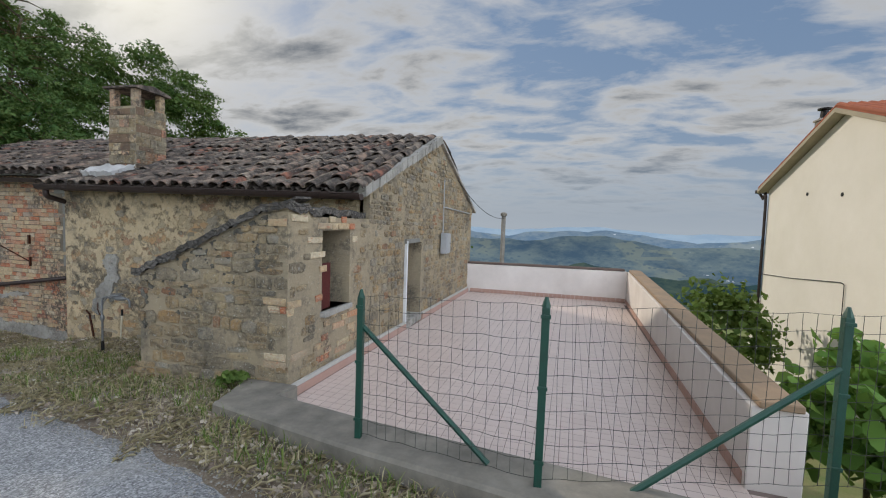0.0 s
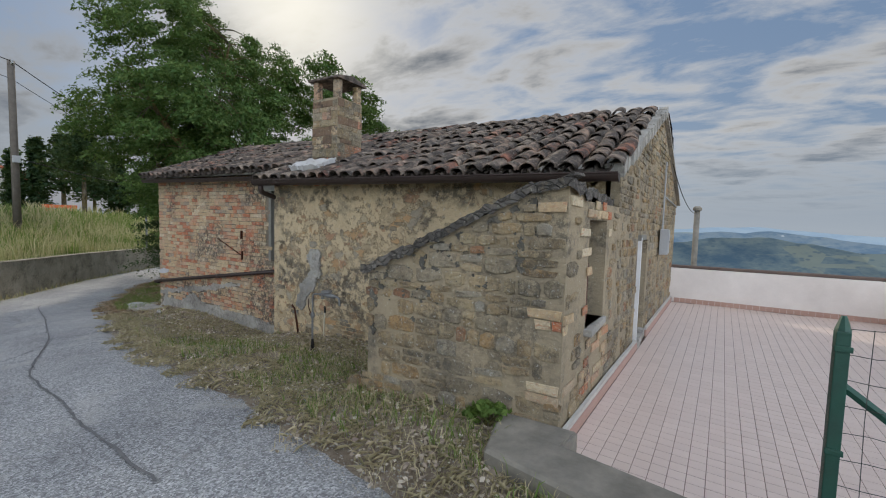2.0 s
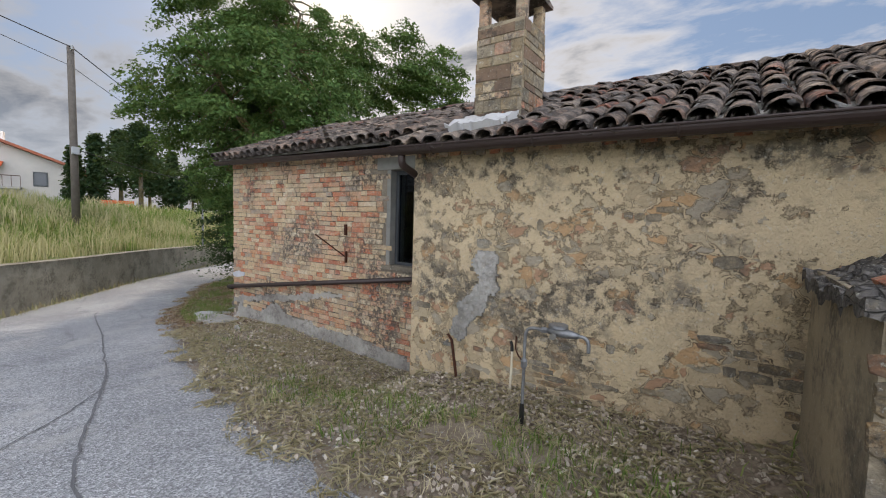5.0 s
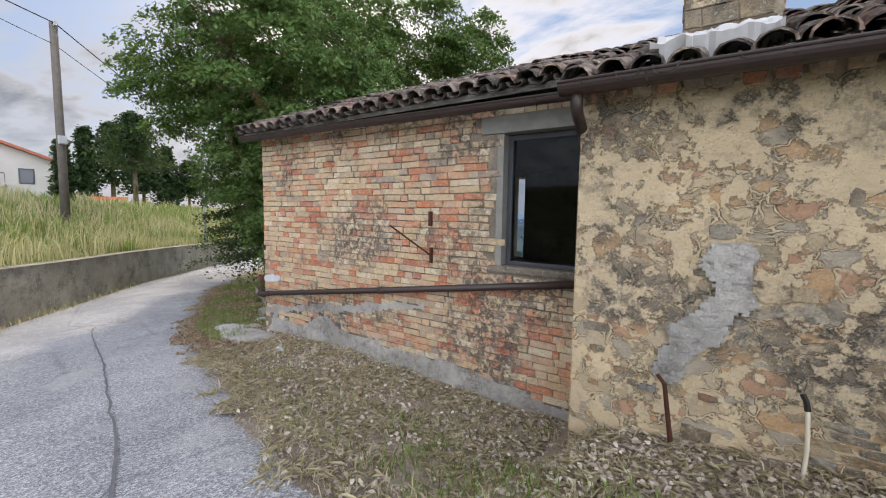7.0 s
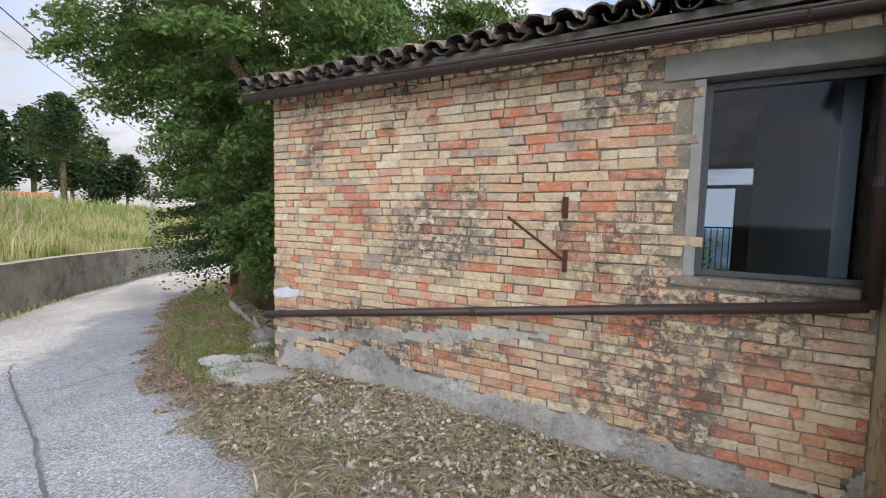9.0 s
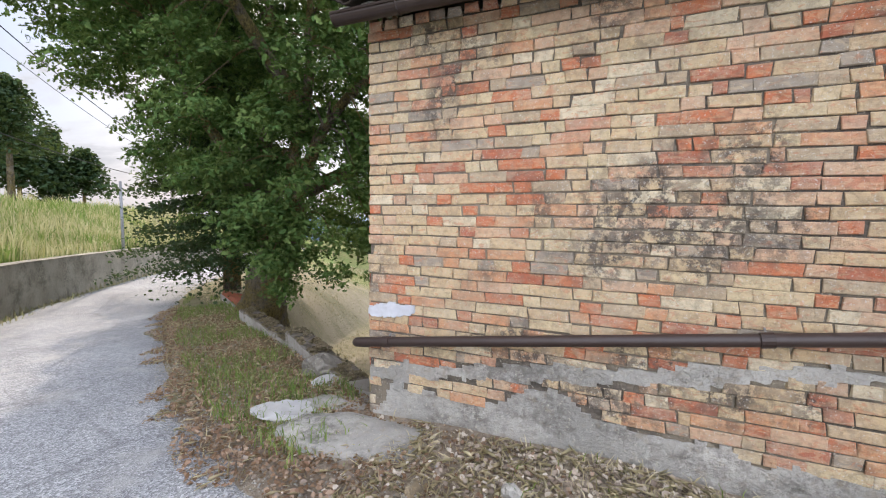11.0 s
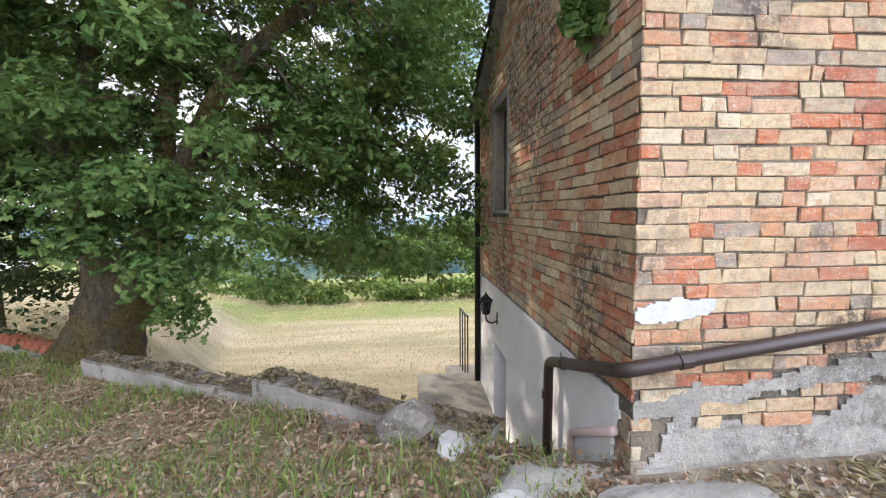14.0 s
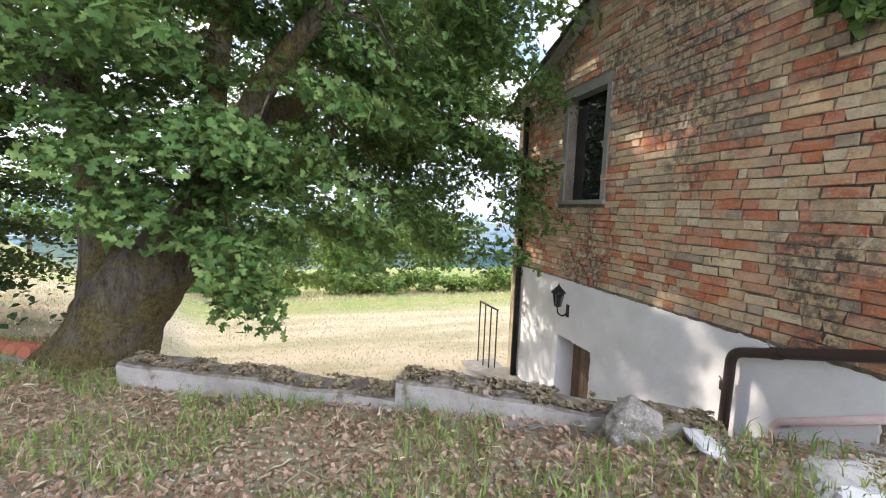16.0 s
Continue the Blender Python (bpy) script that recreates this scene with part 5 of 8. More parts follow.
LOW_RENDER = low_render()
low_walls()


def rock(name, at, size, mat, label, seed, category="stone", group="", flat=0.0, turn=0.0, sub=4):
    """A broken stone: flat facets knocked off a lump, then roughened."""
    bm = bmesh.new()
    bmesh.ops.create_icosphere(bm, subdivisions=sub, radius=0.5)
    cut = random.Random(int(seed * 10))
    planes = []
    for _ in range(9):
        d = Vector((cut.gauss(0, 1), cut.gauss(0, 1), cut.gauss(0, 1))).normalized()
        planes.append((d, cut.uniform(0.30, 0.42)))
    for v in bm.verts:
        for d, lim in planes:
            over = v.co.dot(d) - lim
            if over > 0:
                v.co -= d * over
        q = v.co.copy()
        v.co += q.normalized() * (0.045 * noise.noise(q * 5 + Vector((seed, 0, 0))) + 0.022 * noise.noise(q * 14 + Vector((0, seed, 0))) + 0.012 * noise.noise(q * 34))
        v.co = Vector((v.co.x * size[0], v.co.y * size[1], v.co.z * size[2])) * 1.35
    ob = part(name, bm, mat, label="", smooth=False)
    ob.matrix_basis = pose(*at, flat, 0, turn)
    return tagged(ob, label, category, group)


PLAIN_STONE = stone_mat("loose_stone", True)
GREY_STONE = plaster_mat("grey_boulder", (0.27, 0.25, 0.215), (0.19, 0.175, 0.15), (0.10, 0.092, 0.08))
PALE_SLAB = simple_mat("pale_mortar_slab", (0.50, 0.495, 0.49), (0.40, 0.39, 0.375), 4, 0.9, fine=40, grain=0.15)
rock("boulder", (-13.5, 6.36, -0.86), (0.36, 0.24, 0.24), GREY_STONE, "grey rounded boulder at the end of the low wall", 1.5, turn=20)
rock("stone_slab", (-13.2, 6.12, -0.88), (0.30, 0.2, 0.07), PALE_SLAB, "pale broken slab tilted against the boulder", 2.0, flat=25, turn=60)
rock("mortar_lump", (-13.12, 5.42, -0.83), (0.42, 0.28, 0.10), PALE_SLAB, "flat lump of pale dried mortar on the verge", 3.0, turn=15)
rock("rubble_slab", (-12.72, 5.60, -0.93), (0.75, 0.6, 0.26), CEMENT, "broken grey concrete slab at the house corner", 4.0, turn=-20)
rock("rubble_slab", (-12.25, 5.30, -0.86), (1.1, 0.5, 0.22), CEMENT, "broken grey concrete slab at the foot of the brick wall", 5.0, turn=5)
rock("rubble_slab", (-12.95, 6.02, -0.98), (0.5, 0.4, 0.22), CEMENT, "broken grey concrete slab beside the low wall", 6.0, turn=35)
rock("brick_lump", at_ground(-11.08, 4.96, 0.03), (0.09, 0.07, 0.10), CEMENT, "grey broken brick standing in the dry leaves", 7.0, turn=15)
for i, (x, y, s) in enumerate(((-4.25, 3.5, 0.2), (-4.18, 3.35, 0.14), (-4.4, 3.62, 0.12), (-9.3, 4.6, 0.09), (-10.2, 5.0, 0.10), (-8.1, 5.0, 0.08), (-11.6, 4.85, 0.12), (-14.3, 6.3, 0.07), (-13.6, 5.7, 0.08))):
    rock("field_stone", at_ground(x, y, s * 0.25), (s, s * 0.8, s * 0.7), PLAIN_STONE, "loose sandstone lump in the dry grass", 10.0 + i, group="loose stones on the verge", turn=i * 40, sub=3)


# ---- gutters and pipes ----
def gutter(name, a, b, r, label):
    """A half-round gutter with a rolled lip and end caps."""
    thing = empty(name, a, label, "gutter")
    L = (Vector(b) - Vector(a))
    bm = bmesh.new()
    prof = [(math.cos(t) * r, math.sin(t) * r) for t in np.linspace(math.pi, 2 * math.pi, 11)] + [(math.cos(t) * r * 0.93, math.sin(t) * r * 0.93) for t in np.linspace(2 * math.pi, math.pi, 11)]
    prism(bm, prof, "x", 0, L.length)
    tube(bm, [(0, -r, 0.004), (L.length, -r, 0.004)], 0.011, 8)
    ob = part("trough", bm, BROWN_METAL, thing, smooth=False)
    ob.matrix_basis = pose(0, 0, 0, 0, -math.degrees(math.atan2(L.z, L.x)), 0)
    for k in (0.0, 1.0):
        bm = prism(bmesh.new(), [(math.cos(t) * r * 1.04, math.sin(t) * r * 1.04) for t in np.linspace(math.pi, 2 * math.pi, 11)], "x", -0.004, 0.004)
        cap = part("end_cap", bm, BROWN_METAL, thing)
        cap.location = L * k
    n = int(L.length / 0.9)
    for k in range(n):
        bm = tube(bmesh.new(), [(0, -r - 0.004, 0.0), (0, -r * 0.7, -r * 0.75), (0, 0, -r * 1.05), (0, r * 0.75, -r * 0.7), (0, r * 1.1, 0.0)], 0.008, 6)
        br = part("bracket", bm, BROWN_METAL, thing)
        br.location = L * ((k + 0.5) / n)
    return thing


gutter("gutter", (-7.46, 4.665, 1.965), (gable_x(4.7) + 0.04, 4.665, 1.915), 0.07, "brown metal gutter under the stone house eaves")
gutter("gutter", (-12.52, 5.36, 2.16), (-7.40, 5.36, 2.10), 0.058, "brown metal gutter under the brick house eaves")


def pipe_thing(name, pts, r, mat, label, collars=(), bends=5, category="pipe"):
    thing = empty(name, pts[0], label, category)
    o = Vector(pts[0])
    path = []
    P = [Vector(p) for p in pts]
    for i, p in enumerate(P):
        if 0 < i < len(P) - 1:
            a, b = (P[i - 1] - p), (P[i + 1] - p)
            d = min(r * 2.2, a.length * 0.45, b.length * 0.45)
            s, e = p + a.normalized() * d, p + b.normalized() * d
            for k in range(bends + 1):
                t = k / bends
                path.append((1 - t) ** 2 * s + 2 * t * (1 - t) * p + t * t * e)
        else:
            path.append(p)
    part("tube", tube(bmesh.new(), [p - o for p in path], r, 14), mat, thing, smooth=True)
    for p, d in collars:
        p, d = Vector(p) - o, Vector(d).normalized()
        part("collar", tube(bmesh.new(), [p - d * 0.03, p + d * 0.03], r * 1.16, 14), mat, thing)
        part("clamp", tube(bmesh.new(), [p, p + Vector((0, 0.06, 0.05))], 0.006, 6), GREY_METAL, thing)
    return thing


pipe_thing("swan_neck_pipe", [(-7.36, 4.69, 1.92), (-7.36, 4.70, 1.80), (-7.40, 4.95, 1.74), (-7.46, 5.30, 1.66), (-7.478, 5.50, 1.52)], 0.04, BROWN_METAL, "brown swan-neck pipe from the stone house gutter", (), 8)
pipe_thing("downpipe", [(-7.48, 5.36, 2.10), (-7.48, 5.50, 2.0), (-7.48, 5.53, 1.9), (-7.48, 5.545, 0.49)], 0.043, BROWN_METAL, "brown metal downpipe in the corner of the two houses",
           (((-7.48, 5.545, 1.2), (0, 0, 1)),), 7)
pipe_thing("drain_pipe", [(-7.50, 5.53, 0.50), (-12.50, 5.53, -0.20), (-12.50, 6.60, -0.54), (-12.50, 6.62, -1.7)], 0.036, BROWN_METAL, "brown metal drain pipe sloping along the brick wall",
           (((-9.9, 5.53, 0.164), (1, 0, 0.14)), ((-12.2, 5.53, -0.158), (1, 0, 0.14)), ((-12.50, 6.3, -0.445), (0, 1, -0.32)), ((-12.50, 6.62, -0.80), (0, 0, 1))))
pipe_thing("corner_downpipe", [(-12.47, 10.22, 1.98), (-12.47, 10.22, -2.4)], 0.045, BLACK_METAL, "black downpipe at the far corner of the brick gable")
pipe_thing("waste_pipe", [(-12.44, 5.72, -0.60), (-12.44, 6.30, -0.92), (-12.44, 6.33, -1.6)], 0.026, PINK_PIPE, "thin pink painted pipe low on the white wall")
tagged(part("iron_stake", tube(bmesh.new(), [(-6.70, 4.88, -0.42), (-6.76, 4.85, 0.02), (-6.80, 4.83, 0.08)], [0.016, 0.014, 0.012], 8), RUST), "rusty iron stake leaning beside the stone wall", "stake")


def hose_stub():
    t = empty("hose_pipe", (-6.06, 4.78, -0.34), "short pale plastic pipe with black end standing by the wall", "pipe")
    part("tube", tube(bmesh.new(), curved([(0, 0, 0), (0.008, 0, 0.2), (0.0, 0.02, 0.41)], 5), 0.0115, 10), PALE_PIPE, t, smooth=True)
    part("cap", tube(bmesh.new(), [(0, 0.02, 0.40), (-0.008, 0.03, 0.45), (-0.025, 0.04, 0.485)], 0.015, 8), BLACK_METAL, t, "black rubber end")


def standpipe():
    t = empty("standpipe", (-5.70, 4.25, -0.30), "grey water standpipe with meter and stop valve before the stone wall", "standpipe")
    part("riser", tube(bmesh.new(), curved([(0, 0, 0.10), (0, 0, 0.4), (0, 0, 0.66), (0.012, 0, 0.735), (0.05, 0, 0.762), (0.13, 0, 0.765)], 6), 0.0125, 10), GREY_METAL, t, smooth=True)
    part("base_sleeve", tube(bmesh.new(), [(0, 0, -0.15), (0, 0, 0.12), (0, 0, 0.17)], [0.02, 0.02, 0.014], 10), BLACK_METAL, t)
    part("union_nut", tube(bmesh.new(), [(0, 0, 0.44), (0, 0, 0.46), (0, 0, 0.50), (0, 0, 0.52)], [0.016, 0.026, 0.026, 0.016], 6), GREY_METAL, t)
    part("union_nut", tube(bmesh.new(), [(0.12, 0, 0.765), (0.135, 0, 0.765), (0.165, 0, 0.765), (0.18, 0, 0.765)], [0.015, 0.024, 0.024, 0.015], 6), GREY_METAL, t)
    meter = part("meter_body", tube(bmesh.new(), [(0.17, 0, 0.765), (0.20, 0, 0.77), (0.28, 0, 0.77), (0.36, 0, 0.765), (0.40, 0, 0.765)], [0.018, 0.032, 0.038, 0.026, 0.018], 14), GREY_METAL, t, smooth=True)
    part("meter_lid", tube(bmesh.new(), [(0.25, 0, 0.795), (0.25, 0, 0.805), (0.25, 0, 0.822), (0.25, 0, 0.828)], [0.05, 0.07, 0.068, 0.05], 20), GREY_METAL, meter)
    part("drain_plug", tube(bmesh.new(), [(0.23, -0.035, 0.745), (0.23, -0.06, 0.74)], 0.022, 10), CEMENT_FRAME, meter)
    part("outlet", tube(bmesh.new(), curved([(0.39, 0, 0.765), (0.44, 0, 0.76), (0.465, 0, 0.73), (0.47, 0, 0.66)], 5), 0.013, 10), GREY_METAL, t, smooth=True)
    part("hook", tube(bmesh.new(), [(-0.015, 0, 0.50), (-0.05, 0, 0.53), (-0.075, 0, 0.58), (-0.072, 0, 0.68)], 0.006, 8), RUST, t)


hose_stub()
standpipe()


def wall_brace():
    t = empty("iron_bracket", (-9.2, 5.6, 0.6), "rusty iron bracket fixed to the brick wall", "bracket")
    part("bar", tube(bmesh.new(), [(-0.36, -0.28, 0.36), (0.02, -0.02, 0.03)], 0.010, 8), RUST, t)
    part("plate", boxes(((0.0, -0.03, -0.05), (0.03, 0.0, 0.12), 0.003)), RUST, t)
    part("plate", boxes(((-0.02, -0.03, 0.36), (0.02, 0.0, 0.52), 0.003)), RUST, t)


wall_brace()


# ---- windows and doors of the old house ----
def south_window():
    w = empty("window_1", (-7.93, BRICK_Y, 1.23), "tall dark grey window in cement surround beside the stone corner", "window", kind="structure")
    part("lintel", boxes(((-0.66, -0.022, 0.66), (0.50, 0.3, 0.83), 0.01)), CEMENT_FRAME, w, "grey cement lintel")
    part("jamb", boxes(((-0.48, -0.008, -0.64), (-0.41, 0.3, 0.656), 0.008)), CEMENT_FRAME, w)
    part("window_sill", boxes(((-0.55, -0.03, -0.71), (0.50, 0.3, -0.644), 0.012)), BRICK_JOINT, w)
    part("window_frame", boxes(((-0.41, 0.10, -0.64), (-0.36, 0.16, 0.65), 0.005), ((-0.36, 0.10, 0.60), (0.5, 0.16, 0.65), 0.005), ((-0.36, 0.10, -0.64), (0.5, 0.16, -0.60), 0.005)), DARK_FRAME, w)
    part("pane", boxes(((-0.36, 0.125, -0.60), (0.5, 0.135, 0.60))), CLEAR_GLASS, w, "clear window glass")


def north_door():
    w = empty("window_4", (-7.76, BACK_Y + 0.1, 0.15), "glazed balcony door with transom in the rear wall", "window", kind="structure")
    part("window_frame", boxes(((-0.46, 0.0, 0.0), (-0.40, 0.06, 1.75), 0.005), ((0.40, 0.0, 0.0), (0.46, 0.06, 1.75), 0.005), ((-0.40, 0.0, 1.69), (0.40, 0.06, 1.75), 0.005), ((-0.40, 0.0, 1.38), (0.40, 0.06, 1.44), 0.005)), DARK_FRAME, w)
    part("shutter", boxes(((0.18, 0.01, 0.0), (0.40, 0.05, 1.38), 0.004)), GREY_SHUTTER, w)
    for k in range(12):
        part("baluster", tube(bmesh.new(), [(-0.5 + k * 0.09, 0.7, -0.2), (-0.5 + k * 0.09, 0.7, 0.75)], 0.008, 6), BLACK_METAL, w)
    part("handrail", tube(bmesh.new(), [(-0.55, 0.7, 0.75), (0.55, 0.7, 0.75)], 0.014, 6), BLACK_METAL, w)
    part("balcony_floor", boxes(((-0.7, 0.2, -0.32), (0.7, 0.8, -0.2), 0.01)), CONCRETE, w)


north_door()


def west_window():
    w = empty("window_2", (BRICK_X0, 8.765, 1.215), "small dark window with pale cement surround high in the gable", "window", kind="structure")
    part("window_frame", boxes(((-0.02, 0.385, -0.63), (0.2, 0.47, 0.63), 0.006), ((-0.02, -0.45, 0.63), (0.2, 0.47, 0.74), 0.006), ((-0.02, -0.45, -0.63), (0.2, -0.37, 0.63), 0.006)), CEMENT_FRAME, w)
    part("window_sill", boxes(((-0.05, -0.46, -0.68), (0.2, 0.48, -0.63), 0.008)), CEMENT_FRAME, w)
    part("pane", boxes(((0.12, -0.37, -0.63), (0.13, 0.385, 0.63))), GLASS, w)


def yard_door():
    d = empty("door_1", (BRICK_X0, 8.70, -2.3), "weathered plank door deep in the white lower wall", "door", kind="structure")
    for k in range(5):
        part("board", boxes(((0.22, -0.35 + k * 0.14, 0.0), (0.25, -0.215 + k * 0.14, 1.13), 0.004)), DOOR_WOOD, d)
    part("reveal", boxes(((-0.03, 0.352, -0.3), (0.3, 0.45, 1.13), 0.004)), WHITE, d)
    part("handle", tube(bmesh.new(), [(0.2, -0.2, 0.55), (0.18, -0.2, 0.58), (0.2, -0.2, 0.66)], 0.008, 6), BLACK_METAL, d)


def gable_door():
    d = empty("door_2", (gable_x(6.6), 6.59, FLOOR_Z), "narrow recessed door with white edge on the terrace", "door", kind="structure")
    part("leaf", boxes(((-0.36, -0.36, 0.12), (-0.32, 0.36, 1.36), 0.004)), CEMENT_FRAME, d, "grey door leaf")
    part("jamb", boxes(((-0.30, -0.40, 0.0), (0.02, -0.352, 1.40), 0.004)), WHITE, d, "white painted jamb")
    part("lintel", boxes(((-0.40, -0.42, 1.36), (0.015, 0.42, 1.43), 0.006)), CEMENT_FRAME, d)
    part("threshold", boxes(((-0.40, -0.352, 0.0), (0.05, 0.37, 0.12), 0.01)), CEMENT, d)


def oven_window():
    w = empty("window_3", (gable_x(4.2), 4.21, 0.62), "small unglazed opening with dark red shutter", "window", kind="structure")
    part("shutter", boxes(((-0.10, -0.28, 0.0), (-0.06, -0.02, 0.5), 0.004)), RED_WOOD, w, "dark red wooden shutter")
    part("window_sill", boxes(((-0.4, -0.31, -0.06), (0.05, 0.33, 0.0), 0.012)), CEMENT, w)


south_window()
west_window()
yard_door()
gable_door()
oven_window()


def lantern():
    t = empty("wall_lantern", (BRICK_X0 - 0.02, 8.86, -0.72), "black iron wall lantern with glass panes", "lamp")
    part("bracket", tube(bmesh.new(), curved([(0, 0, -0.10), (-0.07, 0, -0.14), (-0.14, 0, -0.10), (-0.15, 0, -0.02)], 5), 0.010, 8), BLACK_METAL, t, smooth=True)
    part("wall_plate", boxes(((-0.012, -0.03, -0.16), (0.01, 0.03, 0.0), 0.004)), BLACK_METAL, t)
    part("glass_body", tube(bmesh.new(), [(-0.15, 0, -0.02), (-0.15, 0, 0.15)], [0.04, 0.072], 6), GLASS, t)
    for k in range(6):
        a = k * math.pi / 3
        part("rib", tube(bmesh.new(), [(-0.15 + 0.043 * math.cos(a), 0.043 * math.sin(a), -0.02), (-0.15 + 0.075 * math.cos(a), 0.075 * math.sin(a), 0.15)], 0.005, 5), BLACK_METAL, t)
    part("roof", tube(bmesh.new(), [(-0.15, 0, 0.15), (-0.15, 0, 0.165), (-0.15, 0, 0.22), (-0.15, 0, 0.24), (-0.15, 0, 0.28)], [0.092, 0.088, 0.035, 0.014, 0.003], 12), BLACK_METAL, t)


lantern()


# ---- chimney of the old house ----
def chimney():
    c = empty("chimney", (-6.55, 5.5, 2.2), "old stone and brick chimney with open tile-capped top", "chimney")
    part("shaft", boxes(((-0.265, -0.265, -0.1), (0.265, 0.265, 1.06))), MORTAR, c)
    for sx in (-1, 1):
        for sy in (-1, 1):
            part("corner_post", boxes(((sx * 0.21 - 0.05, sy * 0.21 - 0.05, 1.06), (sx * 0.21 + 0.05, sy * 0.21 + 0.05, 1.33), 0.01)), BRICK, c)
    part("inner_flue", boxes(((-0.15, -0.15, 1.04), (0.15, 0.15, 1.07), 0.01)), COPING, c)
    bm = prism(bmesh.new(), [(-0.32, 1.33), (0.32, 1.33), (0.32, 1.36), (0.0, 1.43), (-0.32, 1.36)], "x", -0.32, 0.32)
    part("cap", bm, ROOF_TILE, c, "weathered tile cap")
    return c


stack = chimney()


# ---- terrace things ----
def fence():
    f = empty("fence", (-1.13, 2.45, 0.18), "green steel post fence with welded wire mesh", "fence")
    o = Vector((-1.13, 2.45, 0.18))
    posts = [(-1.13, 2.45), (0.02, 2.10), (1.48, 2.475), (2.9, 2.7)]

    def post(x, y):
        z0, z1 = min(float(kerb_top(x)), 0.3), float(np.interp(x, [-1.13, 0.02, 1.48, 2.9], [1.15, 1.245, 1.245, 1.26]))
        bm = boxes(((-0.02, -0.02, -0.1), (0.02, 0.02, z1 - z0 - 0.04), 0.005))
        bmesh.ops.create_cone(bm, cap_ends=True, segments=8, radius1=0.024, radius2=0.008, depth=0.05, matrix=Matrix.Translation((0, 0, z1 - z0 - 0.015)))
        ob = part("post", bm, GREEN_METAL, f)
        ob.location = Vector((x, y, z0)) - o
        for h in (0.12, 0.5, 0.86):
            clip = part("clip", boxes(((-0.025, -0.028, h), (0.025, -0.018, h + 0.02), 0.003)), GREEN_METAL, ob)
        return Vector((x, y, z0)), Vector((x, y, z1))
    ends = [post(*p) for p in posts]

    def brace(a, b):
        part("brace", tube(bmesh.new(), [Vector(a) - o, Vector(b) - o], 0.017, 6), GREEN_METAL, f)
    brace((-1.12, 2.46, 0.92), (-0.25, 2.24, float(kerb_top(-0.25)) + 0.01))
    brace((1.46, 2.46, 0.94), (0.35, 2.10, 0.24))
    for (a0, a1), (b0, b1) in zip(ends, ends[1:]):
        bm = bmesh.new()
        n = max(3, int((b0 - a0).length / 0.075))
        for i in range(n + 1):
            t = i / n
            lo, hi = a0.lerp(b0, t) + Vector((0, 0, 0.03)), a1.lerp(b1, t) - Vector((0, 0, 0.03))
            w = Vector((0.006 * math.sin(i * 2.1), 0.008 * math.sin(i * 1.3), 0))
            tube(bm, [lo - o, lo.lerp(hi, 0.33) + w - o, lo.lerp(hi, 0.66) - w - o, hi - o], 0.0014, 4, False)
        for j in range(11):
            t = j / 10
            lo, hi = (a0 + Vector((0, 0, 0.03))).lerp(a1 - Vector((0, 0, 0.03)), t), (b0 + Vector((0, 0, 0.03))).lerp(b1 - Vector((0, 0, 0.03)), t)
            pts = [lo.lerp(hi, k / 14) + Vector((0, 0, 0.006 * math.sin(k * 1.9 + j))) - o for k in range(15)]
            tube(bm, pts, 0.0015, 4, False)
        part("wire_mesh", bm, WIRE, f, "rusty green wire mesh panel")


fence()


def meter_box():
    t = empty("meter_box", (gable_x(8.2) + 0.02, 8.1, 1.2), "grey plastic meter cabinet on the gable wall", "meter box")
    part("body", boxes(((0, -0.17, -0.2), (0.12, 0.17, 0.2), 0.012)), GREY_PLASTIC, t)
    part("door", boxes(((0.12, -0.15, -0.18), (0.13, 0.15, 0.18), 0.004)), GREY_PLASTIC, t)
    part("lock", tube(bmesh.new(), [(0.13, 0.11, 0.0), (0.137, 0.11, 0.0)], 0.012, 8), BLACK_METAL, t)
    part("conduit", tube(bmesh.new(), [(0.03, -0.12, 0.2), (0.03, -0.12, 1.25)], 0.012, 8), GREY_PLASTIC, t, "pale conduit")
    part("conduit", tube(bmesh.new(), [(0.03, -0.10, 0.72), (0.13, 2.2, 0.66)], 0.012, 8), GREY_PLASTIC, t, "pale conduit")


meter_box()


def lamp_post(x, y, z0, z1, r, mat, label, cap=True):
    t = empty("utility_pole", (x, y, z0), label, "pole")
    part("shaft", tube(bmesh.new(), [(0, 0, 0), (0.01, 0, (z1 - z0) * 0.5), (0, 0, z1 - z0)], [r * 1.2, r * 1.08, r], 12), mat, t, smooth=True)
    if cap:
        part("cap", tube(bmesh.new(), [(0, 0, z1 - z0 - 0.02), (0, 0, z1 - z0 + 0.06), (0, 0, z1 - z0 + 0.1)], [r * 1.5, r * 1.5, r * 0.8], 12), mat, t)
    return t


lamp_post(-1.45, 14.6, -4.5, 1.95, 0.075, CONCRETE, "grey concrete pole beyond the terrace")
p2 = lamp_post(-27.1, 6.78, 0.4, 7.75, 0.12, WOOD_POLE, "weathered wooden utility pole on the grassy bank", False)
part("insulator", tube(bmesh.new(), [(0.12, 0, 7.2), (0.2, 0, 7.22), (0.2, 0, 7.34)], 0.045, 8), GREY_PLASTIC, p2)
part("insulator", tube(bmesh.new(), [(-0.12, 0, 6.6), (-0.22, 0, 6.62), (-0.22, 0, 6.72)], 0.045, 8), GREY_PLASTIC, p2)
part("junction_box", boxes(((0.12, -0.12, 3.0), (0.3, 0.12, 3.3), 0.02)), GREY_PLASTIC, p2)
lamp_post(-27.35, 11.95, -1.75, 1.9, 0.045, GREY_METAL, "slim galvanised post beside the retaining wall", False)
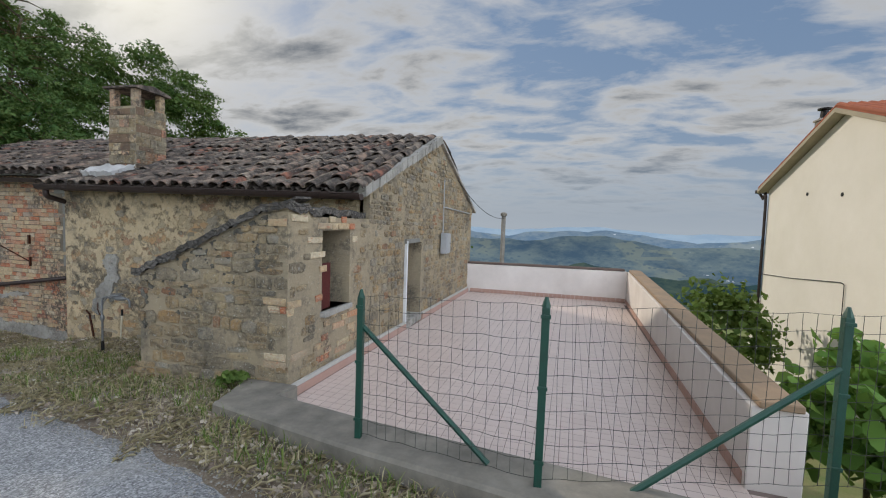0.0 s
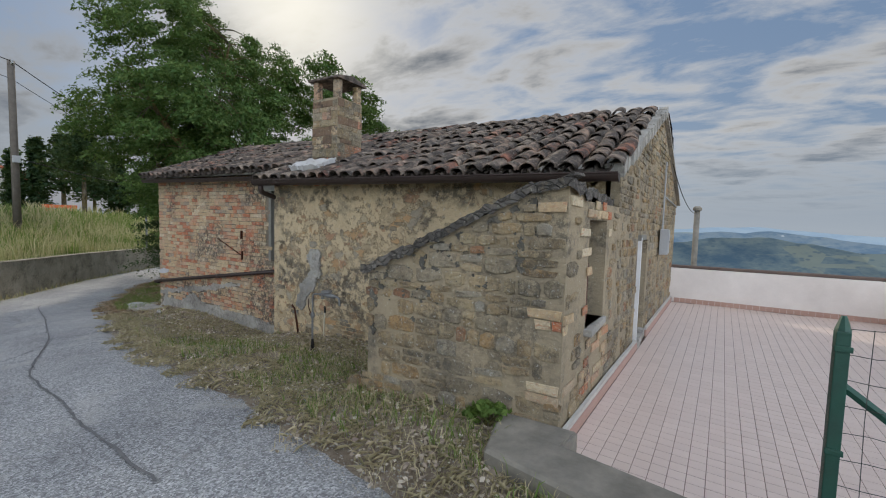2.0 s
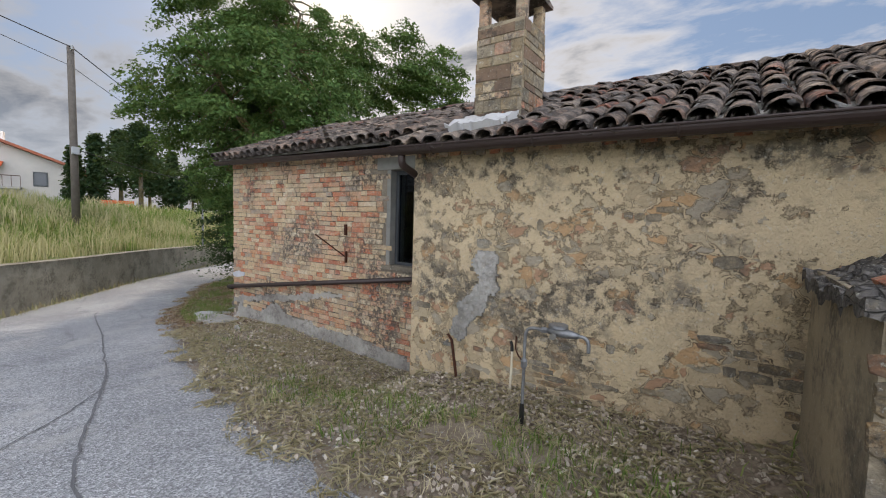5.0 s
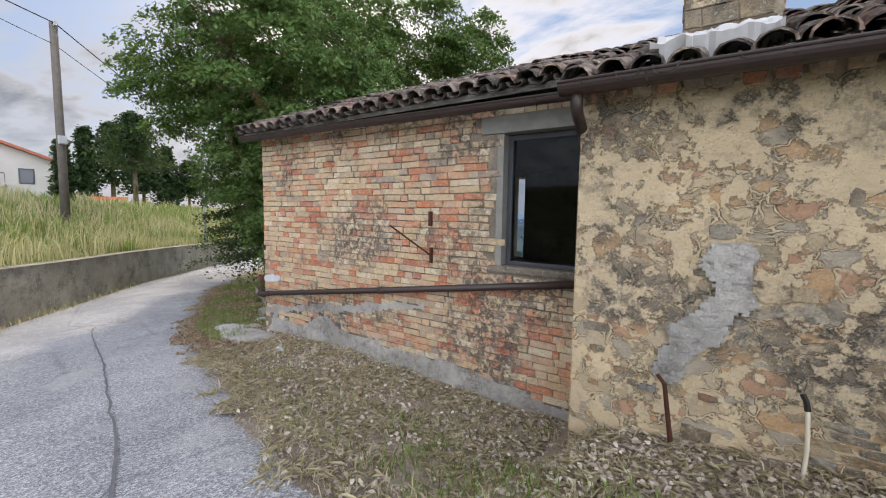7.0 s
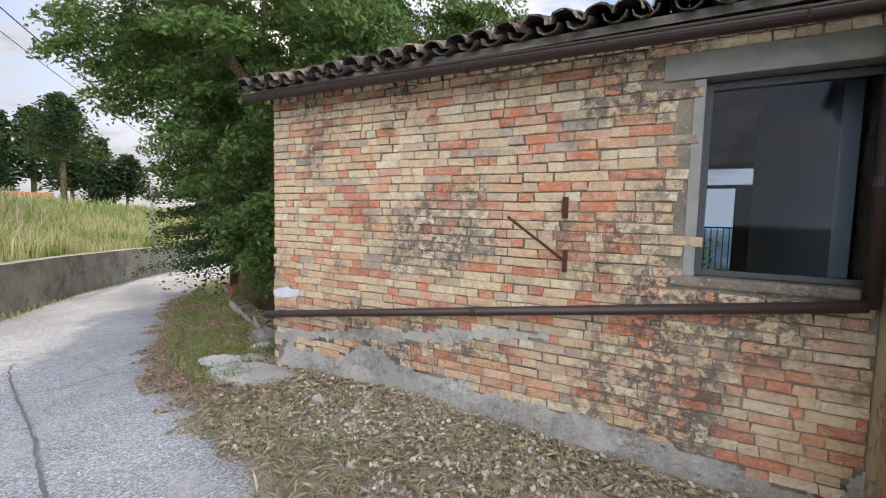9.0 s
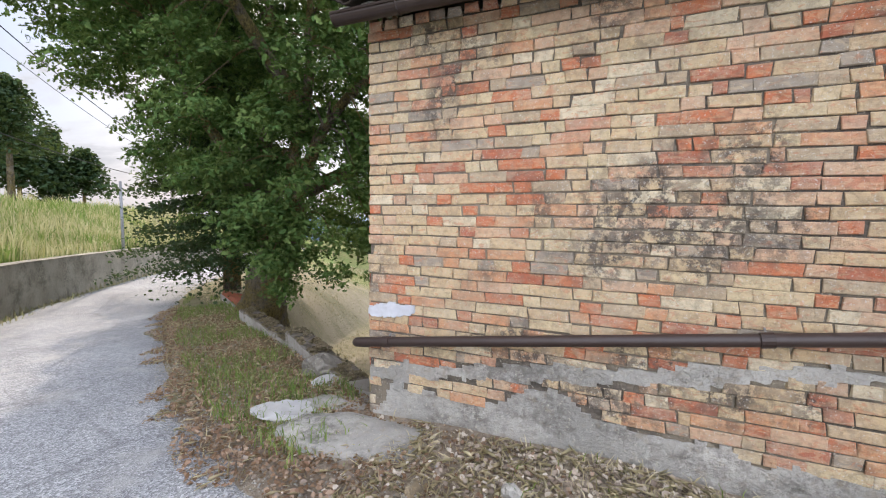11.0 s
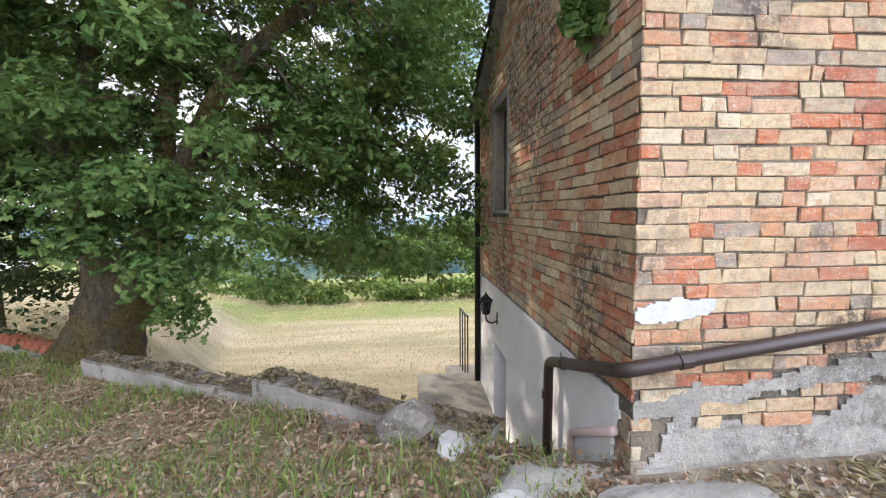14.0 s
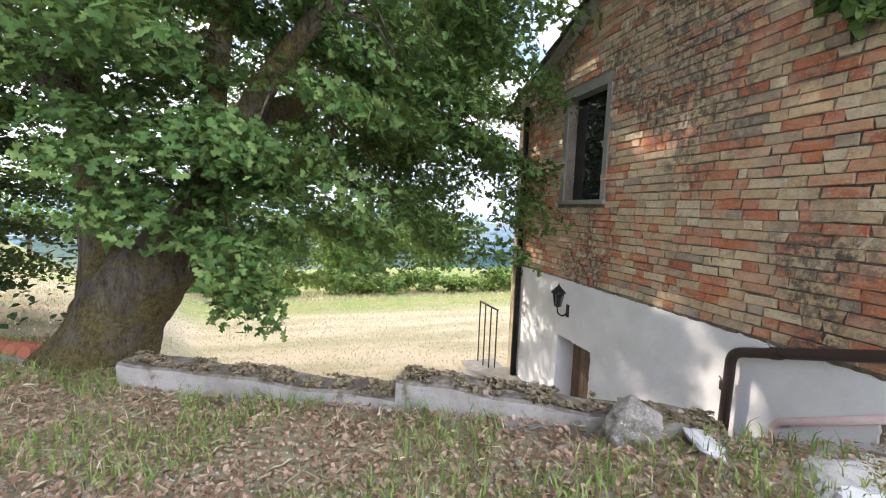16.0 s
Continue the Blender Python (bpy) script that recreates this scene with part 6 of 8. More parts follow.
lamp_post(-43.0, 24.0, -0.5, 5.2, 0.13, CONCRETE, "pale concrete utility pole far along the lane", False)


def cable(a, b, sag, r, label):
    a, b = Vector(a), Vector(b)
    pts = [a.lerp(b, t) - Vector((0, 0, sag * 4 * t * (1 - t))) - a for t in np.linspace(0, 1, 20)]
    ob = part("overhead_cable", tube(bmesh.new(), pts, r, 5), BLACK_METAL)
    ob.location = a
    tagged(ob, label, "cable", "overhead cables")


cable((-27.0, 6.8, 7.7), (-43.0, 24.0, 5.1), 0.5, 0.02, "black overhead cable along the lane")
cable((-27.0, 6.8, 7.7), (-12.0, -14.0, 9.0), 0.5, 0.02, "black overhead cable over the lane")
cable((-27.2, 6.8, 7.0), (-9.0, -14.0, 8.6), 0.5, 0.012, "thin grey overhead cable over the lane")
cable((-27.2, 6.8, 7.0), (-43.0, 24.0, 4.6), 0.5, 0.012, "thin grey overhead cable along the lane")
cable((-26.9, 6.8, 3.6), (-40.0, 20.0, 3.2), 0.2, 0.02, "pale service cable across the bank")
cable((gable_x(9.0) + 0.05, 9.0, 2.55), (-1.45, 14.6, 1.85), 0.25, 0.008, "thin cable from the gable to the pole")


# ---- the neighbouring house ----
def neighbour():
    a = radians(13.8)

    def turn(x, y):
        return Vector((math.cos(a) * x - math.sin(a) * y, math.sin(a) * x + math.cos(a) * y, 0))
    eave, peak = turn(12.2, 15.8), turn(10.75, 11.4)
    d = (peak - eave).normalized()
    out = Vector((d.y, -d.x, 0))
    if out.x > 0:
        out = -out
    m = Matrix(((d.x, -out.x, 0, eave.x), (d.y, -out.y, 0, eave.y), (0, 0, 1, 0), (0, 0, 0, 1)))
    h = empty("house", m, "cream rendered two-storey house with terracotta roof", "house")
    half = (peak - eave).length
    ze, zp = 3.25, 4.95
    bm = prism(bmesh.new(), [(0, -5), (2 * half, -5), (2 * half, ze), (half, zp), (0, ze)], "y", 0, 9)
    part("wall", bm, HOUSE_PAINT, h)
    for s in (0, 1):
        x0, x1, z0, z1 = (-0.28, half, ze - 0.08, zp + 0.02) if s == 0 else (half, 2 * half + 0.28, zp + 0.02, ze - 0.08)
        bm = prism(bmesh.new(), [(x0, z0), (x1, z1), (x1, z1 + 0.12), (x0, z0 + 0.12)], "y", -0.3, 9.3)
        part("eave_board", bm, simple_mat("eave_board", (0.46, 0.40, 0.30), (0.38, 0.33, 0.25), 3, 0.8) if s == 0 else bpy.data.materials["eave_board"], h)
        bm = prism(bmesh.new(), [(x0 - 0.03, z0 + 0.125), (x1, z1 + 0.125), (x1, z1 + 0.2), (x0 - 0.03, z0 + 0.2)], "y", -0.25, 9.3)
        roof_ = part("roof", bm, ROOF_RED, h)
        for k in range(44):
            t0 = k * 0.22
            part("roof_tile", tube(bmesh.new(), [(x0, -0.2 + t0, z0 + 0.2), (x1, -0.2 + t0, z1 + 0.2)], 0.07, 8), ROOF_RED, roof_)
    part("gutter", tube(bmesh.new(), [(-0.33, -0.32, ze - 0.02), (-0.33, 9.3, ze - 0.02)], 0.07, 8), BROWN_METAL, h)
    part("downpipe", tube(bmesh.new(), curved([(-0.33, -0.2, ze - 0.05), (-0.2, -0.1, ze - 0.3), (-0.02, -0.07, ze - 0.6), (-0.02, -0.07, -3)], 5), 0.05, 8), BROWN_METAL, h)
    ch = part("chimney", boxes(((0.75, 0.9, 3.3), (1.12, 1.27, 5.55), 0.02)), CEMENT_FRAME, h)
    part("chimney_cap", boxes(((0.71, 0.86, 5.55), (1.16, 1.31, 5.62), 0.01)), CEMENT, ch)
    part("chimney_pot", tube(bmesh.new(), [(0.935, 1.085, 5.62), (0.935, 1.085, 5.92), (0.935, 1.085, 5.94), (0.935, 1.085, 5.99)], [0.13, 0.11, 0.2, 0.2], 12), BLACK_METAL, ch)
    part("balcony", boxes(((-0.9, 0.4, 0.55), (0, 2.5, 1.65), 0.02)), HOUSE_PAINT, h)
    part("side_wall", boxes(((-0.7, -0.1, -4), (0, 0.6, -0.9), 0.02)), HOUSE_PAINT, h)
    part("wall_cable", tube(bmesh.new(), [(0, -0.03, 0.1), (half * 0.5, -0.03, 0.2), (half * 1.1, -0.03, 0.40), (half * 1.13, -0.03, 0.35), (half * 1.14, -0.03, -3)], 0.012, 6), BLACK_METAL, h)
    for x, z in ((half * 0.62, 2.9), (half * 1.02, 2.75)):
        part("vent", tube(bmesh.new(), [(x, -0.02, z), (x, 0.01, z)], 0.055, 10), BLACK_METAL, h)
    return h


ROOF_RED = simple_mat("red_roof_tiles", (0.40, 0.13, 0.07), (0.30, 0.11, 0.07), 2, 0.85, fine=20)
neighbour()


FAR_PAINT = simple_mat("dull_house_paint", (0.50, 0.47, 0.43), (0.42, 0.40, 0.37), 0.8, 0.9, fine=30, grain=0.1)


def far_house():
    h = empty("house", pose(-52.5, 8.0, 0.3, 0, 0, 75), "pale far house with red roof and balcony above the bank", "house")
    part("wall", prism(bmesh.new(), [(-5, 0), (5, 0), (5, 4.0), (0, 6.0), (-5, 4.0)], "y", 0, 8), FAR_PAINT, h)
    for s in (-1, 1):
        part("roof", prism(bmesh.new(), [(s * 5.7, 3.75), (0, 6.03), (0, 6.25), (s * 5.7, 3.97)], "y", -0.6, 8.5), ROOF_RED, h)
    part("chimney", boxes(((-0.4, 1.5, 5.6), (0.4, 2.3, 6.9), 0.03)), HOUSE_PAINT, h)
    part("balcony", boxes(((-4.5, -1.2, 2.2), (1.5, 0, 2.4), 0.03)), CEMENT, h)
    part("railing", boxes(((-4.5, -1.2, 3.2), (1.5, -1.14, 3.26)), *[((-4.5 + k * 0.5, -1.18, 2.4), (-4.47 + k * 0.5, -1.15, 3.2)) for k in range(13)]), RUST, h)
    for x in (-3.4, -1.2, 2.6):
        w = part("window", boxes(((x - 0.45, -0.04, 2.5), (x + 0.45, 0.02, 3.7), 0.01)), DARK_FRAME, h)
        part("pane", boxes(((x - 0.36, -0.06, 2.6), (x + 0.36, -0.045, 3.6))), GLASS, w)
    part("awning", prism(bmesh.new(), [(-1.2, 3.9), (0, 4.3), (0, 4.36), (-1.2, 3.96)], "x", -4.0, 0.5), ORANGE_NET, h, "faded red awning")


far_house()


def orange_fence():
    bm = bmesh.new()
    n = 6
    for i in range(n):
        for j in range(2):
            x, z = i * 0.28, j * 0.27
            box(bm, (x, -0.01 + 0.05 * math.sin(i), z), (x + 0.27, 0.01 + 0.05 * math.sin(i), z + 0.22))
    ob = part("safety_net", bm, ORANGE_NET)
    ob.matrix_basis = pose(-36.5, 10.2, float(ground_z(np.array([[-36.5, 10.2]]))[0]) + 0.3, 0, 0, 75)
    tagged(ob, "bright orange plastic safety netting on the bank", "net")


orange_fence()


def tile_stack():
    """A low lean-to roof of red tiles half buried beside the oak."""
    t = empty("tiled_coping", pose(-18.75, 9.45, -1.5, 0, 0, -28), "low sloping cover of red roof tiles beside the oak", "tiles")
    for i in range(9):
        for j in range(3):
            bm = tube(bmesh.new(), [(i * 0.19 - 0.85, j * 0.30, 0.35 - j * 0.1), (i * 0.19 - 0.85, j * 0.30 + 0.36, 0.22 - j * 0.1)], [0.088, 0.075], 10)
            part("roof_tile", bm, ROOF_RED, t)
    part("bed", prism(bmesh.new(), [(-0.05, -0.3), (0.95, -0.3), (0.95, 0.0), (-0.05, 0.34)], "x", -0.95, 0.85), CEMENT, t)


tile_stack()


def yard_paving():
    """The low yard beside the gable: a concrete apron and brick paving before it."""
    z = float(ground_z(np.array([[-13.0, 9.0]]))[0])
    tagged(part("pavement", boxes(((-13.45, 8.95, z - 0.3), (-12.41, 10.55, z + 0.06), 0.015)), CONCRETE), "pale concrete apron beside the white gable foot", "pavement", kind="structure")
    bed = tagged(part("pavement", boxes(((-13.45, 6.6, z - 0.3), (-12.41, 8.94, z + 0.02))), BRICK_JOINT), "worn brick paving in the low yard", "pavement", kind="structure")
    me = mesh_of("paver", [(x, y, k) for k in (0.0, 0.03) for x, y in ((-0.12, -0.055), (0.12, -0.055), (0.12, 0.055), (-0.12, 0.055))],
                 [(0, 1, 5, 4), (1, 2, 6, 5), (2, 3, 7, 6), (3, 0, 4, 7), (4, 5, 6, 7)], CEMENT_FRAME)
    for j in range(18):
        for i in range(4):
            ob = new("paver", me)
            ob.parent = bed
            ob.matrix_basis = pose(-13.25 + i * 0.25 - (0.12 if j % 2 else 0), 6.75 + j * 0.122, z + 0.012, 0, 0, math.sin(i * 7 + j * 3))


yard_paving()


def yard_railing():
    t = empty("railing", (-12.56, 10.75, -2.4), "thin iron railing behind the house corner", "railing")
    for k in range(4):
        part("baluster", tube(bmesh.new(), [(-0.02 * k, 0.22 * k, 0), (-0.02 * k, 0.22 * k, 1.15)], 0.012, 6), BLACK_METAL, t)
    part("handrail", tube(bmesh.new(), [(0, -0.02, 1.15), (-0.06, 0.68, 1.15)], 0.018, 8), BLACK_METAL, t)
    part("step", boxes(((-0.35, -0.2, -0.1), (0.3, 0.75, 0.02), 0.015)), CONCRETE, t)


yard_railing()


# ---- far hills ----
def ridge(name, dist, height, base, mat, seed, lo, hi, label):
    """A far ridge line round the valley, at its own distance."""
    n = 160
    V, Fc = [], []
    for i in range(n + 1):
        a = radians(lo + (hi - lo) * i / n)
        x, y = -math.sin(a) * dist, math.cos(a) * dist
        h = base + height * (0.55 + 0.6 * noise.noise((a * 5 + seed, seed, 0)) + 0.22 * noise.noise((a * 17, seed, 1)) + 0.08 * noise.noise((a * 60, seed, 2)))
        V += [(x * 0.93, y * 0.93, base - 160), (x, y, h), (x * 1.04, y * 1.04, base - 160)]
    for i in range(n):
        k = i * 3
        Fc += [(k, k + 3, k + 4, k + 1), (k + 1, k + 4, k + 5, k + 2)]
    tagged(new(name, mesh_of(name, V, Fc, mat, True)), label, "hills", kind="structure")


# each ridge bluer and paler with distance: haze in its colour and glow
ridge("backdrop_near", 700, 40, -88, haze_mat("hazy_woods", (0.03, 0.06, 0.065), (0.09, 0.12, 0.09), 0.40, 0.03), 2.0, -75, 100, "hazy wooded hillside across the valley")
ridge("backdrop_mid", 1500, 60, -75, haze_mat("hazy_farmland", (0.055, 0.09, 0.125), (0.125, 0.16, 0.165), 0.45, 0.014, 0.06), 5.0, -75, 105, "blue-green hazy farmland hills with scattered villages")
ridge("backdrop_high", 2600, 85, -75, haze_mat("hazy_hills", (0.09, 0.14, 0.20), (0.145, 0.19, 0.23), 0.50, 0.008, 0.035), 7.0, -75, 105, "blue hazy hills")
ridge("backdrop_far", 3900, 90, -60, haze_mat("hazed_mountains", (0.20, 0.27, 0.35), (0.23, 0.30, 0.37), 0.55), 13.0, -80, 110, "distant mountains in painted pale blue haze")


# ---- grass, dry leaves and gravel ----
def scatter(n, box_, rng, keep):
    P = np.column_stack([rng.uniform(box_[0], box_[1], n), rng.uniform(box_[2], box_[3], n)])
    P = P[keep(P)]
    z = ground_z(P)
    on_road = np.abs(side_of(P, EDGE_RIGHT)) < 0.3
    return np.column_stack([P, np.where(on_road, np.maximum(z, road_z(P[:, 0]) + 0.004), z)])


def verge_keep(P):
    r = side_of(P, EDGE_RIGHT)
    front = np.where(P[:, 0] > -4.05, 3.34, np.where(P[:, 0] > -7.41, 4.95, 5.55))
    ragged = -0.12 + 0.16 * np.sin(P[:, 0] * 7.3 + 2 * np.sin(P[:, 0] * 3.1))
    ok = (r > ragged) & (P[:, 1] < front) & (P[:, 0] > -12.4) & (P[:, 0] < -2.6)
    w = side_of(P, LOW_WALL)
    left = (P[:, 0] <= -12.4) & (r > ragged) & (w < -0.03)
    far = (P[:, 0] < -16.6) & (r > 0.1) & (r < 3.5)
    kerb = (P[:, 0] >= -2.6) & (r > 0.02) & (side_of(P, KERB) > 0.16)
    return ok | left | far | kerb


def clumpy(P, scale, level, seed):
    return np.array([noise.noise((p[0] * scale, p[1] * scale, seed)) for p in P]) > level


gr = np.random.default_rng(9)
P = scatter(110000, (-20, 2, 1.2, 9), gr, verge_keep)
r = side_of(P[:, :2], EDGE_RIGHT)
P = P[clumpy(P, 1.6, -0.2, 1.0) & ((gr.random(len(P)) < np.where(P[:, 0] > -4.2, 0.8, np.where(P[:, 0] < -12.0, 0.15, np.where(r < 0.5, 0.7, 0.42)))))]
tagged(new("dry_grass", blades_mesh("dry_grass", P, gr.uniform(0.03, 0.13, len(P)), DRY_GRASS, gr, 0.0028, 1.3)), "dry straw-coloured grass on the verge", "grass", kind="stuff")
P = scatter(170000, (-21, 2, 1.2, 10), gr, verge_keep)
r = side_of(P[:, :2], EDGE_RIGHT)
near_wall = np.where(P[:, 0] > -7.41, 4.95, 5.55) - P[:, 1] < np.where(P[:, 0] > -7.41, 0.75, 1.0)
P = P[clumpy(P, 1.1, np.where(P[:, 0] < -12.4, -0.05, -0.12), 6.0) & (r > 0.15) & (gr.random(len(P)) < np.where(P[:, 0] < -12.4, 0.9, np.where(near_wall, 0.05, np.where(P[:, 0] > -8.2, 0.7, 0.16))))]
tagged(new("green_grass", blades_mesh("green_grass", P, gr.uniform(0.03, 0.15, len(P)) * np.where(P[:, 0] < -12.4, 1.1, 1.0), GREEN_GRASS, gr, 0.0036, 0.9)), "tufts of green grass on the verge", "grass", kind="stuff")
P = scatter(240000, (-20, 2, 1.2, 9), gr, verge_keep)
r = side_of(P[:, :2], EDGE_RIGHT)
near_wall = np.where(P[:, 0] > -7.41, 4.95, 5.55) - P[:, 1] < 1.0
P = P[clumpy(P, 0.9, np.where(P[:, 0] < -12.0, -0.8, -0.38), 3.0) & (gr.random(len(P)) < np.where(P[:, 0] < -12.0, 1.0, np.where(near_wall & (P[:, 0] < -4.2), 1.0, 0.4)))]
P[:, 2] += gr.uniform(0.004, 0.03, len(P))
under_oak = P[:, 0] < -11.6 + gr.normal(size=len(P)) * 0.6
Q = P[under_oak]
tagged(new("oak_leaf_litter", leaves_mesh("oak_leaf_litter", Q, gr.normal(size=Q.shape) * 0.5 + np.array([0, 0, 1]), gr.uniform(0.018, 0.046, len(Q)), BROWN_LEAF, gr, aspect=0.36)), "brown fallen oak leaves under the tree", "leaves", kind="stuff")
P = P[~under_oak]
tagged(new("leaf_litter", leaves_mesh("leaf_litter", P, gr.normal(size=P.shape) * 0.45 + np.array([0, 0, 1]), gr.uniform(0.014, 0.052, len(P)), LITTER_LEAF, gr, aspect=0.33)), "brown fallen leaves and straw on the verge", "leaves", kind="stuff")
P = scatter(120000, (-20, 2, 1.2, 9), gr, verge_keep)
P = P[((P[:, 0] > -12) | (gr.random(len(P)) < 0.2)) & clumpy(P, 2.2, -0.25, 14.0)]
P[:, 2] += gr.uniform(0.01, 0.03, len(P))
tagged(new("straw", leaves_mesh("straw", P, gr.normal(size=P.shape) * 0.38 + np.array([0, 0, 1]), gr.uniform(0.04, 0.15, len(P)), DRY_GRASS, gr, aspect=0.02)), "loose dry straw lying on the verge", "straw", kind="stuff")


def bank_keep(P):
    l = side_of(P, EDGE_LEFT)
    return (l < -0.45) & (l > -7) & (P[:, 0] < -13)


P = scatter(90000, (-44, -12, -6, 30), gr, bank_keep)
tagged(new("tall_grass", blades_mesh("tall_grass", P, gr.uniform(0.25, 0.95, len(P)) * np.where(clumpy(P, 0.35, 0.0, 2.0), 1.0, 0.6), BANK_GRASS, gr, 0.012, 0.5)), "tall dry grass on the bank", "grass", kind="stuff")
P = scatter(70000, (-44, -12, -6, 30), gr, bank_keep)
P = P[clumpy(P, 0.4, -0.02, 8.0)]
tagged(new("bank_weeds", blades_mesh("bank_weeds", P, gr.uniform(0.2, 0.7, len(P)), GREEN_GRASS, gr, 0.02, 0.7)), "green weeds among the dry bank grass", "grass", kind="stuff")


def foot_keep(P):
    l = side_of(P, EDGE_LEFT)
    return (l < 0.35) & (l > -0.02) & (P[:, 0] < -13)


P = scatter(60000, (-40, -12, -1, 30), gr, foot_keep)
P[:, 2] += 0.02
tagged(new("kerbside_grass", blades_mesh("kerbside_grass", P, gr.uniform(0.05, 0.22, len(P)), BANK_GRASS, gr, 0.008, 0.8)), "dry grass along the foot of the retaining wall", "grass", kind="stuff")


def field_keep(P):
    return (side_of(P, LOW_WALL) > 0.5) & (P[:, 0] < -12.7) | (P[:, 1] > 11.5)


P = scatter(60000, (-26, -4, 7.5, 25), gr, field_keep)
tagged(new("stubble", blades_mesh("stubble", P, gr.uniform(0.02, 0.06, len(P)) * np.where(P[:, 1] > 21, 3.0, 1.0), DRY_GRASS, gr, 0.008, 1.0)), "mown hay stubble on the field", "grass", kind="stuff")


def wall_top_litter():
    out = []
    for (ax, ay), (bx, by), z in ((LOW_WALL[0], LOW_WALL[1], -0.83), (LOW_WALL[1], LOW_WALL[2], -0.955)):
        t = gr.random(3000)
        d = np.array([bx - ax, by - ay]) / math.hypot(bx - ax, by - ay)
        n = np.array([d[1], -d[0]])
        s = gr.uniform(0.0, 0.26, len(t))
        P = np.array([ax, ay]) + t[:, None] * np.array([bx - ax, by - ay]) + s[:, None] * n
        keep = np.array([noise.noise((p[0] * 5, p[1] * 5, 3.0)) for p in P]) > -0.12
        out.append(np.column_stack([P, z + 0.02 * t + gr.uniform(-0.005, 0.012, len(t))])[keep])
    P = np.vstack(out)
    tagged(new("moss", leaves_mesh("moss", P, gr.normal(size=P.shape) * 0.4 + np.array([0, 0, 1]), gr.uniform(0.015, 0.045, len(P)), MOSS, gr)), "dry brown moss and leaves on the low wall", "moss", kind="stuff")


MOSS = leaf_mat("dry_moss", (0.12, 0.095, 0.06), (0.21, 0.165, 0.11), (0.32, 0.26, 0.18))
wall_top_litter()


def gravel():
    keep = lambda P: np.abs(side_of(P, EDGE_RIGHT)) < 0.35 * np.abs(gr.normal(size=len(P)))
    P = scatter(150000, (-18, 2, 1.0, 8), gr, keep)[:12000]
    P[:, 2] = np.maximum(P[:, 2], road_z(P[:, 0])) + 0.004
    octa = np.array([(1, 0, 0), (-1, 0, 0), (0, 1, 0), (0, -1, 0), (0, 0, 0.7), (0, 0, -0.7)], float)
    tri = np.array([(0, 2, 4), (2, 1, 4), (1, 3, 4), (3, 0, 4), (2, 0, 5), (1, 2, 5), (3, 1, 5), (0, 3, 5)])
    s = gr.uniform(0.003, 0.011, len(P))
    V = P[:, None] + octa[None] * s[:, None, None] * gr.uniform(0.6, 1.3, (len(P), 6, 1))
    Fc = (np.arange(len(P))[:, None, None] * 6 + tri[None]).reshape(-1, 3)
    tagged(new("gravel", fast_mesh("gravel", V.reshape(-1, 3), Fc, PEBBLE)), "loose grey chippings along the lane edge", "gravel", kind="stuff")


gravel()


# ---- pieces of walls, roofs and floors ----
def lay(parent, name, places, meshes, rest_mat, near, limit=300, spare=None):
    """Lays pieces: the nearest as objects of their own on shared meshes, the rest joined into one mesh."""
    picked = [p for p in places if near(p[0].translation)][:limit]
    chosen = {id(p) for p in picked}
    for m, v in picked:
        ob = new(name, meshes[v])
        ob.parent = parent
        ob.matrix_basis = parent.matrix_basis.inverted() @ m
    rest = [p for p in places if id(p) not in chosen]
    if not rest:
        return
    V, Fc, n = [], [], 0
    raw = {}
    for m, v in rest:
        if v not in raw:
            me = meshes[v]
            co = np.array([tuple(q.co) for q in me.vertices])
            raw[v] = (co, [tuple(p.vertices) for p in me.polygons])
        co, fs = raw[v]
        M = np.array(m)
        V.append(co @ M[:3, :3].T + M[:3, 3])
        Fc += [tuple(i + n for i in f) for f in fs]
        n += len(co)
    ob = new(name + "_rest", mesh_of(name + "_rest", np.vstack(V), Fc, rest_mat))
    ob.parent = parent
    if parent.matrix_basis != Matrix():
        ob.matrix_basis = parent.matrix_basis.inverted()
    tagged(ob, kind="stuff")


def brick_meshes(length, height, depth, count, mat, rnd, chip=0.006):
    """Worn bricks: a face with chamfered, uneven edges. The back lies at y = 0 and the face at -depth."""
    out = []
    for _ in range(count):
        x, z = length / 2, height / 2
        j = lambda s=chip: rnd.uniform(-s, s)
        back = [(-x + j(), 0, -z + j(0.003)), (x + j(), 0, -z + j(0.003)), (x + j(), 0, z + j(0.003)), (-x + j(), 0, z + j(0.003))]
        c = 0.002 + rnd.random() * chip * 0.6
        mid = [(p[0], -depth * 0.6, p[2]) for p in back]
        front = [(p[0] - math.copysign(c, p[0]) + j(0.003), -depth + j(0.003), p[2] - math.copysign(c * 0.8, p[2]) + j(0.002)) for p in back]
        V = back + mid + front
        Fc = []
        for a in (0, 4):
            for k in range(4):
                Fc.append((a + k, a + (k + 1) % 4, a + 4 + (k + 1) % 4, a + 4 + k))
        Fc.append((8, 9, 10, 11))
        out.append(mesh_of("brick", V, Fc, mat))
    return out


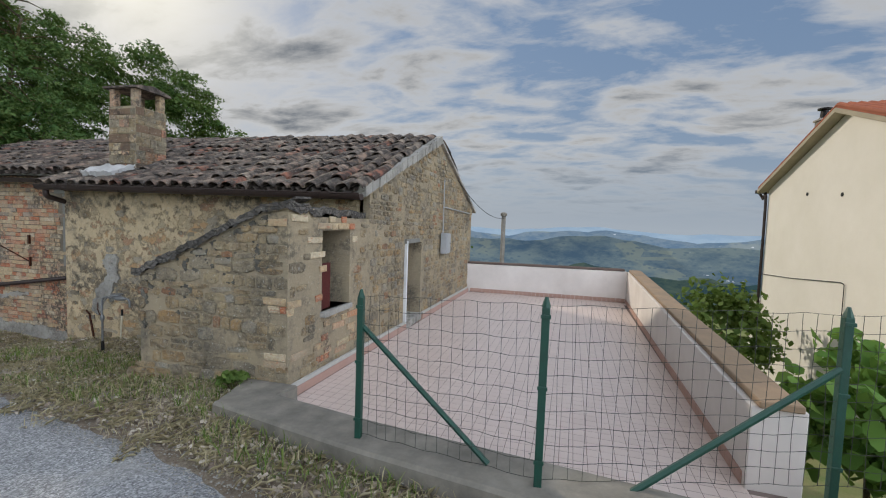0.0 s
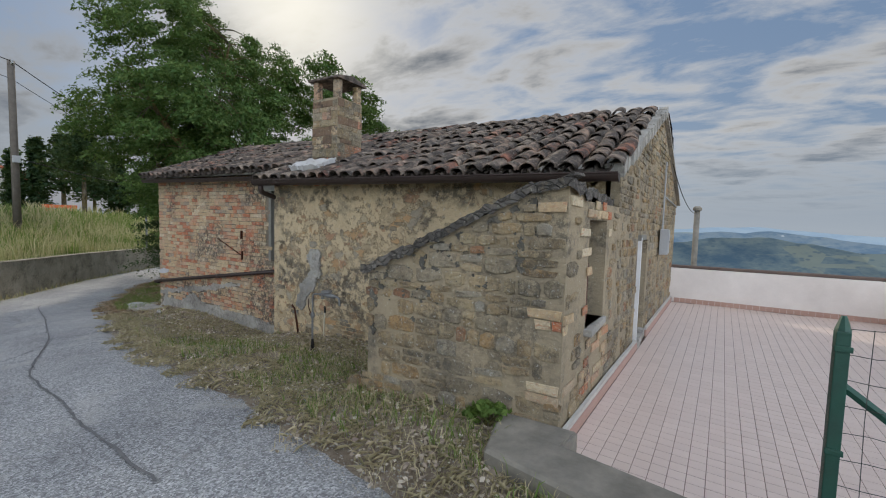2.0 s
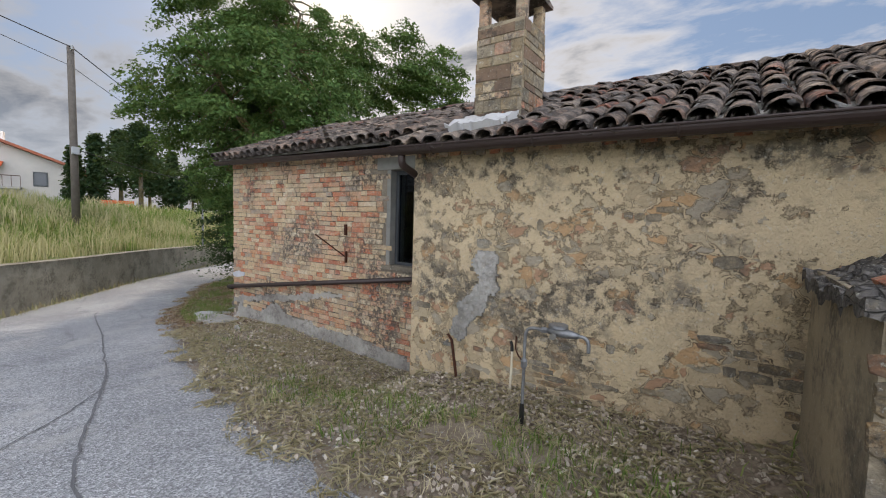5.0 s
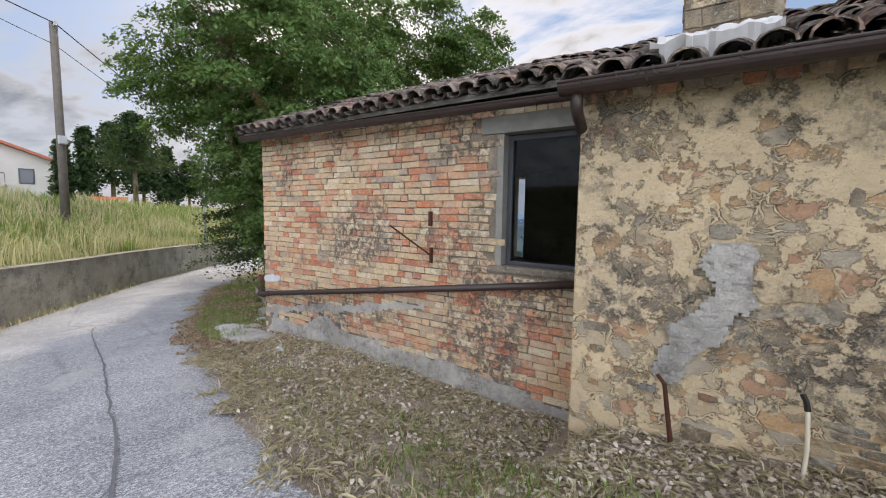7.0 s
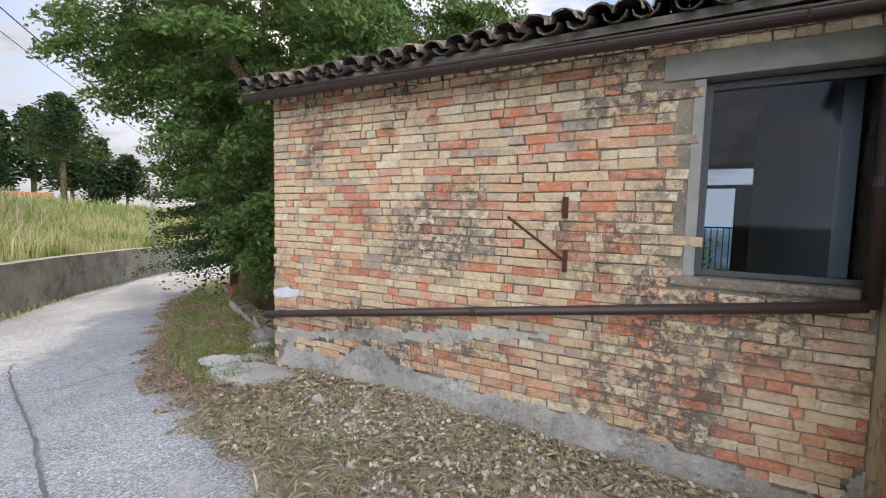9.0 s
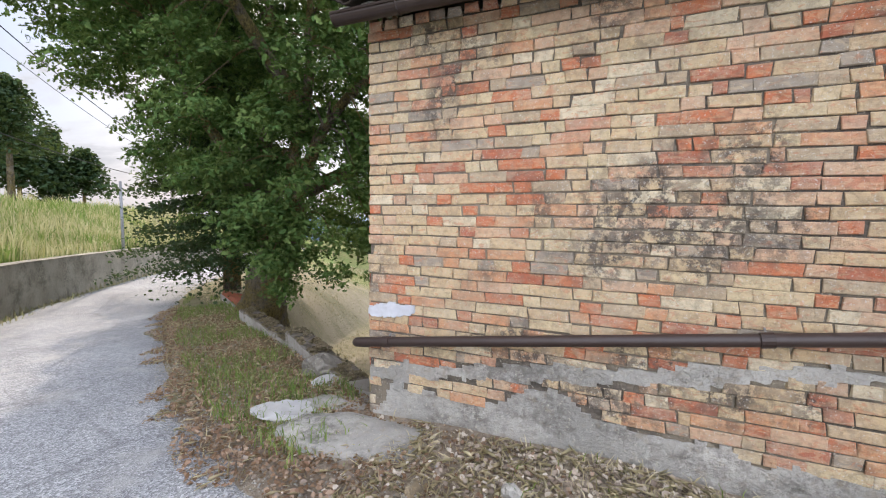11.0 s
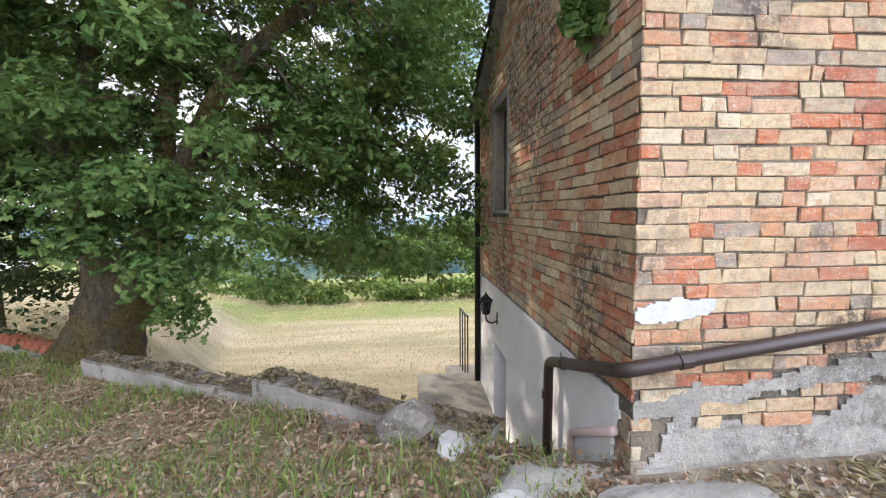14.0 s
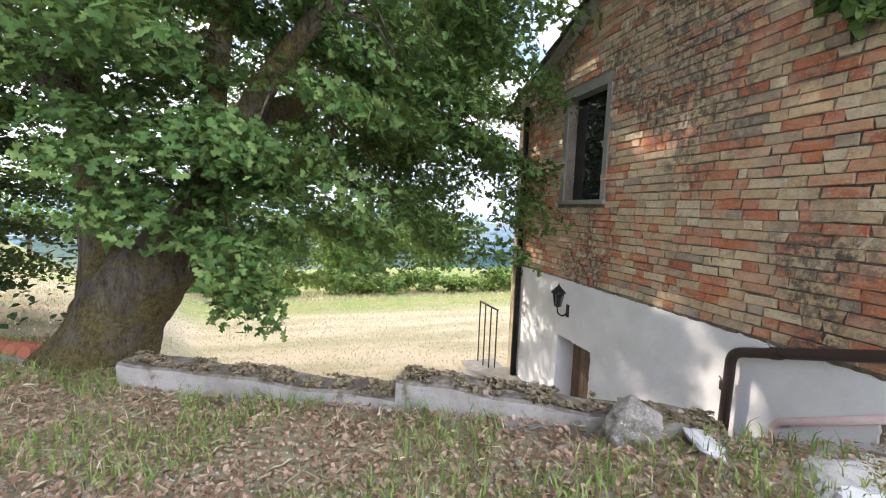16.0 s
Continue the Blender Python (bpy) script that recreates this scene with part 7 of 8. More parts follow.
def stone_meshes(count, mat, rnd):
    """Rubble stones of unit size with uneven rounded faces."""
    out = []
    for _ in range(count):
        n = 10
        ring = []
        for k in range(n):
            a = 2 * math.pi * (k + rnd.uniform(-0.25, 0.25)) / n
            c, s = math.cos(a), math.sin(a)
            q = 1 / max(abs(c), abs(s)) ** rnd.uniform(0.75, 1.0)
            ring.append((0.47 * c * q * rnd.uniform(0.9, 1.06), 0.47 * s * q * rnd.uniform(0.9, 1.06)))
        V = [(x, 0, z) for x, z in ring] + [(x * 0.97, -0.6, z * 0.97) for x, z in ring] + [(x * rnd.uniform(0.80, 0.92), -1 + rnd.uniform(-0.15, 0.25), z * rnd.uniform(0.76, 0.9)) for x, z in ring] + [(rnd.uniform(-0.1, 0.1), -1.05, rnd.uniform(-0.1, 0.1))]
        Fc = []
        for a in (0, n):
            for k in range(n):
                Fc.append((a + k, a + (k + 1) % n, a + n + (k + 1) % n, a + n + k))
        for k in range(n):
            Fc.append((2 * n + k, 2 * n + (k + 1) % n, 3 * n))
        out.append(mesh_of("stone", V, Fc, mat))
    return out


def facing(x, y, z, turn):
    """A frame on a wall: local x along it, local -y out of it."""
    return pose(x, y, z, 0, 0, turn)


SIZES = (0.246, 0.116, 0.065)


def brick_bond(u0, u1, v0, v1, pitch, rnd, inside, headers=0.8):
    """Courses of mixed stretchers and headers: centre, course height and kind."""
    out = []
    v, row = v0 + pitch / 2, 0
    while v < v1:
        u = u0 - rnd.uniform(0, 0.12)
        k = row % 2
        while u < u1:
            kind = k % 2 if rnd.random() < 0.8 else int(rnd.random() < headers)
            w = (0.246 if kind == 0 else 0.116) * rnd.uniform(0.93, 1.07)
            if rnd.random() < 0.04:
                kind, w = 2, 0.065
            a, b = max(u, u0), min(u + w, u1)
            if b - a > 0.045 and inside((a + b) / 2, v):
                out.append(((a + b) / 2, v, kind, (b - a) / SIZES[kind]))
            u += w + rnd.uniform(0.003, 0.010)
            k += 1
        v += pitch
        row += 1
    return out


def place_bricks(parent, frame_of, bond, rnd, near, proud=0.0, kinds=8, warp=None, limit=300):
    sizes = [(s, i) for i, s in enumerate(SIZES)]
    meshes = []
    for L, _ in sizes:
        meshes += brick_meshes(L, 0.0672, 0.011, kinds, BRICK, rnd, 0.011)
    places = []
    for u, v, kind, k in bond:
        v = v + 0.012 * noise.noise((u * 0.7, v * 0.9, 3.0))
        m = frame_of(u, v) @ pose(rnd.uniform(-0.002, 0.002), rnd.uniform(-0.005, 0.003) - proud, rnd.uniform(-0.004, 0.004), rnd.uniform(-1.6, 1.6), rnd.uniform(-1.6, 1.6), rnd.uniform(-1.0, 1.0)) @ Matrix.Diagonal((k, rnd.uniform(0.7, 1.3), rnd.uniform(0.93, 1.05), 1))
        places.append((m, kind * kinds + rnd.randrange(kinds)))
    lay(parent, "brick", places, meshes, BRICK_REST, near, limit)


def patch(name, frame_m, u0, u1, v0, v1, step, depth, mask, mat, parent=None, label="", rough=0.6):
    """A layer of render or mortar with a ragged outline that follows a mask, with real thickness."""
    us, vs = np.arange(u0, u1 + step, step), np.arange(v0, v1 + step, step)
    bm = bmesh.new()
    grid = {}

    def vert(i, j):
        if (i, j) not in grid:
            u, v = us[i] + step * 0.45 * noise.noise((us[i] * 31, vs[j] * 31, 0)), vs[j] + step * 0.45 * noise.noise((us[i] * 31, vs[j] * 31, 9))
            t = depth * (1 + rough * noise.noise((u * 9, v * 9, 4)) + rough * 0.6 * noise.noise((u * 27, v * 27, 4)))
            grid[(i, j)] = bm.verts.new((u, -t, v))
        return grid[(i, j)]
    for i in range(len(us) - 1):
        for j in range(len(vs) - 1):
            if mask(us[i] + step / 2, vs[j] + step / 2):
                bm.faces.new((vert(i, j), vert(i + 1, j), vert(i + 1, j + 1), vert(i, j + 1)))
    rim = [e for e in bm.edges if len(e.link_faces) == 1]
    made = bmesh.ops.extrude_edge_only(bm, edges=rim)["geom"]
    for g in made:
        if isinstance(g, bmesh.types.BMVert):
            g.co.y = 0.01
    bm.transform(frame_m)
    return part(name, bm, mat, parent, label, smooth=False)


rnd = random.Random(11)
PITCH_BRICK = 0.0745


def field_noise(u, v, s, k):
    return noise.noise((u * s, v * s, k)) + 0.5 * noise.noise((u * s * 2.3, v * s * 2.3, k + 3)) + 0.25 * noise.noise((u * s * 5.1, v * s * 5.1, k + 7))


def cement_here(u, v):
    """Grey render low on the brick front, ragged, thickest at the foot."""
    top = np.interp(u, [-12.4, -11.6, -10.5, -9, -7.4], [-0.40, -0.46, -0.45, -0.18, -0.12])
    foot = np.interp(u, BASE_X, BASE_Z) + np.interp(u, [-12.4, -12.15, -11, -9.5, -7.4], [0.0, 0.26, 0.28, 0.26, 0.20])
    band = 0.575 + (u + 7.5) * 0.155 - 0.27
    return v < foot + 0.13 * field_noise(u, v, 1.6, 2.0) or abs(v - band - 0.03 * field_noise(u, v, 1.2, 9.0)) < np.interp(u, [-12.4, -11.5, -9.6, -8.4], [0.05, 0.08, 0.045, -0.03]) + 0.05 * field_noise(u, v, 2.1, 5.0)


# brick front
def front_inside(u, v):
    if u > -8.42 and 0.50 < v < 2.08:
        return False
    if -8.61 < u < -7.4 and 1.86 < v < 2.08:
        return False
    if v < np.interp(u, BASE_X, BASE_Z) - 0.15:
        return False
    return not cement_here(u, v)


bond = brick_bond(BRICK_X0 - 0.008, STONE_X0 - 0.01, -1.074, 2.15, PITCH_BRICK, rnd, front_inside)
place_bricks(wall_b, lambda u, v: facing(u, BRICK_Y, v, 0), bond, rnd, lambda p: p.x < -10.75 and p.z < 1.7)
patch("cement_render", facing(0, BRICK_Y, 0, 0), BRICK_X0, STONE_X0, -1.2, 0.1, 0.03, 0.014, cement_here, CEMENT, wall_b, "ragged grey cement render")
patch("mortar_patch", facing(0, BRICK_Y - 0.017, 0, 0), -12.41, -11.9, -0.05, 0.18, 0.009, 0.005, lambda u, v: ((u + 12.22) / 0.21) ** 2 + ((v - 0.065 - 0.12 * (u + 12.22)) / 0.055) ** 2 < 1 + 0.8 * noise.noise((u * 11, v * 11, 2)) + 0.4 * noise.noise((u * 34, v * 34, 5)), MORTAR_SMEAR, wall_b, "white mortar patch")


# brick gable
def gable_inside(u, v):
    y = -u
    if 8.33 < y < 9.23 and 0.52 < v < 1.98:
        return False
    return v > -0.42 + 0.03 * field_noise(u, v, 2.0, 4.0) and v < roof_z(y) - 0.03


bond = brick_bond(-BACK_Y, -BRICK_Y + 0.008, -0.55, 3.15, PITCH_BRICK, rnd, gable_inside, 0.9)
place_bricks(wall_w, lambda u, v: facing(BRICK_X0, -u, v, -90), bond, rnd, lambda p: p.y < 7.4 and p.z < 1.6)


def white_here(u, v):
    y = -u
    if 8.34 < y < 9.06 and v < -1.15:
        return False
    return v < -0.42 + 0.025 * field_noise(u, v, 2.0, 4.0) and not (y < 5.76 + 0.05 * field_noise(u, v, 5, 8.0))


patch("white_render", facing(BRICK_X0, 0, 0, -90), -BACK_Y, -5.66, -2.7, -0.36, 0.035, 0.022, white_here, WHITE, wall_w, "white painted lower render", 0.12)
bond = brick_bond(-6.2, -5.63, -1.0, -0.45, PITCH_BRICK, rnd, lambda u, v: not white_here(u, v))
place_bricks(wall_w, lambda u, v: facing(BRICK_X0, -u, v, -90), bond, rnd, lambda p: False)
# row of brick ends under the eaves
bond = [(x, 2.155, 1, 0.9) for x in np.arange(BRICK_X0 + 0.07, STONE_X0 - 0.08, 0.124)]
place_bricks(wall_b, lambda u, v: facing(u, BRICK_Y, v, 0), bond, rnd, lambda p: False, 0.03)


# rubble walls
def rubble(parent, frame_of, u0, u1, v0, v1, inside, rnd, near, scale=1.0, gap=0.012, depth=0.022, keep=1.0, limit=300):
    meshes = stone_meshes(14, STONE, rnd)
    places, v = [], v0
    while v < v1:
        h = rnd.uniform(0.07, 0.17) * scale
        u = u0 - rnd.uniform(0, 0.2)
        while u < u1:
            w = rnd.uniform(0.10, 0.36) * scale
            split = rnd.random() < 0.25 and h > 0.12
            for z, hh in (((v + h * 0.25, h * 0.5), (v + h * 0.75, h * 0.5)) if split else ((v + h / 2, h),)):
                c = u + w / 2
                z = z + 0.03 * noise.noise((c * 1.3, z * 1.3, 2.0))
                if inside(c, z) and inside(c - w * 0.4, z) and inside(c + w * 0.4, z) and rnd.random() < keep:
                    m = frame_of(c, z) @ pose(0, 0, 0, rnd.uniform(-3, 3), rnd.uniform(-4, 4), rnd.uniform(-2, 2)) @ Matrix.Diagonal((w - gap, depth * rnd.uniform(0.5, 1.5), hh - gap, 1))
                    places.append((m, rnd.randrange(14)))
            u += w
        v += h
    lay(parent, "stone", places, meshes, STONE_REST, near, limit)


def slope_top(x):
    return np.interp(x, [-4.02, -2.5, -2.32], [0.98, 1.68, 1.70])


def quoin(x, z):
    """Brick courses in the corner of the oven house."""
    return x > -2.50 - 0.06 * math.sin(z * 31) and (0.2 < z < 0.35 or 0.68 < z < 0.83 or 1.5 < z < 1.62)


rubble(wall_lean, lambda u, v: facing(u, 3.38, v, 0), -4.02, -2.32, -0.35, 1.70, lambda u, v: -4.08 < u < -2.28 and v < slope_top(u) - 0.03 and not quoin(u, v), rnd, lambda p: True, 0.85, 0.006, 0.017, 0.95)
bond = brick_bond(-2.62, -2.31, 0.1, 1.66, PITCH_BRICK, rnd, quoin)
place_bricks(wall_lean, lambda u, v: facing(u, 3.38, v, 0), bond, rnd, lambda p: True, 0.006, 2)
skew_turn = 90 - math.degrees(math.atan(0.058))


def on_gable(u, v):
    return facing(gable_x(u), u, v, skew_turn)


def side_bricks(u, v):
    return (3.9 < u < 4.62 and 0.05 < v < 0.56) or (3.36 < u < 3.56 and quoin(-2.35, v)) or (3.78 < u < 3.93 and v < 1.6 and v > 0.6) or (4.5 < u < 4.66 and 1.05 < v < 1.55) or (3.95 < u < 4.5 and v > 1.5 and v < 1.62)


def lean_side(u, v):
    return 3.36 < u < 4.98 and v < 1.60 and not (3.90 < u < 4.53 and 0.55 < v < 1.50) and not side_bricks(u, v)


rubble(wall_lean, on_gable, 3.38, 4.99, -0.08, 1.62, lean_side, rnd, lambda p: False, 0.8, 0.006, 0.013, 0.72)
bond = brick_bond(3.36, 4.7, 0.0, 1.64, PITCH_BRICK, rnd, lambda u, v: side_bricks(u, v) and not (3.93 < u < 4.5 and 0.62 < v < 1.48) and rnd.random() < 0.55)
place_bricks(wall_lean, on_gable, bond, rnd, lambda p: True, 0.004, 2)


def gable_stone(u, v):
    return 4.95 < u < BACK_Y + 0.3 and v < roof_z(u) - 0.04 and not (6.16 < u < 7.02 and v < 1.36) and v > 0.03


rubble(wall_e, on_gable, 4.98, BACK_Y + 0.3, 0.0, 3.1, gable_stone, rnd, lambda p: p.y < 7.6 and p.z < 2.4, 0.8, 0.006, 0.013, 0.8)


# the plastered stone front: stones show where the plaster has fallen
def bare_here(u, v):
    low = np.interp(v, [-0.3, 0.3, 0.9, 1.2, 1.9], [0.35, 0.22, 0.0, -0.12, -0.16])
    edge = 0.25 if u < -7.0 and v < 1.1 else 0.0
    return field_noise(u, v, 1.9, 12.0) * 1.1 + low * 0.7 + edge * 0.6 > 0.34 or field_noise(u, v * 1.5, 4.2, 21.0) + low * 0.5 > 0.46


rubble(wall_s, lambda u, v: facing(u, STONE_Y, v, 0), STONE_X0, -2.35, -0.6, 1.95, lambda u, v: STONE_X0 < u and bare_here(u, v), rnd, lambda p: p.x < -4.0 and p.z > -0.3, 0.75, 0.005, 0.009, 0.8, 300)


def plaster_here(u, v):
    return not bare_here(u, v) and v < 1.93


patch("plaster_coat", facing(0, STONE_Y, 0, 0), STONE_X0 + 0.01, -2.35, -0.55, 1.95, 0.015, 0.006, plaster_here, OCHRE, wall_s, "remaining ochre lime plaster", 0.5)


def splash_here(u, v):
    mid = np.interp(v, [-0.1, 0.35, 0.6, 0.9], [-6.85, -6.65, -6.45, -6.5])
    return abs(u - mid) < 0.13 * (1 - abs(v - 0.42) * 1.1) + 0.13 * field_noise(u, v, 4, 2.0) and -0.1 < v < 0.95


patch("cement_splash", facing(0, STONE_Y - 0.014, 0, 0), -7.2, -6.0, -0.15, 1.0, 0.02, 0.016, splash_here, CEMENT, wall_s, "trowelled grey cement patch", 1.0)


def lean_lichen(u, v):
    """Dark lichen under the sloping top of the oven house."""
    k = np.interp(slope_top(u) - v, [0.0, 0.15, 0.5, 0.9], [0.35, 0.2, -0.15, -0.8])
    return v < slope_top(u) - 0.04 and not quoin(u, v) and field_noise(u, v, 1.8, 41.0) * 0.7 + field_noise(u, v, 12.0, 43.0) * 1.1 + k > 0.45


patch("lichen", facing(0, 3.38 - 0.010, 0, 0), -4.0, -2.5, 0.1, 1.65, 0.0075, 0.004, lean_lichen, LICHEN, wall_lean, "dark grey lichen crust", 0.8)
bond = [(x, 1.93, 1, 1.0) for x in np.arange(STONE_X0 + 0.1, -2.4, 0.15)]
place_bricks(wall_s, lambda u, v: facing(u, STONE_Y, v, 0), bond, rnd, lambda p: False, 0.02)

# sloping top of the oven house
def oven_top():
    t = empty("oven_house_roof", (-3.2, 4.1, 1.2), "lichened cement and stone coping on the sloping outhouse wall", "coping", kind="structure")
    bm = bmesh.new()
    n, mrows = 80, 36
    V = []
    for i in range(n + 1):
        x = -4.08 + 1.82 * i / n
        row = []
        for j in range(mrows + 1):
            y = 3.33 + (STONE_Y - 3.34) * j / mrows
            z = float(slope_top(x)) + 0.02 + 0.05 * field_noise(x, y, 6.0, 3.0) + 0.025 * field_noise(x, y, 21.0, 5.0) + (0.03 if j < 8 else -0.02)
            row.append(bm.verts.new((x + 3.2, y - 4.1, z - 1.2)))
        V.append(row)
    for i in range(n):
        for j in range(mrows):
            bm.faces.new((V[i][j], V[i + 1][j], V[i + 1][j + 1], V[i][j + 1]))
    rim = [e for e in bm.edges if len(e.link_faces) == 1]
    for g in bmesh.ops.extrude_edge_only(bm, edges=rim)["geom"]:
        if isinstance(g, bmesh.types.BMVert):
            g.co.z -= 0.07
    part("cement_cover", bm, COPING, t)
    for k in range(9):
        x = -3.9 + k * 0.19
        ob = part("flat_tile", boxes(((-0.1, -0.12, -0.012), (0.1, 0.12, 0.012), 0.004)), BRICK if k % 3 == 0 else COPING, t)
        ob.matrix_basis = pose(x + 3.2, 3.62 - 4.1 + 0.03 * math.sin(k * 2), float(slope_top(x)) + 0.065 - 1.2, 3 * math.sin(k), -24.5, 6 * math.sin(k * 3))
    return t


oven_roof = oven_top()


# ---- roof tiles ----
def tile_mesh(r0, r1, length, mat, rnd, segs=7, thick=0.014, flip=1):
    """A hand-made barrel tile, tapering, with worn edges; it lies along +y."""
    V = []
    for y, r in ((0.0, r0), (length, r1)):
        for rad in (r, r - thick):
            for k in range(segs + 1):
                a = math.pi * k / segs
                w = 1 + rnd.uniform(-0.05, 0.05)
                V.append((math.cos(a) * rad * w, y + rnd.uniform(-0.012, 0.012), flip * math.sin(a) * rad * 0.82 * w))
    n = segs + 1
    Fc = []
    for k in range(segs):
        Fc += [(k, k + 1, 2 * n + k + 1, 2 * n + k), (n + k + 1, n + k, 3 * n + k, 3 * n + k + 1), (k + 1, k, n + k, n + k + 1), (2 * n + k, 2 * n + k + 1, 3 * n + k + 1, 3 * n + k)]
    return mesh_of("roof_tile", V, Fc, mat)


def slope_frame(x, s, front=True):
    """A place on the roof: s metres up the slope from the ridge line downwards is negative."""
    y, z = RIDGE_Y + s * math.cos(PITCH) * (1 if front else -1), RIDGE_Z + s * math.sin(PITCH) + 0.055
    return pose(x, y, z, math.degrees(PITCH), 0, 0) if front else pose(x, y, z, math.degrees(PITCH), 0, 180)


def lay_tiles():
    covers = [tile_mesh(0.098, 0.078, 0.44, ROOF_TILE, rnd) for _ in range(8)]
    pans = [tile_mesh(0.078, 0.092, 0.44, ROOF_TILE, rnd, 5, 0.012, -1) for _ in range(3)]
    top, under = [], []
    pitch, show = 0.205, 0.335
    cols = int((10.5) / pitch)
    for c in range(cols + 1):
        x = BRICK_X0 - 0.08 + c * pitch
        stone = x > STONE_X0 - 0.05
        y_low = 4.64 if stone else 5.30
        length = (RIDGE_Y - y_low) / math.cos(PITCH)
        rows = int(length / show) + 1
        for r in range(rows):
            s = -length + r * show + 0.02 * noise.noise((c * 3.1, r * 2.7, 0))
            lx = x + 0.03 * noise.noise((c * 1.7, r * 1.3, 5)) + rnd.uniform(-0.012, 0.012)
            y = RIDGE_Y + s * math.cos(PITCH)
            if lx > gable_x(y) + 0.03 or s > -0.2:
                continue
            if -7.6 < lx < -6.85 and 5.7 < y + 0.2 < 6.5:
                continue
            sag = 0.02 * noise.noise((x * 0.6, s * 0.6, 8))
            top.append((slope_frame(lx, s) @ pose(0, 0, 0.035 + sag + rnd.uniform(0, 0.03), rnd.uniform(-1, 4.0) - 2.8, rnd.uniform(-5, 5), rnd.uniform(-6, 6)), rnd.randrange(8)))
            under.append((slope_frame(lx + pitch / 2, s - 0.03) @ pose(0, 0, 0.06 + sag, -2.0, rnd.uniform(-2, 2), rnd.uniform(-2, 2)), rnd.randrange(3)))
    under = [u for u in under if u[0].translation.x < gable_x(u[0].translation.y) + 0.02]
    lay(roof, "roof_tile", top, covers, ROOF_TILE_REST, lambda p: p.y < 6.1 or p.x > -3.6, 300)
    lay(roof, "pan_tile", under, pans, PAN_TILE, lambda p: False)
    back = []
    for c in range(cols + 1):
        x = BRICK_X0 - 0.08 + c * pitch
        for r in range(9):
            s = -3.25 + r * show
            back.append((slope_frame(x + rnd.uniform(-0.01, 0.01), s, False) @ pose(0, 0, 0.035, -1.5, rnd.uniform(-3, 3), rnd.uniform(-3, 3)), rnd.randrange(8)))
    lay(roof, "back_tile", back, covers, ROOF_TILE_REST, lambda p: False)
    ridge_tiles = []
    for k in range(26):
        x = BRICK_X0 - 0.1 + k * 0.385
        ridge_tiles.append((pose(x, RIDGE_Y, RIDGE_Z + 0.075 + rnd.uniform(-0.008, 0.012), rnd.uniform(-4, 4), 0, -90 + rnd.uniform(-2, 2)) @ Matrix.Diagonal((1.15, -1, 1.0, 1)), rnd.randrange(8)))
    lay(roof, "ridge_tile", ridge_tiles, covers, ROOF_TILE_REST, lambda p: True)


lay_tiles()
# verge mortar on the gable and white flashing under the chimney
bm = bmesh.new()
for k in range(16):
    y0, y1 = 4.72 + k * 0.19, 4.72 + (k + 1) * 0.19
    prism(bm, [(y0, roof_z(y0) - 0.02), (y1, roof_z(y1) - 0.02), (y1, roof_z(y1) + 0.11 + rnd.uniform(-0.01, 0.01)), (y0, roof_z(y0) + 0.11 + rnd.uniform(-0.01, 0.01))], "x", gable_x(y0) - 0.05, gable_x(y0) + 0.075 + rnd.uniform(-0.01, 0.01))
part("verge_mortar", bm, CEMENT, roof, "pale cement verge")
flash = slope_frame(-6.62, -2.83)
patch("flashing", flash @ pose(0, 0, 0, -90, 0, 0), -0.5, 0.5, -0.34, 0.5, 0.03, 0.165, lambda u, v: abs(u) < 0.33 + 0.08 * field_noise(u, v, 4, 3.0) - 0.25 * max(0.0, v) and -0.22 + 0.06 * field_noise(u, v, 5, 1.0) < v < 0.3, PALE_SLAB, roof, "pale mortar flashing", 0.2)

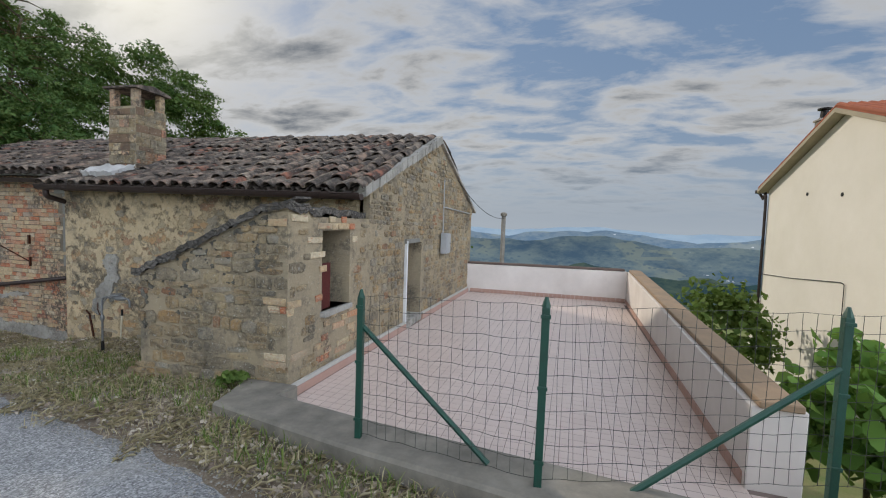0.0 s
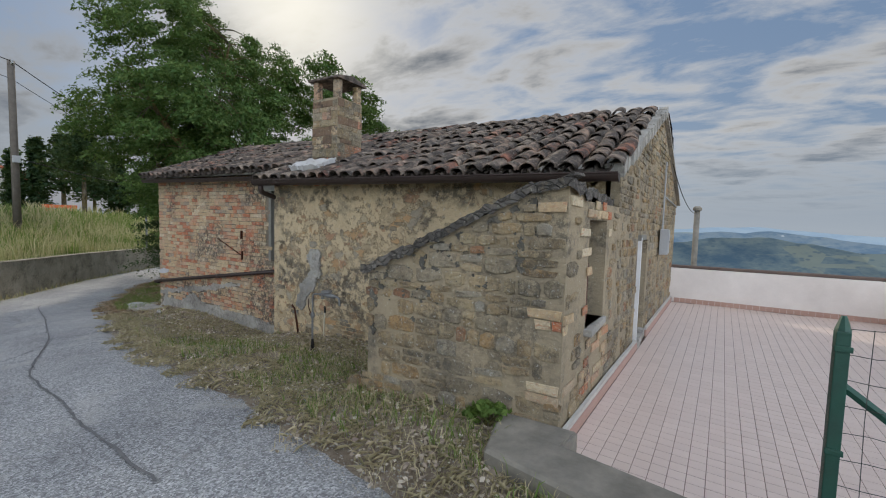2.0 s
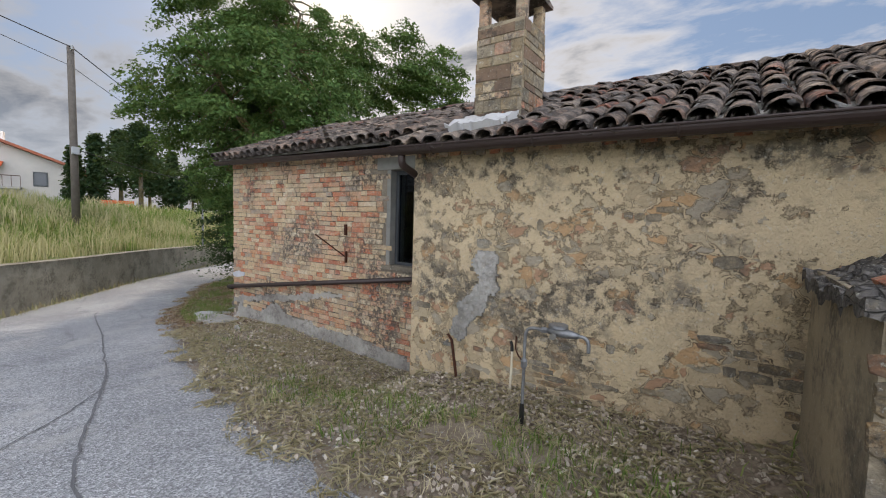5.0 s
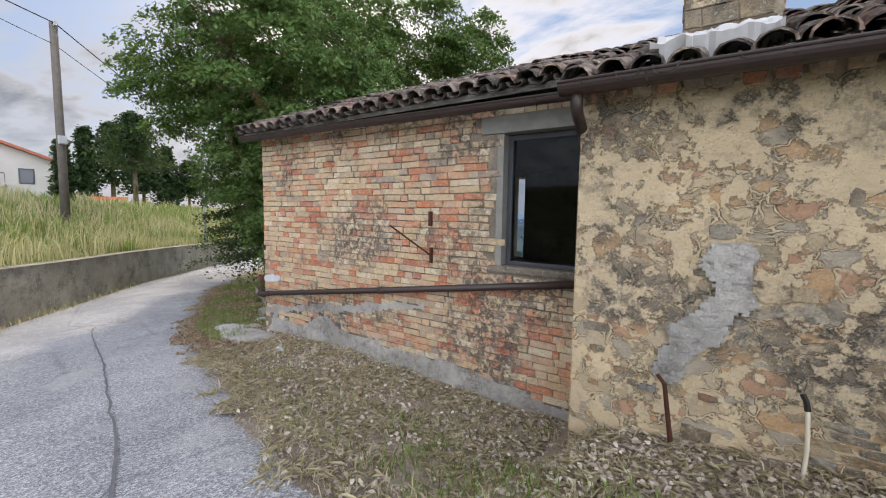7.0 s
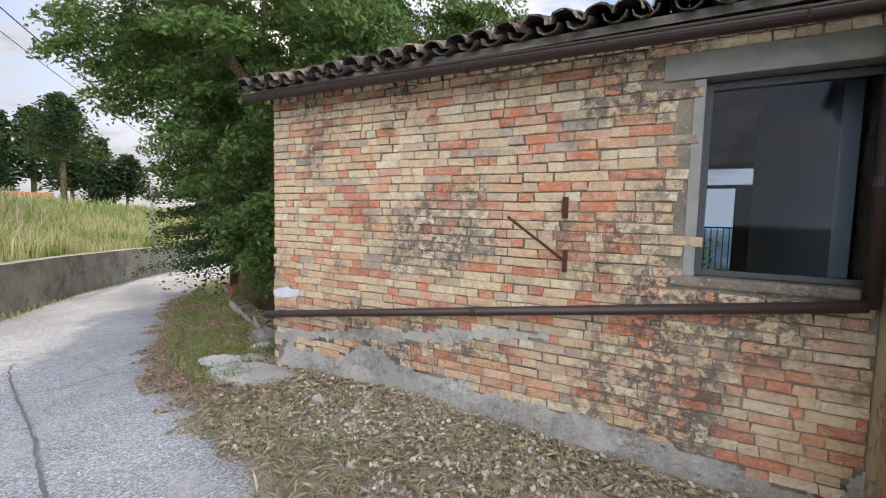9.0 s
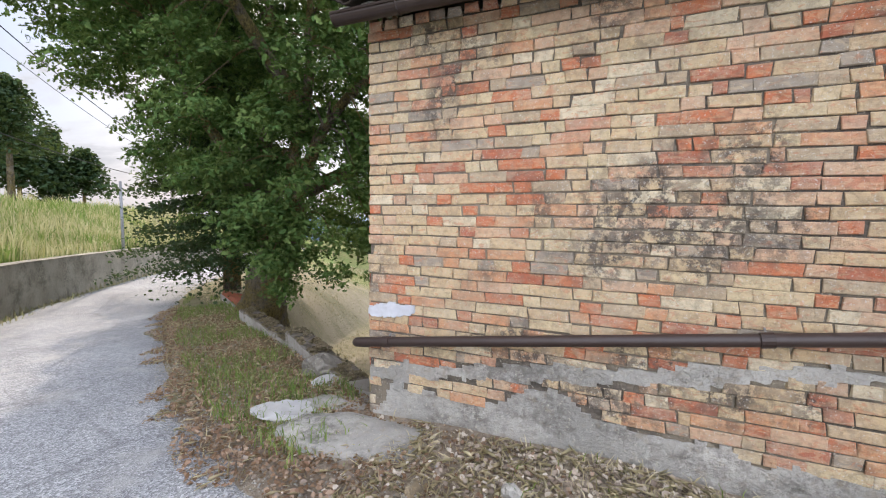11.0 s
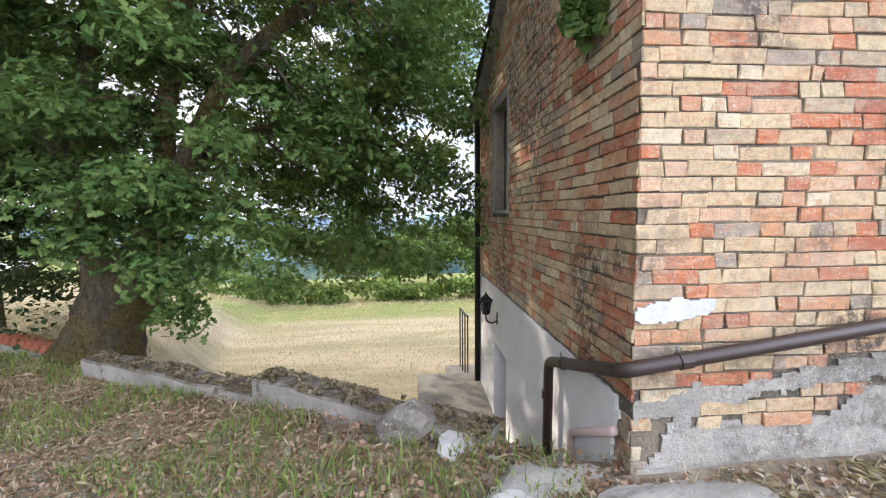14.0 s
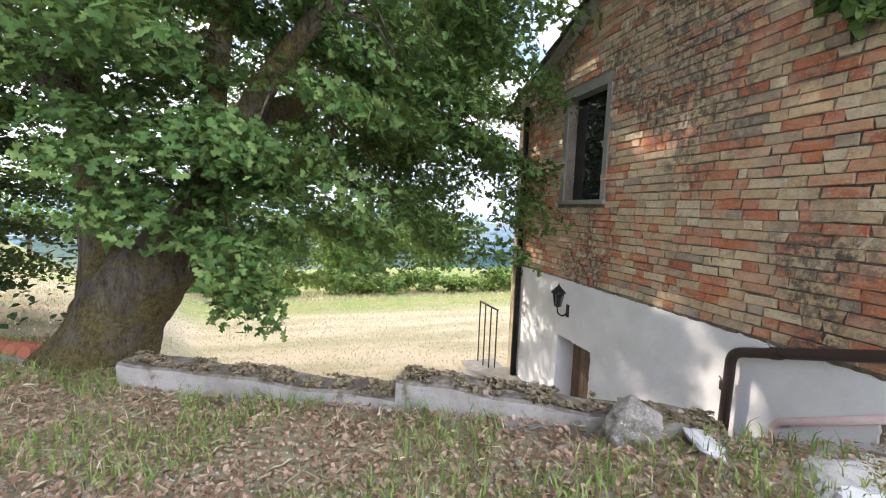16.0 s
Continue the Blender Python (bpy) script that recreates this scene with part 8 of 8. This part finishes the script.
# chimney blocks
def chimney_blocks():
    cut = []
    for k in range(10):
        x, z, c = 0.5, 0.5, rnd.uniform(0.02, 0.07)
        q = lambda a: a + rnd.uniform(-0.03, 0.03)
        ring = [(q(-x), q(-z)), (q(x), q(-z)), (q(x), q(z)), (q(-x), q(z))]
        V = [(a, 0, b) for a, b in ring] + [(a, -0.7, b) for a, b in ring] + [(a * (1 - c), -1 + rnd.uniform(-0.3, 0.3), b * (1 - c * 1.6)) for a, b in ring]
        Fc = [(a + i, a + (i + 1) % 4, a + 4 + (i + 1) % 4, a + 4 + i) for a in (0, 4) for i in range(4)] + [(8, 9, 10, 11)]
        cut.append(mesh_of("block", V, Fc, BRICK if k in (3, 7) else SOOTY_STONE if k % 2 else STONE))
    places = []
    for turn, ox, oy in ((0, 0, -0.265), (90, 0.265, 0), (-90, -0.265, 0), (180, 0, 0.265)):
        z, r = 0.1, 0
        while z < 1.02:
            h = rnd.choice((0.07, 0.075, 0.10, 0.125, 0.14))
            u = -0.265 - (0.1 if r % 2 else 0)
            while u < 0.25:
                w = rnd.uniform(0.12, 0.25)
                a, b = max(u, -0.265), min(u + w, 0.265)
                if b - a > 0.05 and z + h < 1.07:
                    places.append((Matrix.Translation((-6.55, 5.5, 2.2)) @ pose(ox, oy, z + h / 2, 0, 0, turn) @ pose((a + b) / 2, 0, 0, 0, rnd.uniform(-1.5, 1.5), rnd.uniform(-1.5, 1.5)) @ Matrix.Diagonal((b - a - 0.006, 0.012, h - 0.008, 1)), rnd.randrange(10)))
                u += w
            z += h
            r += 1
    lay(stack, "block", places, cut, STONE_REST, lambda p: True)


chimney_blocks()


# ---- floor tiles of the terrace ----
def floor_tiles():
    T, g = 0.101, 0.0022
    x, y, z = T / 2 - g, T / 2 - g, 0.010
    V = [(-x, -y, 0), (x, -y, 0), (x, y, 0), (-x, y, 0), (-x, -y, z - 0.001), (x, -y, z - 0.001), (x, y, z - 0.001), (-x, y, z - 0.001),
         (-x + 0.0015, -y + 0.0015, z), (x - 0.0015, -y + 0.0015, z), (x - 0.0015, y - 0.0015, z), (-x + 0.0015, y - 0.0015, z)]
    Fc = [(a + k, a + (k + 1) % 4, a + 4 + (k + 1) % 4, a + 4 + k) for a in (0, 4) for k in range(4)] + [(8, 9, 10, 11)]
    me = mesh_of("tile", V, Fc, FLOOR_TILE)
    places = []
    for i in range(-6, 49):
        for j in range(-9, 82):
            c, s = math.cos(radians(-3.3)), math.sin(radians(-3.3))
            lx, ly = i * T, j * T
            px, py = -2.2 + c * lx - s * ly, 3.2 + s * lx + c * ly
            inner = 1.37 + (py - 3.1) * 0.0702
            front = np.interp(px, [-2.62, -1.13, 0.02, 1.09, 1.6], [2.78, 2.42, 2.07, 1.74, 1.6]) + 0.33
            if px < gable_x(py) + 0.075 or px > inner - 0.02 + (0.3 if py < 3.0 else 0) or py < front - 0.04 or py > 10.34:
                continue
            places.append((pose(px, py, FLOOR_Z - 0.0105 + rnd.uniform(-0.0004, 0.0004), rnd.uniform(-0.12, 0.12), rnd.uniform(-0.12, 0.12), -3.3), 0))
    places.sort(key=lambda p: p[0].translation.y)
    lay(terrace_floor, "tile", places, [me], FLOOR_TILE_REST, lambda p: True)


floor_tiles()
